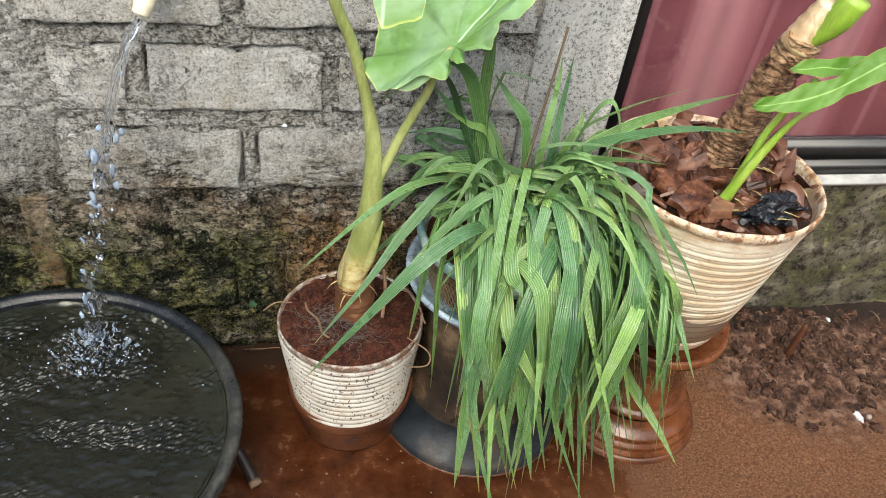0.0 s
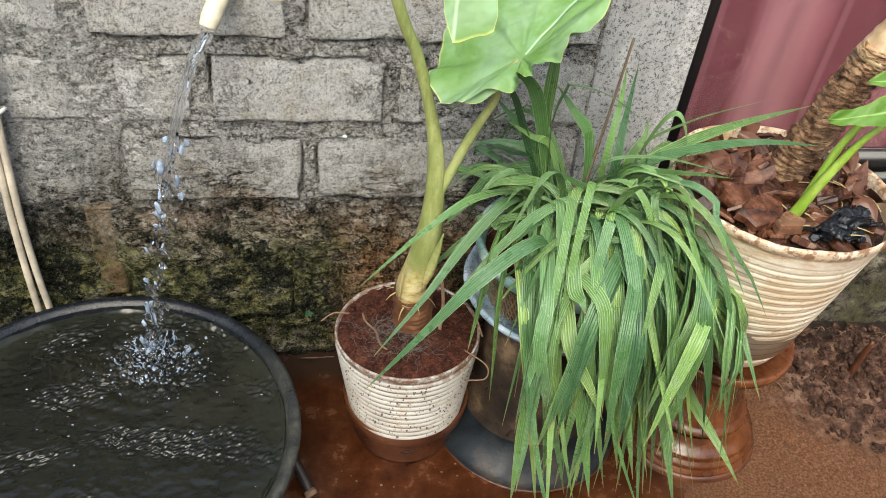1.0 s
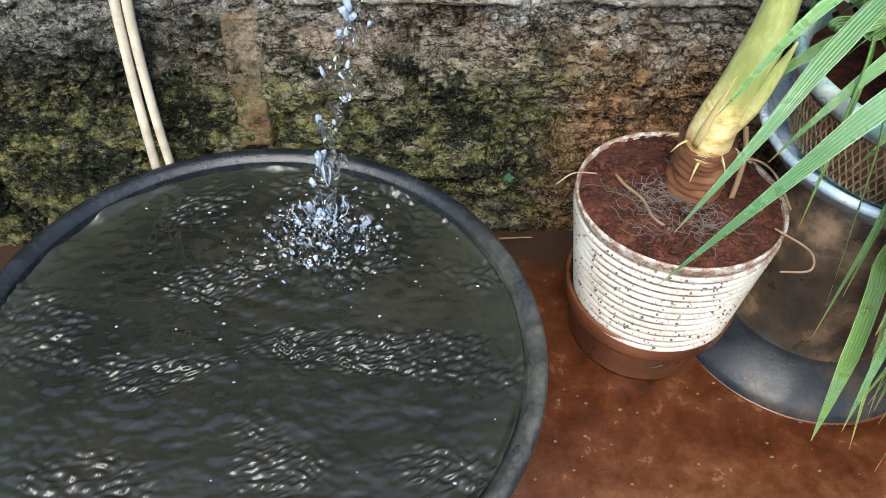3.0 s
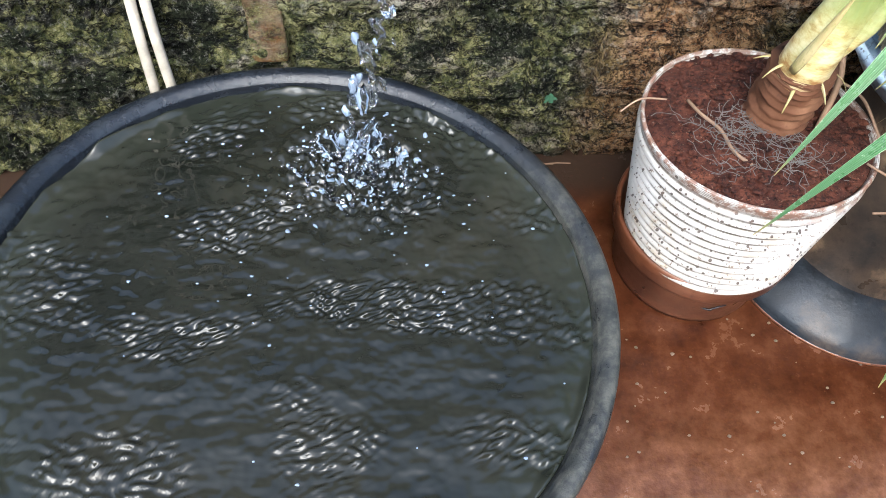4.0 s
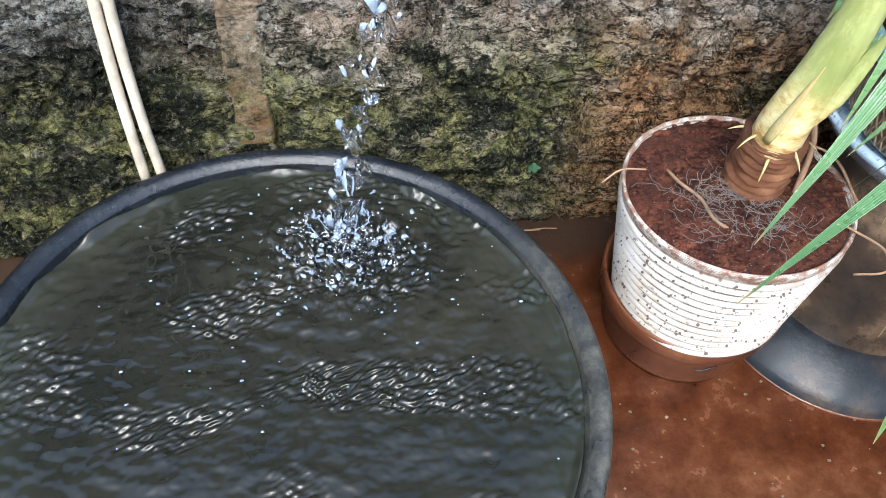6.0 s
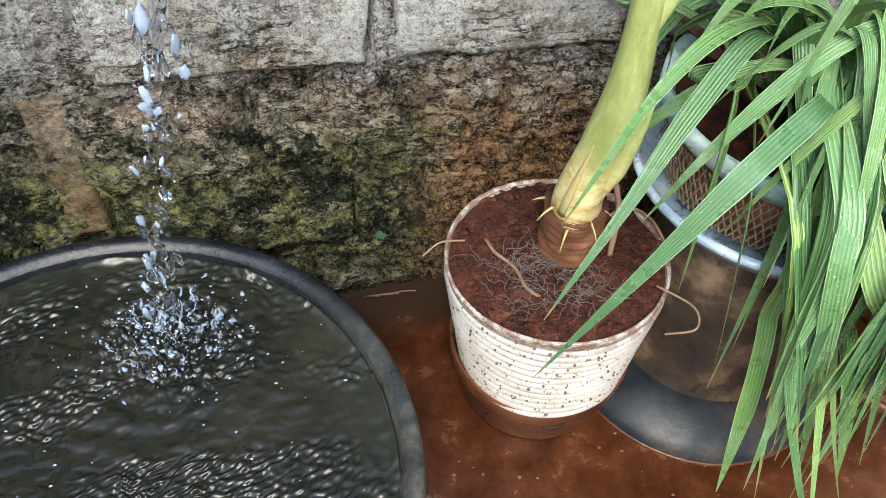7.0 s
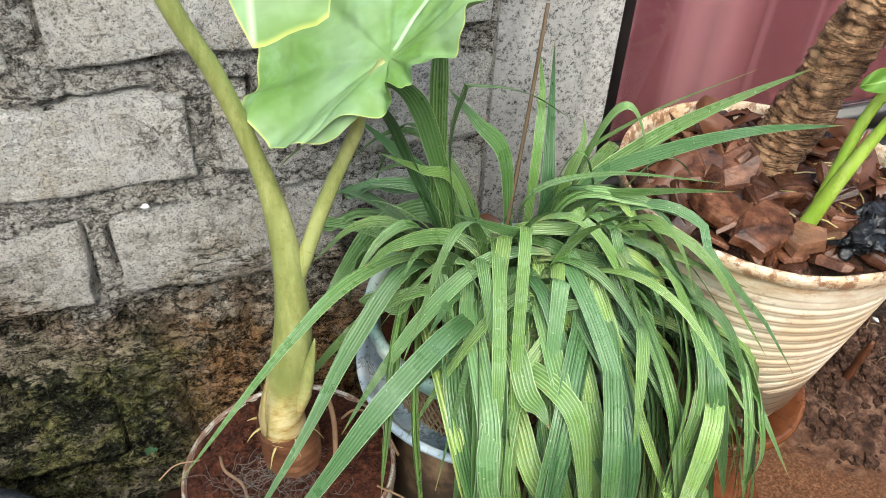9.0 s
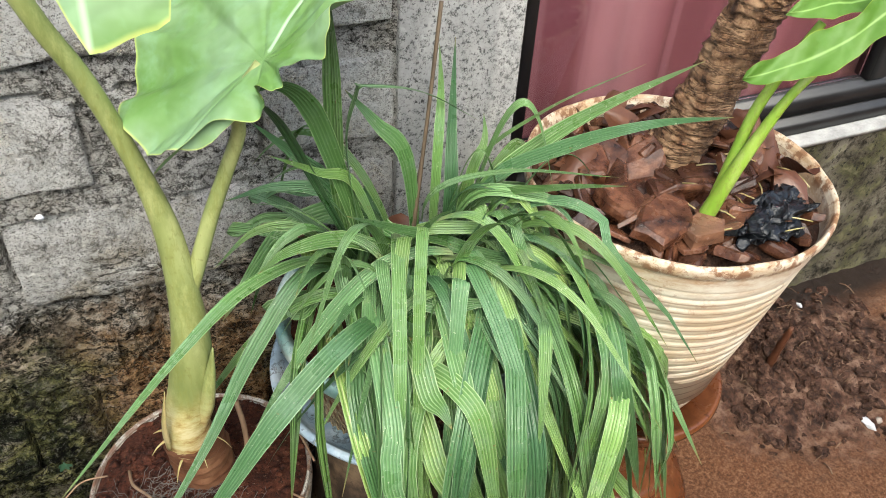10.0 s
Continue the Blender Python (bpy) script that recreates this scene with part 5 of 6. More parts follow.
part("waterline", lathe([(0.2345, -0.001), (0.2375, 0.0), (0.238, 0.003), (0.2355, 0.0045)], 96, (0.518, 1.075), 0.012), "brown_clay", grey, "thin brown waterline")
dish = thing("blue_dish", "pale blue marbled dish on the grey pot", "dish")
part("body", lathe([(0.0, 0.378), (0.165, 0.378), (0.185, 0.385), (0.212, 0.418), (0.219, 0.424), (0.221, 0.433), (0.213, 0.437), (0.205, 0.428), (0.18, 0.395), (0.0, 0.392)], 80, GP, 0.008), "dish", dish)
teal = thing("teal_pot", "round pale teal pot with a woven tan band", "pot")
part("body", lathe([(0.0, 0.395), (0.150, 0.395), (0.160, 0.405), (0.180, 0.50), (0.186, 0.515), (0.198, 0.522), (0.206, 0.535), (0.206, 0.552), (0.199, 0.558), (0.19, 0.55), (0.18, 0.52), (0.15, 0.45), (0.0, 0.45)], 80, GP, 0.008), "teal", teal)
part("band_ground", lathe([(0.1620, 0.408), (0.1665, 0.412), (0.1855, 0.505), (0.183, 0.509)], 80, GP, 0.008), "brown_clay", teal, "dark ground of the woven band")
weave = []
for k in range(96):
    for way in (-1, 1):
        line = []
        for s in range(7):
            z = 0.411 + 0.096 * s / 6
            a = 2 * math.pi * (k + way * s * 0.55) / 96
            rad = (0.1668 + (z - 0.411) * 0.205) * (1 + 0.008 * noise.noise(Vector((math.cos(a) * 1.3, math.sin(a) * 1.3, z * 3)))) + 0.0012 * math.cos(s * math.pi + (way > 0) * math.pi)
            line.append(Vector((GP[0] + rad * math.cos(a), GP[1] + rad * math.sin(a), z)))
        weave.append(tube(line, 0.0019, 4, caps=False))
tagged(part("woven_band", joined(weave), "weave", teal, "woven tan band"), kind="stuff")
litter = thing("leaf_litter", "dead brown leaves and soil in the teal pot", "leaf litter")
part("soil", soil_disc(GP, 0.19, 0.525, 0.010, 14, 48, 0.02), "pot_soil", litter)
for k in range(22):
    a, r = rng.uniform(0, 6.28), rng.uniform(0.06, 0.18)
    p = Vector((GP[0] + r * math.cos(a), GP[1] + r * math.sin(a), 0.555 + rng.uniform(-0.01, 0.015)))
    d = rng.uniform(0, 6.28)
    path = [p + Vector((math.cos(d) * s, math.sin(d) * s, 0.02 * math.sin(s * 40))) for s in (0.0, 0.02, 0.04, 0.055, 0.07)]
    part("dead_leaf", blade_strip(path, 0.032, 0.8, 0.8), "dead", litter)

grass = thing("palm_grass_plant", "clump of arching pleated green striped leaves", "plant")
CROWN = Vector((0.555, 1.108, 0.535))


def clear_of_pots(p):
    """Keeps a leaf outside the pots, the dish and the ground."""
    for (cx, cy), r, top in ((BP, 0.238 - 0.21 * max(0.0, 0.745 - p.z), 0.760), (GP, 0.226, 0.445), (GP, 0.212, 0.565)):
        if p.z < top and not (cx > 0.8 and p.z > 0.69 and p.x < 0.75):
            d = math.hypot(p.x - cx, p.y - cy)
            if 1e-4 < d < r:
                p.x, p.y = cx + (p.x - cx) * r / d, cy + (p.y - cy) * r / d
    p.z = max(p.z, ground_height(p.x, p.y) + 0.012)
    p.y = min(p.y, WALL - 0.025)
    return p


def hung_leaf(root, top, tip, width=0.027, sag=0.3, twist=0.0, taper=0.4, kink=False, loose=False, side=None):
    """A leaf that rises from its root, breaks over at its top and falls or reaches to its tip."""
    root, top, tip = Vector(root), Vector(top), Vector(tip)
    rise, drop = top - root, tip - top
    level = Vector((drop.x, drop.y, 0))
    shape = [root, root + rise * 0.5 + Vector((0, 0, 0.02)), root + rise * 0.86 + Vector((0, 0, 0.012))]
    if drop.z > -0.06:
        shape = [root, root + rise * 0.5 + Vector((0, 0, 0.015)), top, top + drop * 0.5 + Vector((0, 0, 0.03 * sag))]
    elif kink:
        shape += [top, top + level * 0.12 - Vector((0, 0, 0.012))]
    else:
        shape += [top + level * 0.06, top + level * 0.30 + Vector((0, 0, drop.z * 0.10))]
    if drop.z <= -0.06:
        shape += [top + level * (0.5 + sag * 0.35) + Vector((0, 0, drop.z * (0.5 - sag * 0.2)))]
    shape.append(tip)
    line = smooth_path(shape, 4)
    free = line
    line = [clear_of_pots(p.copy()) if i > 4 else p for i, p in enumerate(free)]
    if loose and max((p - q).length for p, q in zip(line, free)) > 0.05:
        return
    if loose and any(p.z < 0.50 and p.x < 0.39 for p in line[5:]):
        return
    flat = Vector((-drop.y, drop.x, 0)) if Vector((drop.x, drop.y, 0)).length > 0.02 else Vector((1, 0.2, 0))
    part("leaf", blade_strip(line, width, 0.45, twist, taper, 0.5, 6, side or flat.normalized()), "blade", grass)


def face_out(line):
    """The way across a leaf so that its blade faces away from the crown and up."""
    run, mid = line[-1] - line[len(line) // 3], line[len(line) // 2]
    out = Vector((mid.x - CROWN.x, mid.y - CROWN.y - 0.12, 0.16))
    side = run.cross(out)
    return side.normalized() if side.length > 1e-4 else Vector((1, 0, 0))


def fallen_leaf(top, mid, tip, width=0.025, twist=0.0):
    """A leaf that comes up out of the crown, breaks over at its top and falls past mid to its tip."""
    top, mid, tip = Vector(top), Vector(mid), Vector(tip)
    out = top - CROWN
    root = CROWN + Vector((out.x * 0.25, out.y * 0.25, 0.02))
    if tip.z > 0.42 and tip.y < 0.95 and mid.z - tip.z > 0.03:
        mid, tip = mid.lerp(tip, 0.5), tip + Vector(((tip.x - mid.x) * 0.5, (tip.y - mid.y) * 0.3, -0.20))
    level = mid - top
    # leaves whose fall keeps on outwards bow over softly, the others fold at the top
    soft = level.x * out.x + level.y * out.y > 0.3 * math.hypot(level.x, level.y) * math.hypot(out.x, out.y)
    if soft:
        shape = [root, root.lerp(top, 0.45) + Vector((0, 0, 0.055)), root.lerp(top, 0.8) + Vector((0, 0, 0.030)), top, top.lerp(mid, 0.5) + Vector((0, 0, 0.014)), mid, mid.lerp(tip, 0.55) + Vector((0, 0, 0.006)), tip]
    else:
        shape = [root, root.lerp(top, 0.6) + Vector((0, 0, 0.025)), top + Vector((0, 0, 0.004)) - level * 0.04, top + level * 0.05 - Vector((0, 0, 0.008)), top.lerp(mid, 0.5) + Vector((0, 0, 0.010)), mid, mid.lerp(tip, 0.55) + Vector((0, 0, 0.006)), tip]
    line = [clear_of_pots(p.copy()) if k > 4 else p for k, p in enumerate(smooth_path(shape, 4))]
    part("leaf", blade_strip(line, width * 1.26, 0.20, twist, 0.25, 0.75, 8, face_out(line[8:])), "blade", grass)


def free_leaf(points, width, twist=0.0, tip=0.5):
    """A leaf that reaches out of the clump along its own line."""
    line = smooth_path(points, 6)
    part("leaf", blade_strip(line, width, 0.30, twist, tip, 0.6, 8, face_out(line)), "blade", grass)


# the leaves that reach out of the clump
free_leaf([(0.575, 1.100, 0.60), (0.640, 1.085, 0.745), (0.720, 1.060, 0.830), (0.800, 1.030, 0.890), (0.896, 0.994, 0.947)], 0.025)
free_leaf([(0.570, 1.110, 0.60), (0.640, 1.085, 0.755), (0.724, 1.025, 0.835), (0.800, 0.960, 0.890), (0.880, 0.906, 0.915)], 0.020)
free_leaf([(0.56, 1.09, 0.62), (0.62, 1.05, 0.755), (0.68, 0.97, 0.815), (0.735, 0.90, 0.850)], 0.012)
free_leaf([(0.58, 1.10, 0.62), (0.63, 1.10, 0.78), (0.70, 1.05, 0.88), (0.790, 0.98, 0.965)], 0.006)
free_leaf([(0.500, 1.110, 0.59), (0.400, 1.070, 0.700), (0.290, 1.010, 0.735), (0.188, 0.940, 0.715), (0.055, 0.815, 0.690)], 0.025)
free_leaf([(0.490, 1.100, 0.59), (0.385, 1.060, 0.695), (0.290, 1.005, 0.640), (0.205, 0.950, 0.545), (0.098, 0.879, 0.453)], 0.029)
free_leaf([(0.520, 1.060, 0.59), (0.400, 0.945, 0.675), (0.290, 0.890, 0.635), (0.200, 0.865, 0.540), (0.075, 0.832, 0.405)], 0.029)
# upright leaves behind, some broken over
free_leaf([(0.470, 1.110, 0.57), (0.442, 1.120, 0.760), (0.439, 1.130, 0.879), (0.447, 1.155, 1.020)], 0.026, 0.0, 0.2)
free_leaf([(0.575, 1.090, 0.57), (0.592, 1.090, 0.720), (0.612, 1.140, 0.820), (0.660, 1.245, 0.903)], 0.021)
free_leaf([(0.570, 1.100, 0.57), (0.573, 1.100, 0.790), (0.597, 1.150, 0.870), (0.633, 1.240, 0.899)], 0.014)
free_leaf([(0.480, 1.110, 0.60), (0.448, 1.105, 0.830), (0.461, 1.102, 0.918), (0.475, 1.105, 0.924), (0.560, 1.122, 0.893), (0.664, 1.150, 0.815)], 0.022, 0.0, 0.3)
free_leaf([(0.500, 1.110, 0.58), (0.432, 1.110, 0.823), (0.405, 1.108, 0.903), (0.369, 1.090, 0.948), (0.325, 1.062, 0.962)], 0.027)
free_leaf([(0.490, 1.110, 0.58), (0.412, 1.110, 0.780), (0.358, 1.090, 0.909), (0.313, 1.060, 0.961), (0.280, 1.025, 0.978)], 0.024)
free_leaf([(0.560, 1.120, 0.60), (0.540, 1.125, 0.790), (0.503, 1.145, 0.845), (0.470, 1.175, 0.885)], 0.026)
free_leaf([(0.520, 1.110, 0.60), (0.460, 1.105, 0.780), (0.408, 1.100, 0.817), (0.345, 1.095, 0.858)], 0.015)
free_leaf([(0.500, 1.120, 0.60), (0.440, 1.130, 0.745), (0.370, 1.150, 0.772), (0.295, 1.160, 0.758)], 0.024)
free_leaf([(0.500, 1.120, 0.60), (0.445, 1.130, 0.755), (0.388, 1.150, 0.820), (0.340, 1.160, 0.870)], 0.020)
free_leaf([(0.560, 1.080, 0.60), (0.600, 1.050, 0.765), (0.670, 1.000, 0.785), (0.735, 0.955, 0.768)], 0.024, 0.0, 0.35)
free_leaf([(0.590, 1.090, 0.60), (0.617, 1.085, 0.770), (0.643, 1.100, 0.815), (0.652, 1.125, 0.845)], 0.018)
free_leaf([(0.480, 1.100, 0.58), (0.410, 1.095, 0.725), (0.350, 1.080, 0.735), (0.290, 1.050, 0.680)], 0.026)
free_leaf([(0.480, 1.110, 0.58), (0.400, 1.130, 0.700), (0.330, 1.140, 0.715), (0.265, 1.140, 0.665)], 0.023)
# leaves lying across the crown
free_leaf([(0.56, 1.09, 0.62), (0.520, 1.040, 0.737), (0.641, 0.990, 0.740), (0.718, 0.930, 0.725), (0.780, 0.870, 0.709)], 0.022)
free_leaf([(0.56, 1.09, 0.62), (0.596, 1.060, 0.771), (0.665, 1.020, 0.772), (0.695, 0.970, 0.777), (0.705, 0.920, 0.752)], 0.025)
free_leaf([(0.56, 1.09, 0.62), (0.544, 1.060, 0.772), (0.634, 1.020, 0.819), (0.762, 0.950, 0.825)], 0.011)
free_leaf([(0.56, 1.09, 0.62), (0.581, 1.030, 0.702), (0.492, 1.030, 0.754), (0.412, 1.000, 0.816)], 0.020)
free_leaf([(0.56, 1.09, 0.62), (0.555, 1.030, 0.714), (0.597, 1.000, 0.706), (0.647, 0.950, 0.715), (0.668, 0.900, 0.726)], 0.022)
free_leaf([(0.56, 1.09, 0.62), (0.516, 1.050, 0.669), (0.426, 1.000, 0.685), (0.359, 0.930, 0.691)], 0.022)
free_leaf([(0.56, 1.09, 0.62), (0.502, 1.060, 0.685), (0.426, 1.060, 0.734), (0.348, 1.030, 0.758), (0.301, 1.000, 0.759)], 0.024)
free_leaf([(0.56, 1.09, 0.62), (0.552, 1.000, 0.668), (0.576, 1.000, 0.722), (0.592, 0.980, 0.797)], 0.013)
# the falls in front and over the sides
fallen_leaf((0.407, 1.150, 0.637), (0.384, 0.868, 0.556), (0.463, 0.760, 0.062), 0.029)
fallen_leaf((0.484, 1.042, 0.685), (0.436, 0.843, 0.578), (0.436, 0.770, 0.332), 0.026)
fallen_leaf((0.574, 0.943, 0.643), (0.510, 0.823, 0.593), (0.449, 0.765, 0.486), 0.026)
fallen_leaf((0.569, 0.965, 0.662), (0.553, 0.802, 0.551), (0.678, 0.767, 0.131), 0.022)
fallen_leaf((0.612, 0.939, 0.628), (0.578, 0.797, 0.524), (0.590, 0.747, 0.301), 0.022)
fallen_leaf((0.677, 0.954, 0.601), (0.660, 0.831, 0.578), (0.684, 0.774, 0.539), 0.024)
fallen_leaf((0.675, 0.918, 0.493), (0.823, 0.864, 0.264), (0.897, 0.711, 0.164), 0.027)
fallen_leaf((0.637, 0.910, 0.566), (0.706, 0.837, 0.352), (0.803, 0.752, 0.015), 0.027)
fallen_leaf((0.463, 0.929, 0.586), (0.469, 0.811, 0.516), (0.543, 0.746, 0.379), 0.026)
fallen_leaf((0.423, 1.128, 0.657), (0.342, 0.918, 0.571), (0.334, 0.836, 0.345), 0.024)
fallen_leaf((0.784, 1.036, 0.607), (0.808, 0.885, 0.451), (0.853, 0.812, 0.154), 0.024)
fallen_leaf((0.841, 0.990, 0.627), (0.880, 0.909, 0.571), (0.845, 0.826, 0.434), 0.023)
fallen_leaf((0.450, 0.915, 0.374), (0.420, 0.833, 0.252), (0.410, 0.782, 0.058), 0.02)
fallen_leaf((0.515, 0.887, 0.399), (0.531, 0.797, 0.307), (0.572, 0.745, 0.114), 0.02)
fallen_leaf((0.725, 0.967, 0.298), (0.654, 0.812, 0.295), (0.656, 0.760, 0.146), 0.019)
fallen_leaf((0.760, 0.947, 0.460), (0.807, 0.886, 0.287), (0.813, 0.820, 0.015), 0.02)
fallen_leaf((0.557, 0.882, 0.469), (0.539, 0.796, 0.325), (0.517, 0.748, 0.138), 0.02)
fallen_leaf((0.504, 0.929, 0.614), (0.535, 0.799, 0.526), (0.617, 0.750, 0.205), 0.022)
fallen_leaf((0.511, 1.237, 0.657), (0.393, 1.035, 0.663), (0.394, 0.794, 0.534), 0.027)
fallen_leaf((0.473, 1.107, 0.674), (0.415, 0.986, 0.659), (0.387, 0.931, 0.638), 0.024)
fallen_leaf((0.496, 1.045, 0.686), (0.456, 0.926, 0.662), (0.414, 0.789, 0.556), 0.027)
fallen_leaf((0.575, 1.038, 0.685), (0.493, 0.938, 0.670), (0.440, 0.860, 0.633), 0.024)
fallen_leaf((0.419, 1.138, 0.645), (0.341, 0.997, 0.609), (0.294, 0.911, 0.418), 0.025)
fallen_leaf((0.471, 1.049, 0.681), (0.415, 0.915, 0.635), (0.387, 0.798, 0.532), 0.027)
fallen_leaf((0.438, 1.174, 0.650), (0.342, 1.162, 0.634), (0.300, 1.096, 0.606), 0.022)
fallen_leaf((0.493, 1.238, 0.646), (0.384, 1.244, 0.616), (0.267, 1.142, 0.566), 0.026)
fallen_leaf((0.521, 1.127, 0.673), (0.775, 1.066, 0.626), (0.858, 0.841, 0.574), 0.026)
fallen_leaf((0.662, 1.152, 0.688), (0.782, 1.098, 0.679), (0.788, 0.995, 0.645), 0.025)
fallen_leaf((0.574, 1.001, 0.666), (0.728, 0.952, 0.637), (0.818, 0.878, 0.550), 0.021)
fallen_leaf((0.614, 0.979, 0.671), (0.624, 0.845, 0.642), (0.685, 0.755, 0.538), 0.026)
fallen_leaf((0.803, 1.017, 0.612), (0.809, 0.884, 0.546), (0.816, 0.787, 0.529), 0.025)
fallen_leaf((0.587, 0.932, 0.658), (0.517, 0.838, 0.629), (0.472, 0.762, 0.542), 0.027)
fallen_leaf((0.601, 0.899, 0.643), (0.578, 0.807, 0.598), (0.579, 0.740, 0.522), 0.029)
fallen_leaf((0.612, 1.030, 0.661), (0.689, 1.107, 0.625), (0.705, 1.122, 0.675), 0.014)
fallen_leaf((0.542, 1.016, 0.675), (0.486, 0.957, 0.665), (0.466, 0.921, 0.663), 0.024)
fallen_leaf((0.535, 0.917, 0.646), (0.486, 0.892, 0.646), (0.467, 0.886, 0.648), 0.018)
fallen_leaf((0.478, 0.905, 0.635), (0.498, 0.843, 0.640), (0.525, 0.771, 0.597), 0.022)
fallen_leaf((0.812, 1.011, 0.615), (0.734, 0.853, 0.624), (0.656, 0.756, 0.584), 0.022)
fallen_leaf((0.795, 0.919, 0.609), (0.734, 0.816, 0.598), (0.692, 0.742, 0.490), 0.022)
fallen_leaf((0.360, 1.285, 0.671), (0.425, 1.259, 0.678), (0.488, 1.205, 0.686), 0.018)
fallen_leaf((0.322, 1.286, 0.616), (0.409, 1.267, 0.628), (0.485, 1.212, 0.628), 0.018)
fallen_leaf((0.325, 1.061, 0.638), (0.356, 1.043, 0.640), (0.416, 1.076, 0.643), 0.02)
fallen_leaf((0.484, 1.100, 0.669), (0.587, 1.075, 0.684), (0.615, 1.056, 0.671), 0.02)
fallen_leaf((0.725, 1.004, 0.669), (0.650, 1.021, 0.679), (0.567, 1.031, 0.672), 0.026)
fallen_leaf((0.464, 0.973, 0.672), (0.523, 0.944, 0.681), (0.587, 0.913, 0.690), 0.019)
fallen_leaf((0.716, 0.986, 0.668), (0.688, 0.880, 0.667), (0.672, 0.810, 0.636), 0.023)
fallen_leaf((0.761, 0.974, 0.661), (0.716, 0.845, 0.648), (0.688, 0.767, 0.600), 0.024)
fallen_leaf((0.794, 1.079, 0.646), (0.848, 0.997, 0.604), (0.872, 0.863, 0.562), 0.024)
fallen_leaf((0.826, 1.025, 0.611), (0.782, 0.835, 0.589), (0.829, 0.802, 0.521), 0.024)
fallen_leaf((0.843, 0.984, 0.593), (0.732, 0.815, 0.618), (0.660, 0.729, 0.546), 0.024)
fallen_leaf((0.784, 0.845, 0.601), (0.771, 0.773, 0.533), (0.802, 0.756, 0.367), 0.022)
fallen_leaf((0.808, 0.817, 0.551), (0.801, 0.762, 0.482), (0.800, 0.764, 0.357), 0.018)
fallen_leaf((0.743, 0.883, 0.646), (0.709, 0.791, 0.609), (0.797, 0.785, 0.345), 0.022)
fallen_leaf((0.657, 0.938, 0.668), (0.628, 0.829, 0.644), (0.661, 0.751, 0.558), 0.026)
fallen_leaf((0.729, 0.938, 0.666), (0.677, 0.820, 0.645), (0.639, 0.758, 0.599), 0.023)
fallen_leaf((0.665, 1.037, 0.669), (0.706, 1.004, 0.651), (0.727, 0.976, 0.646), 0.026)
fallen_leaf((0.572, 0.922, 0.668), (0.513, 0.834, 0.634), (0.461, 0.768, 0.552), 0.027)
fallen_leaf((0.595, 0.894, 0.665), (0.550, 0.807, 0.627), (0.546, 0.737, 0.548), 0.024)
fallen_leaf((0.468, 0.938, 0.660), (0.465, 0.855, 0.631), (0.476, 0.810, 0.614), 0.022)
fallen_leaf((0.438, 0.981, 0.662), (0.425, 0.865, 0.617), (0.393, 0.799, 0.548), 0.024)
lrng = random.Random(11)


def grass_tier(count, angles, reach, tops, falls, wide, x_span, spin=0.45, y_least=0.66):
    """Leaves that start in the crown, break over and fall to one side of the clump."""
    for k in range(count):
        a = radians(lrng.triangular(*angles))
        r = lrng.uniform(*reach)
        root = CROWN + Vector((math.cos(a) * 0.05 + lrng.gauss(0, 0.02), math.sin(a) * 0.045, lrng.uniform(0.0, 0.08)))
        top = Vector((0.565 + math.cos(a) * r * 1.05, 1.085 + math.sin(a) * r, lrng.uniform(*tops) - 0.35 * max(0.0, r - 0.05)))
        b, out, fall = a + lrng.gauss(0, spin), lrng.uniform(0.06, 0.24), lrng.uniform(*falls)
        if fall < 0.2:
            out = lrng.uniform(0.14, 0.28)
        tip = top + Vector((math.cos(b) * out, math.sin(b) * out, -fall))
        tip.x = min(max(tip.x, x_span[0] + lrng.uniform(0, 0.09)), x_span[1] - lrng.uniform(0, 0.09))
        tip.y = max(tip.y, y_least + lrng.uniform(0, 0.08))
        hung_leaf(root, top, tip, lrng.uniform(*wide), lrng.uniform(0.1, 0.8), lrng.gauss(0, 0.22), lrng.uniform(0.35, 0.6), k % 6 == 0, True)


def arc_tier(count, angles, out, rise, peak, wide, x_span=(0.26, 0.98)):
    """Leaves that spring from the crown in one even arc."""
    for k in range(count):
        a = radians(lrng.uniform(*angles))
        o, up, tp = lrng.uniform(*out), lrng.uniform(*rise), lrng.uniform(*peak)
        root = CROWN + Vector((math.cos(a) * 0.04 + lrng.gauss(0, 0.025), math.sin(a) * 0.035 + lrng.gauss(0, 0.012), lrng.uniform(-0.01, 0.05)))
        bend = lrng.gauss(0, 0.35)
        line, pushed = [], 0.0
        for s in range(23):
            t = s / 22
            b = a + bend * t
            k1 = min(t, 1.45 * tp) / tp
            drop = max(0.0, t - 1.45 * tp) * up / tp * 0.9
            q = root + Vector((math.cos(b) * o * t, math.sin(b) * o * t, up * (2 * k1 - k1 * k1) - drop))
            q.x = min(max(q.x, x_span[0]), x_span[1])
            p = clear_of_pots(q.copy()) if s > 5 else q
            pushed = max(pushed, (p - q).length)
            line.append(p)
        if pushed > 0.035 or any(p.z < 0.52 and p.x < 0.385 for p in line[6:]):
            continue
        flat = Vector((-math.sin(a), math.cos(a), 0))
        part("leaf", blade_strip(line, lrng.uniform(*wide), 0.45, lrng.gauss(0, 0.45), lrng.uniform(0.35, 0.6), 0.4, 6, flat), "blade", grass)


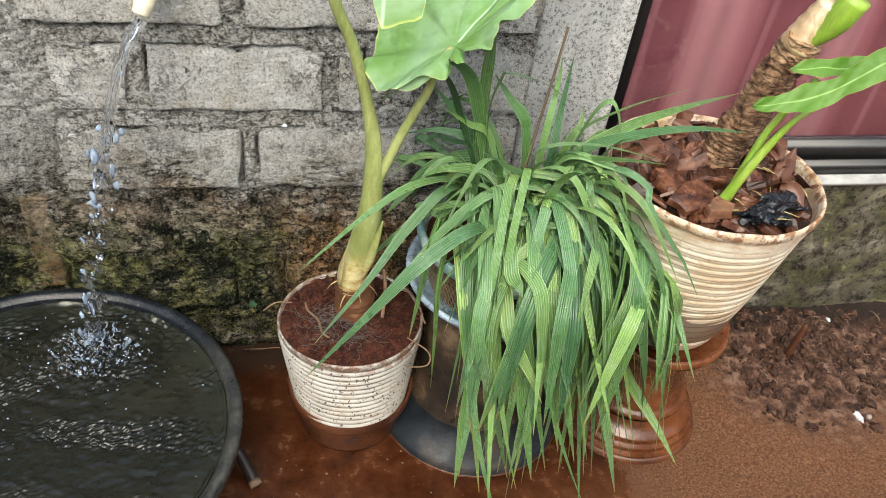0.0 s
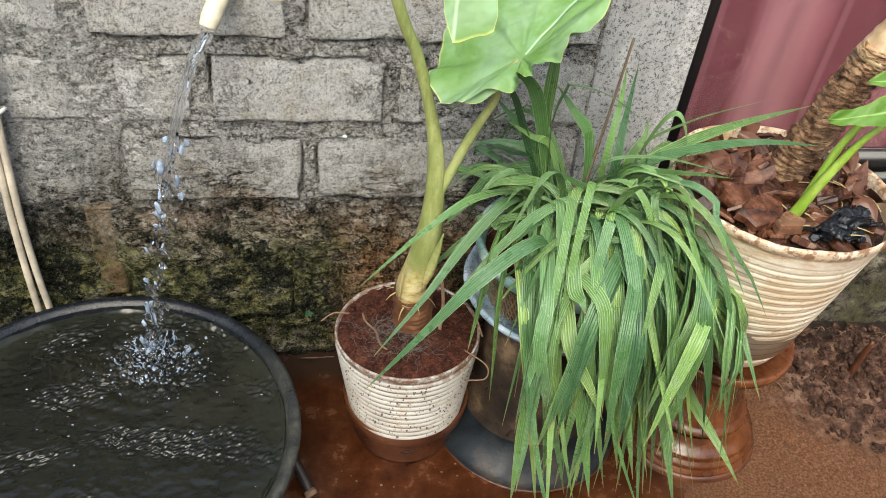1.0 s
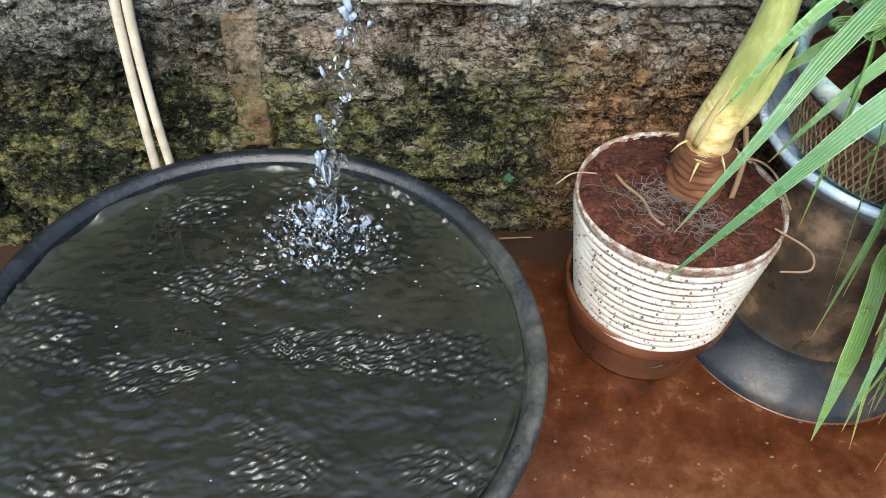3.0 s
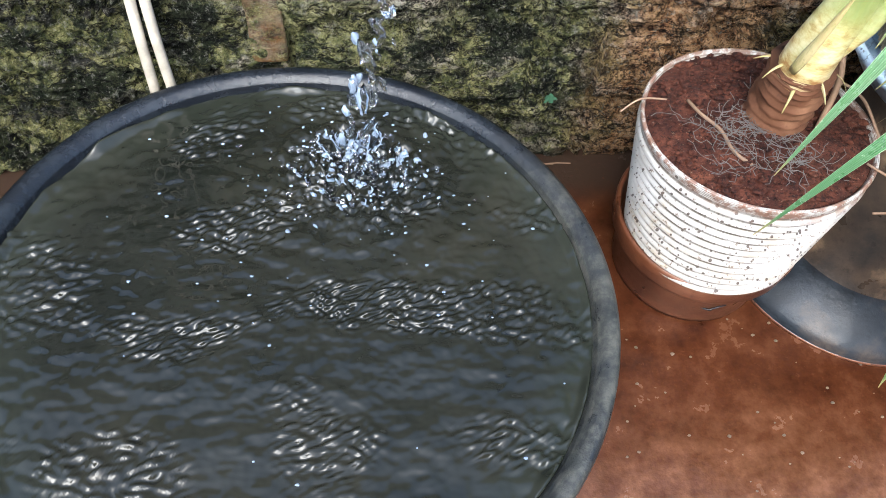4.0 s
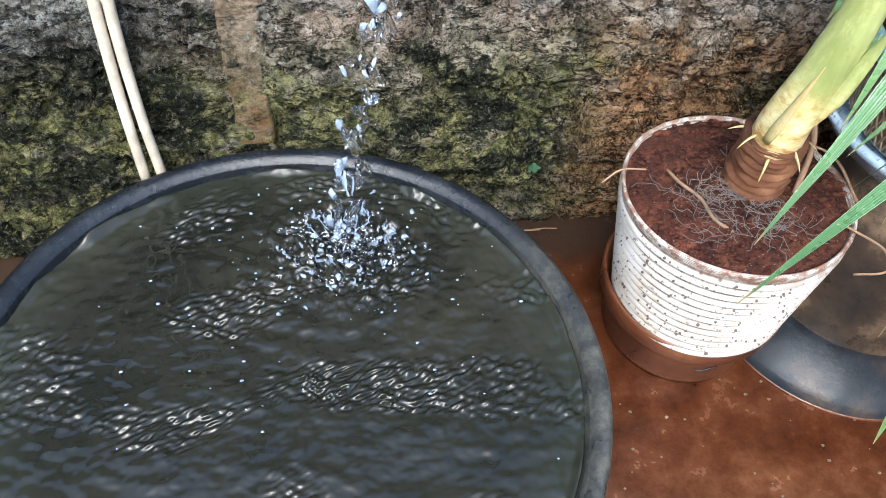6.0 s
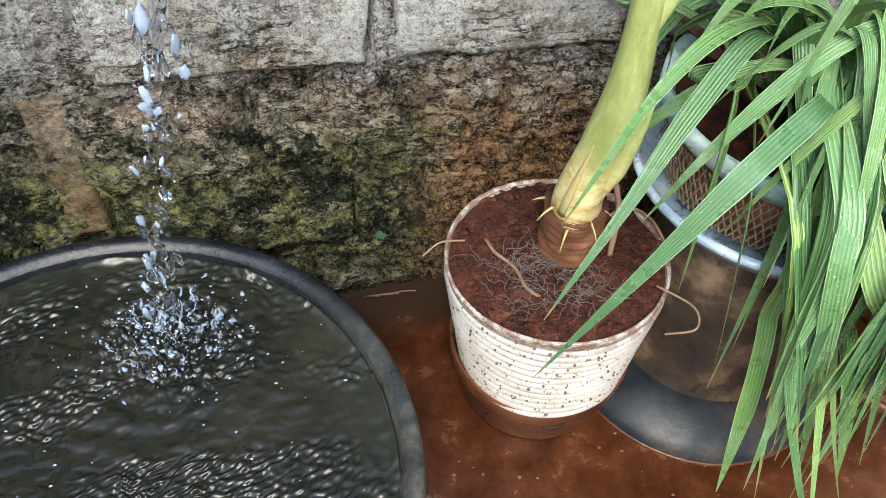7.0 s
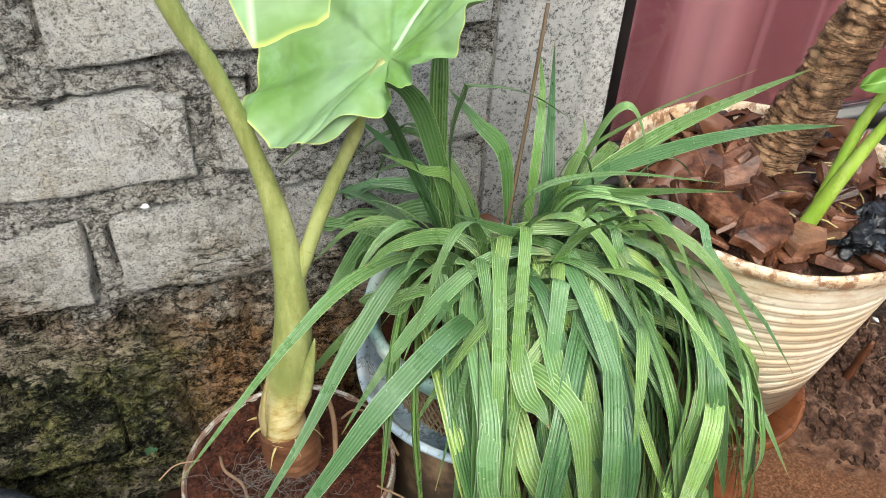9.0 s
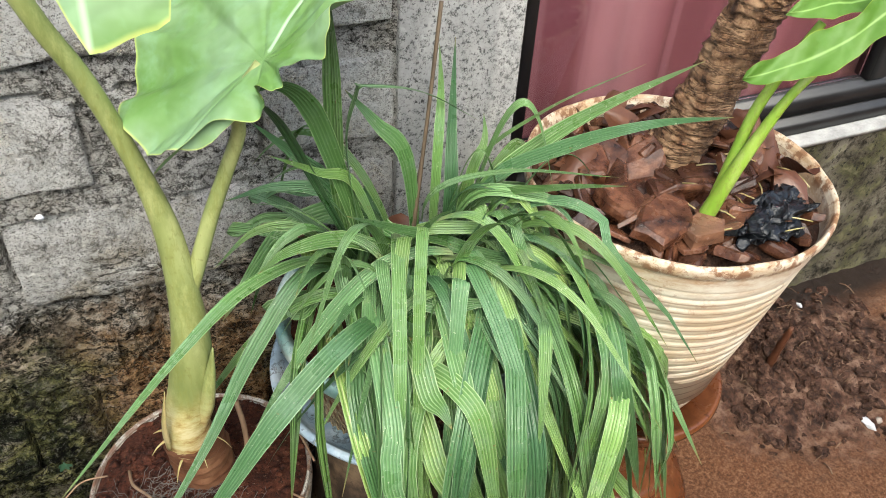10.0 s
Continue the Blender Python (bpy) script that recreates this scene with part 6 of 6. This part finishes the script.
# more falls over the big pot, fanning out from the crown
for k in range(20):
    a = radians(262 + 68 * (k + 0.5) / 20 + lrng.gauss(0, 5))
    c, d = math.cos(a), math.sin(a)
    over, reach = lrng.uniform(0.10, 0.16), lrng.uniform(0.28, 0.36)
    fallen_leaf((CROWN.x + c * over, CROWN.y + d * over, lrng.uniform(0.66, 0.72)), (CROWN.x + c * (over + reach) * 0.5, CROWN.y + d * (over + reach) * 0.62, lrng.uniform(0.55, 0.63)),
                (CROWN.x + c * reach + lrng.gauss(0, 0.05), max(0.70, CROWN.y + d * reach * 1.05), lrng.uniform(0.04, 0.36)), lrng.uniform(0.017, 0.024), lrng.gauss(0, 0.15))
# long straight falls before the grey pot, crossing one another
for k in range(13):
    x = 0.42 + 0.30 * k / 12 + lrng.gauss(0, 0.012)
    fallen_leaf((0.50 + 0.16 * k / 12, lrng.uniform(0.96, 1.02), lrng.uniform(0.66, 0.70)), (x + lrng.gauss(0, 0.02), lrng.uniform(0.80, 0.84), lrng.uniform(0.48, 0.58)),
                (x + lrng.gauss(0.01, 0.05), lrng.uniform(0.73, 0.78), lrng.uniform(0.02, 0.22)), lrng.uniform(0.016, 0.022), lrng.gauss(0, 0.15))
# the long falls in front, then the sides, then the arcs over the crown
grass_tier(20, (205, 335, 275), (0.05, 0.20), (0.62, 0.76), (0.34, 0.66), (0.018, 0.025), (0.38, 0.88), 0.6)
grass_tier(5, (180, 255, 225), (0.06, 0.20), (0.62, 0.76), (0.18, 0.48), (0.017, 0.024), (0.27, 0.58), 0.6, 0.74)
grass_tier(8, (285, 352, 312), (0.06, 0.22), (0.66, 0.80), (0.16, 0.52), (0.017, 0.024), (0.62, 0.92), 0.5)
grass_tier(12, (296, 345, 318), (0.12, 0.26), (0.68, 0.78), (0.36, 0.66), (0.018, 0.025), (0.70, 1.02), 0.3)
arc_tier(16, (218, 332), (0.34, 0.50), (0.11, 0.19), (0.15, 0.26), (0.017, 0.025))
arc_tier(12, (215, 335), (0.22, 0.40), (0.14, 0.24), (0.18, 0.36), (0.016, 0.024))
arc_tier(20, (285, 365), (0.22, 0.42), (0.16, 0.26), (0.24, 0.6), (0.015, 0.022))
arc_tier(9, (165, 240), (0.18, 0.34), (0.16, 0.26), (0.22, 0.5), (0.014, 0.021))
arc_tier(20, (0, 360), (0.10, 0.26), (0.18, 0.32), (0.45, 0.9), (0.013, 0.019))
# broken leaves lying over the others, this way and that
for k in range(16):
    a = radians(lrng.uniform(195, 350))
    r = lrng.uniform(0.03, 0.20)
    start = Vector((0.56 + math.cos(a) * r, 1.085 + math.sin(a) * r, 0.74 - 0.55 * r + lrng.uniform(-0.02, 0.05)))
    d = a + lrng.choice((-1, 1)) * lrng.uniform(0.5, 1.5)
    ln = lrng.uniform(0.14, 0.30)
    line, pushed = [], 0.0
    for s in range(15):
        t = s / 14
        q = start + Vector((math.cos(d) * ln * t, math.sin(d) * ln * t, 0.05 * math.sin(min(1.0, t * 2) * 1.57) - 0.20 * t * t * ln / 0.2))
        p = clear_of_pots(q.copy())
        pushed = max(pushed, (p - q).length)
        line.append(p)
    if pushed < 0.03:
        part("leaf", blade_strip(line, lrng.uniform(0.016, 0.023), 0.45, lrng.gauss(0, 0.5), lrng.uniform(0.25, 0.5), 0.7, 6, Vector((-math.sin(d), math.cos(d), 0))), "blade", grass)
stalk = tagged(part("dry_stalk", tube(smooth_path([(0.545, 1.118, 0.555), (0.551, 1.120, 0.679), (0.579, 1.150, 0.838), (0.605, 1.181, 0.987)], 6), [0.0035] * 10 + [0.0028] * 9, 8), "straw"), "thin dry brown stalk standing in the clump", "stalk")

# ---- big ribbed pot on its stand ----
stand = thing("pot_stand", "wet red-brown turned pot stand on the floor", "stand")
part("base_ring", lathe([(0.0, -0.02), (0.176, -0.03), (0.186, -0.02), (0.188, 0.006), (0.183, 0.014), (0.178, 0.015)], 72, (0.930, 1.015), 0.01), "brown_clay", stand, "dark wet base ring")
part("foot", lathe([(0.178, 0.013), (0.182, 0.018), (0.182, 0.024), (0.174, 0.028), (0.173, 0.034), (0.176, 0.038), (0.174, 0.045), (0.166, 0.049), (0.164, 0.054), (0.167, 0.059), (0.164, 0.066), (0.155, 0.070), (0.147, 0.080), (0.139, 0.088), (0.134, 0.10)], 72, (0.930, 1.015), 0.03), "red_clay", stand, "flared wet foot")
part("neck", lathe([(0.134, 0.10), (0.139, 0.105), (0.139, 0.112), (0.130, 0.117), (0.121, 0.128), (0.120, 0.137), (0.112, 0.143), (0.106, 0.178), (0.099, 0.217), (0.103, 0.224), (0.103, 0.232), (0.099, 0.239), (0.106, 0.274), (0.118, 0.296)], 64, (0.932, 1.02), 0.008), "red_clay", stand)
part("saucer", lathe([(0.0, 0.296), (0.118, 0.296), (0.150, 0.302), (0.168, 0.313), (0.174, 0.328), (0.172, 0.340), (0.165, 0.342), (0.155, 0.331), (0.0, 0.328)], 80, (0.934, 1.024), 0.008), "red_clay", stand, "wide saucer top")

big = thing("ribbed_pot", "large ribbed white plastic pot stained with earth", "pot")
prof = [(0.0, 0.332), (0.126, 0.332), (0.134, 0.339)]
for k in range(17 * 8):
    f = k / (17 * 8)
    prof.append((0.138 + 0.080 * f ** 0.92 - 0.0021 * max(0.0, math.cos(2 * math.pi * k / 8)) ** 2, RIB_FOOT + 17 * RIB_STEP * f))
part("body", lathe(prof + [(0.2195, 0.700)], 110, BP, 0.02), "big_pot", big)
lip = part("rim", lathe([(0.2195, 0.700), (0.2245, 0.722), (0.2255, 0.728), (0.2295, 0.732), (0.2305, 0.744), (0.2295, 0.7505), (0.2255, 0.7515), (0.2225, 0.746), (0.219, 0.737)], 110, BP, 0.02), "big_pot", big, "brown-stained flared rim")
for v in lip.data.vertices:
    if v.co.z > 0.730:
        v.co.z += 0.0035 * noise.noise(v.co * 24) + 0.004 * noise.noise(v.co * 7)
part("inside", lathe([(0.219, 0.737), (0.211, 0.69), (0.15, 0.38), (0.0, 0.37)], 110, BP, 0.02), "big_pot", big)

mulch = thing("bark_mulch", "wet brown bark chips filling the ribbed pot", "bark chips")
part("soil", soil_disc(BP, 0.215, 0.710, 0.012, 18, 64, 0.018), "heap", mulch)


def chip(length, width, thick, seed):
    """A split plate of bark: a broken many-sided outline, thicker in the middle, with chipped edges."""
    cr = random.Random(seed)
    m = cr.choice((5, 6, 6, 7, 8))
    ring = []
    for i in range(m):
        a = 2 * math.pi * (i + cr.uniform(-0.3, 0.3)) / m
        r = cr.uniform(0.78, 1.12)
        ring.append(Vector((math.cos(a) * r * length / 2, math.sin(a) * r * width / 2, 0)))
    bend = cr.uniform(-0.35, 0.35)
    vs, fs = [], []
    for grow, z in ((0.9, -thick / 2), (1.0, -thick * 0.25), (1.0, thick * 0.25), (0.86, thick / 2)):
        for p in ring:
            q = p * (grow * cr.uniform(0.94, 1.06))
            q.z = z + bend * q.y * q.y / width * 1.5 + cr.uniform(-0.12, 0.12) * thick
            vs.append(q)
    for s in range(3):
        for i in range(m):
            n = (i + 1) % m
            fs.append((s * m + i, s * m + n, (s + 1) * m + n, (s + 1) * m + i))
    top = sum(vs[3 * m:], Vector()) / m + Vector((0, 0, thick * cr.uniform(0.0, 0.35)))
    vs += [top, sum(vs[:m], Vector()) / m]
    for i in range(m):
        n = (i + 1) % m
        fs += [(3 * m + i, 3 * m + n, 4 * m), (n, i, 4 * m + 1)]
    return vs, fs


crng = random.Random(21)
for k in range(150):
    a, r = crng.uniform(0, 6.28), 0.198 * math.sqrt(crng.random())
    p = (BP[0] + r * math.cos(a), BP[1] + r * math.sin(a), 0.719 + 0.024 * k / 150 + 0.014 * (1 - r / 0.185))
    L = crng.uniform(0.055, 0.125) * (1 if r < 0.13 else 0.68)
    part("chip", moved(chip(L, L * crng.uniform(0.35, 0.7), crng.uniform(0.007, 0.018), k * 17), p, (crng.gauss(0, 26), crng.gauss(0, 26), crng.uniform(0, 360))), "chip", mulch, smooth=False)
for k, (x, y, sx, sy, rz) in enumerate(((0.800, 0.862, 0.055, 0.036, 25), (0.775, 0.925, 0.046, 0.036, 60), (0.842, 0.835, 0.032, 0.028, 10), (0.772, 1.02, 0.042, 0.034, -30), (0.835, 0.905, 0.042, 0.024, 80))):
    part("chunk", moved(chip(sx * 2.1, sy * 2.1, 0.026, k * 31 + 5), (x + 0.036, y + 0.062, 0.750), (8, -6, rz)), "chip", mulch, "thick wet bark chunk", smooth=False)
cv, cf = bm_lists(lump(1.0, (0.074, 0.034, 0.017), 0.5, 7.7, 5))
cv = [Vector(v) + jitter(v, 45, 0.012) + jitter(v, 110, 0.006) + jitter(v, 240, 0.003) for v in cv]
charred = tagged(part("charred_lump", moved((cv, cf), (0.988, 0.884, 0.752), (0, 0, 18)), "char"), "black charred lump lying on the bark chips", "charcoal")

for k in range(14):
    a, r = crng.uniform(3.6, 6.2), crng.uniform(0.08, 0.19)
    p = Vector((BP[0] + r * math.cos(a), BP[1] + r * math.sin(a), 0.752))
    d = crng.uniform(0, 6.28)
    part("straw", tube([p + Vector((math.cos(d + s * 4) * s, math.sin(d + s * 4) * s, 0.006 * math.sin(s * 50))) for s in (0.0, 0.015, 0.03, 0.045, 0.06)], 0.0012, 5), "sheath", mulch, "dry straw bit")
for k in range(24):
    a, r = radians(-50 + 9.5 * k + crng.uniform(-8, 8)), crng.uniform(0.12, 0.19)
    p = Vector((BP[0] + r * math.cos(a), BP[1] + r * math.sin(a), 0.749 + crng.uniform(0, 0.018)))
    d = crng.uniform(0, 6.28)
    path = [p + Vector((math.cos(d) * s, math.sin(d) * s, 0.018 * math.sin(s * 42 + k))) for s in (-0.04, -0.02, 0.0, 0.02, 0.04)]
    part("dead_leaf", blade_strip(path, crng.uniform(0.03, 0.05), 1.2, 1.2), "dead", mulch, "curled dead brown leaf")
dracaena = thing("ringed_trunk_plant", "thick ringed brown trunk with green stalks and leaf", "plant")
axis = smooth_path([(0.962, 1.095, 0.660), (0.966, 1.085, 0.715), (0.972, 1.070, 0.790), (0.984, 1.055, 0.869), (1.002, 1.035, 0.995), (1.012, 1.020, 1.055)], 35)
SEGS = 56
tv, tf = tube(axis, [0.047 - 0.014 * (i / (len(axis) - 1)) ** 0.8 + 0.022 * max(0.0, 1 - i / 75) ** 2 for i in range(len(axis))], SEGS)
for i, p in enumerate(axis):
    for k in range(SEGS):
        a = 2 * math.pi * k / SEGS
        v = Vector(tv[i * SEGS + k])
        # old leaf scars: each ring stands out along its lower edge and wanders up and down
        ph = i / 5.2 + 0.9 * noise.noise(Vector((math.cos(a) * 1.2, math.sin(a) * 1.2, i * 0.03))) + 0.22 * noise.noise(Vector((math.cos(a) * 4, math.sin(a) * 4, i * 0.12)))
        saw = 1 - ph % 1.0
        lip = (0.0070 * saw ** 1.3 - 0.002) * (0.55 + 0.6 * abs(noise.noise(Vector((math.cos(a) * 2.5, math.sin(a) * 2.5, int(ph) * 1.7)))))
        tv[i * SEGS + k] = v + (v - p).normalized() * lip + jitter(v, 28, 0.005) + jitter(v, 70, 0.004) + jitter(v, 150, 0.0025)
part("trunk", (tv, tf), "bark", dracaena)
part("top_sheath", tube(smooth_path([(1.006, 1.028, 1.030), (1.012, 1.018, 1.075), (1.022, 1.005, 1.125)], 6), [0.0355 - 0.0010 * i + 0.0015 * math.sin(i * 2.3) for i in range(13)], 20), "peel", dracaena, "pale tan peeling trunk top")
part("cut_stalk", tube(smooth_path([(1.010, 1.000, 1.050), (1.026, 0.985, 1.090), (1.040, 0.970, 1.150)], 6), [0.010 + 0.0020 * min(i, 8) for i in range(13)], 18), "petiole", dracaena, "cut green leaf stalk")
shoot = smooth_path([(0.888, 0.922, 0.722), (0.898, 0.918, 0.750), (0.914, 0.912, 0.815), (0.931, 0.906, 0.871), (0.950, 0.900, 0.924), (0.976, 0.894, 0.966), (1.06, 0.885, 1.06), (1.14, 0.87, 1.15)], 8)
part("green_stalk", tube(shoot, [0.0135 - 0.0075 * min(1.0, i / 34) for i in range(len(shoot))], 14), "petiole", dracaena)
shoot2 = smooth_path([(0.906, 0.918, 0.775), (0.924, 0.925, 0.840), (0.940, 0.930, 0.900), (0.962, 0.925, 0.960), (0.985, 0.915, 1.020)], 8)
part("green_stalk", tube(shoot2, [0.0095 - 0.004 * i / (len(shoot2) - 1) for i in range(len(shoot2))], 12), "petiole", dracaena)
part("stalk_foot", tube([Vector((0.884, 0.923, 0.714)), Vector((0.890, 0.921, 0.734))], [0.0150, 0.0142], 14), "sheath", dracaena, "cut pale foot of the stalk")


def lobed_leaf(spine, width, cup, seed):
    """A narrow wavy leaf along a spine, rounded at its end."""
    vs, fs, uv = [], [], []
    n, m = len(spine), 8
    side = Vector((-0.388, 0.693, 0.527))
    for i, p in enumerate(spine):
        t = i / (n - 1)
        d = (spine[min(i + 1, n - 1)] - spine[max(i - 1, 0)]).normalized()
        s = (side - d * side.dot(d)).normalized()
        up = s.cross(d)
        w = width * (math.sin(math.pi * min(1.0, 0.10 + 0.9 * t)) ** 0.5 if t > 0.5 else 0.99) * (1 + 0.16 * math.sin(t * 14 + seed) + 0.05 * math.sin(t * 37))
        for k in range(m + 1):
            f = k / m * 2 - 1
            vs.append(p + s * f * w / 2 + up * (cup * abs(f) ** 1.5 * w / 2 + 0.004 * math.sin(t * 20 + f * 3)))
            uv.append((math.exp(-(f / 0.1) ** 2), 0.5 + abs(f) * 0.5))
    for i in range(n - 1):
        for k in range(m):
            a = i * (m + 1) + k
            fs.append((a, a + 1, a + m + 2, a + m + 1))
    return vs, fs, uv


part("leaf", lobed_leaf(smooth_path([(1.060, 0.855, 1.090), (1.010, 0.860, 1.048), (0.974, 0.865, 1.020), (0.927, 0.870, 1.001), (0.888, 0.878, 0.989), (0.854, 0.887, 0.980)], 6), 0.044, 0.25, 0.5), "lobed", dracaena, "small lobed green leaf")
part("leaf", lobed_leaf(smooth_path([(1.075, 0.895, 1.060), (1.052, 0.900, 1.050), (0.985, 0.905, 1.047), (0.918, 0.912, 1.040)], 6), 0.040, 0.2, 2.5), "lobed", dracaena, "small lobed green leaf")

# ---- earth heap and scraps ----
heap = []
hr = random.Random(31)
for k in range(2600):
    a, r = hr.uniform(0, 6.28), abs(hr.gauss(0, 0.20))
    x, y = HEAP[0] + 0.03 + r * math.cos(a) * 1.35, HEAP[1] + r * math.sin(a) * 0.85
    if y < WALL - 0.02 and x > 1.24 and (x - 1.56) ** 2 + ((y - HEAP[1]) * 1.25) ** 2 < 0.12:
        s = 0.0013 + 0.013 * hr.random() ** 5.0
        heap.append(moved(bm_lists(lump(s, (hr.uniform(0.8, 1.5), 1, hr.uniform(0.6, 1.0)), 0.9, k, 1 if s < 0.008 else 2)), (x, y, ground_height(x, y) + s * 0.25), (0, 0, hr.uniform(0, 360))))
tagged(part("earth_clods", joined(heap), "heap", smooth=False), "dark crumbly earth clods heaped near the wall", "earth", kind="stuff")
wisps = []
for k in range(90):
    x, y = hr.uniform(1.25, 1.9), hr.uniform(0.85, 1.29)
    d, ln = hr.uniform(0, 6.28), hr.uniform(0.01, 0.045)
    wisps.append(tube([Vector((x + math.cos(d) * ln * s, y + math.sin(d) * ln * s, ground_height(x + math.cos(d) * ln * s, y + math.sin(d) * ln * s) + 0.004 + 0.008 * math.sin(s * 3))) for s in (0, 0.35, 0.7, 1)], hr.uniform(0.0006, 0.0016), 4))
tagged(part("plant_fibre", joined(wisps), "root"), "dry root fibres scattered over the earth heap", "plant debris", kind="stuff")
tagged(part("twig", tube(smooth_path([(1.462, 1.106, 0.02), (1.448, 1.090, 0.12), (1.434, 1.072, 0.208)], 5), [0.010, 0.0085, 0.009, 0.0105, 0.0085, 0.008, 0.010, 0.0078, 0.0082, 0.0065, 0.004], 12), "dead"), "short cut twig stuck upright in the earth", "twig")
for x, y, s in ((1.585, 0.905, 0.013), (1.66, 1.16, 0.008), (1.70, 1.25, 0.007)):
    tagged(part("white_scrap", moved(bm_lists(lump(s, (0.8, 1.5, 0.5), 0.8, x * 9, 2)), (x, y, ground_height(x, y) + s * 0.4)), "feather"), "small fluffy white scrap on the earth", "scrap", group="white scraps")
tagged(part("pebble", moved(bm_lists(lump(0.009, (1, 0.9, 0.8), 0.3, 3.3, 2)), (1.625, 0.905, ground_height(1.625, 0.905) + 0.005)), "pebble"), "small grey pebble on the earth", "pebble")
specks = []
for k in range(150):
    x, y = hr.uniform(-0.1, 0.75), hr.uniform(0.35, 0.95)
    specks.append(moved(bm_lists(lump(hr.uniform(0.0008, 0.003), (1.3, 1, 0.6), 0.4, k, 1)), (x, y, ground_height(x, y) + 0.001)))
tagged(part("floor_grit", joined(specks), "straw"), "pale grit scattered on the wet floor", "grit", kind="stuff")
wd = thing("weed", "tiny green weed growing from the wall foot", "weed")
for k in range(5):
    a = k * 1.3
    path = [Vector((-0.022, 1.302, 0.178)) + Vector((math.cos(a) * s, -0.01 - s * 0.3, math.sin(a) * s)) for s in (0, 0.005, 0.010, 0.013 - 0.002 * (k % 3))]
    part("leaf", blade_strip(path, 0.010, 0.3, 0.0, 0.5, 0.4, 2, Vector((0, 0, 1))), "weed", wd)
tagged(part("white_scrap", moved(bm_lists(lump(0.0055, (1.1, 0.5, 0.9), 0.6, 4.4, 2)), (0.061, WALL - 0.012, 0.687)), "feather"), "small white speck of lime on the block wall", "scrap")
straw = []
for k in range(6):
    x = -0.03 + hr.gauss(0, 0.02)
    straw.append(tube([Vector((x, 1.30, 0.0)), Vector((x + hr.gauss(0, 0.02), 1.285, 0.02)), Vector((x + hr.gauss(0.02, 0.02), 1.27, 0.035))], 0.0012, 5))
tagged(part("dry_straw", joined(straw), "root"), "wisps of dry straw at the foot of the wall", "straw", kind="stuff")
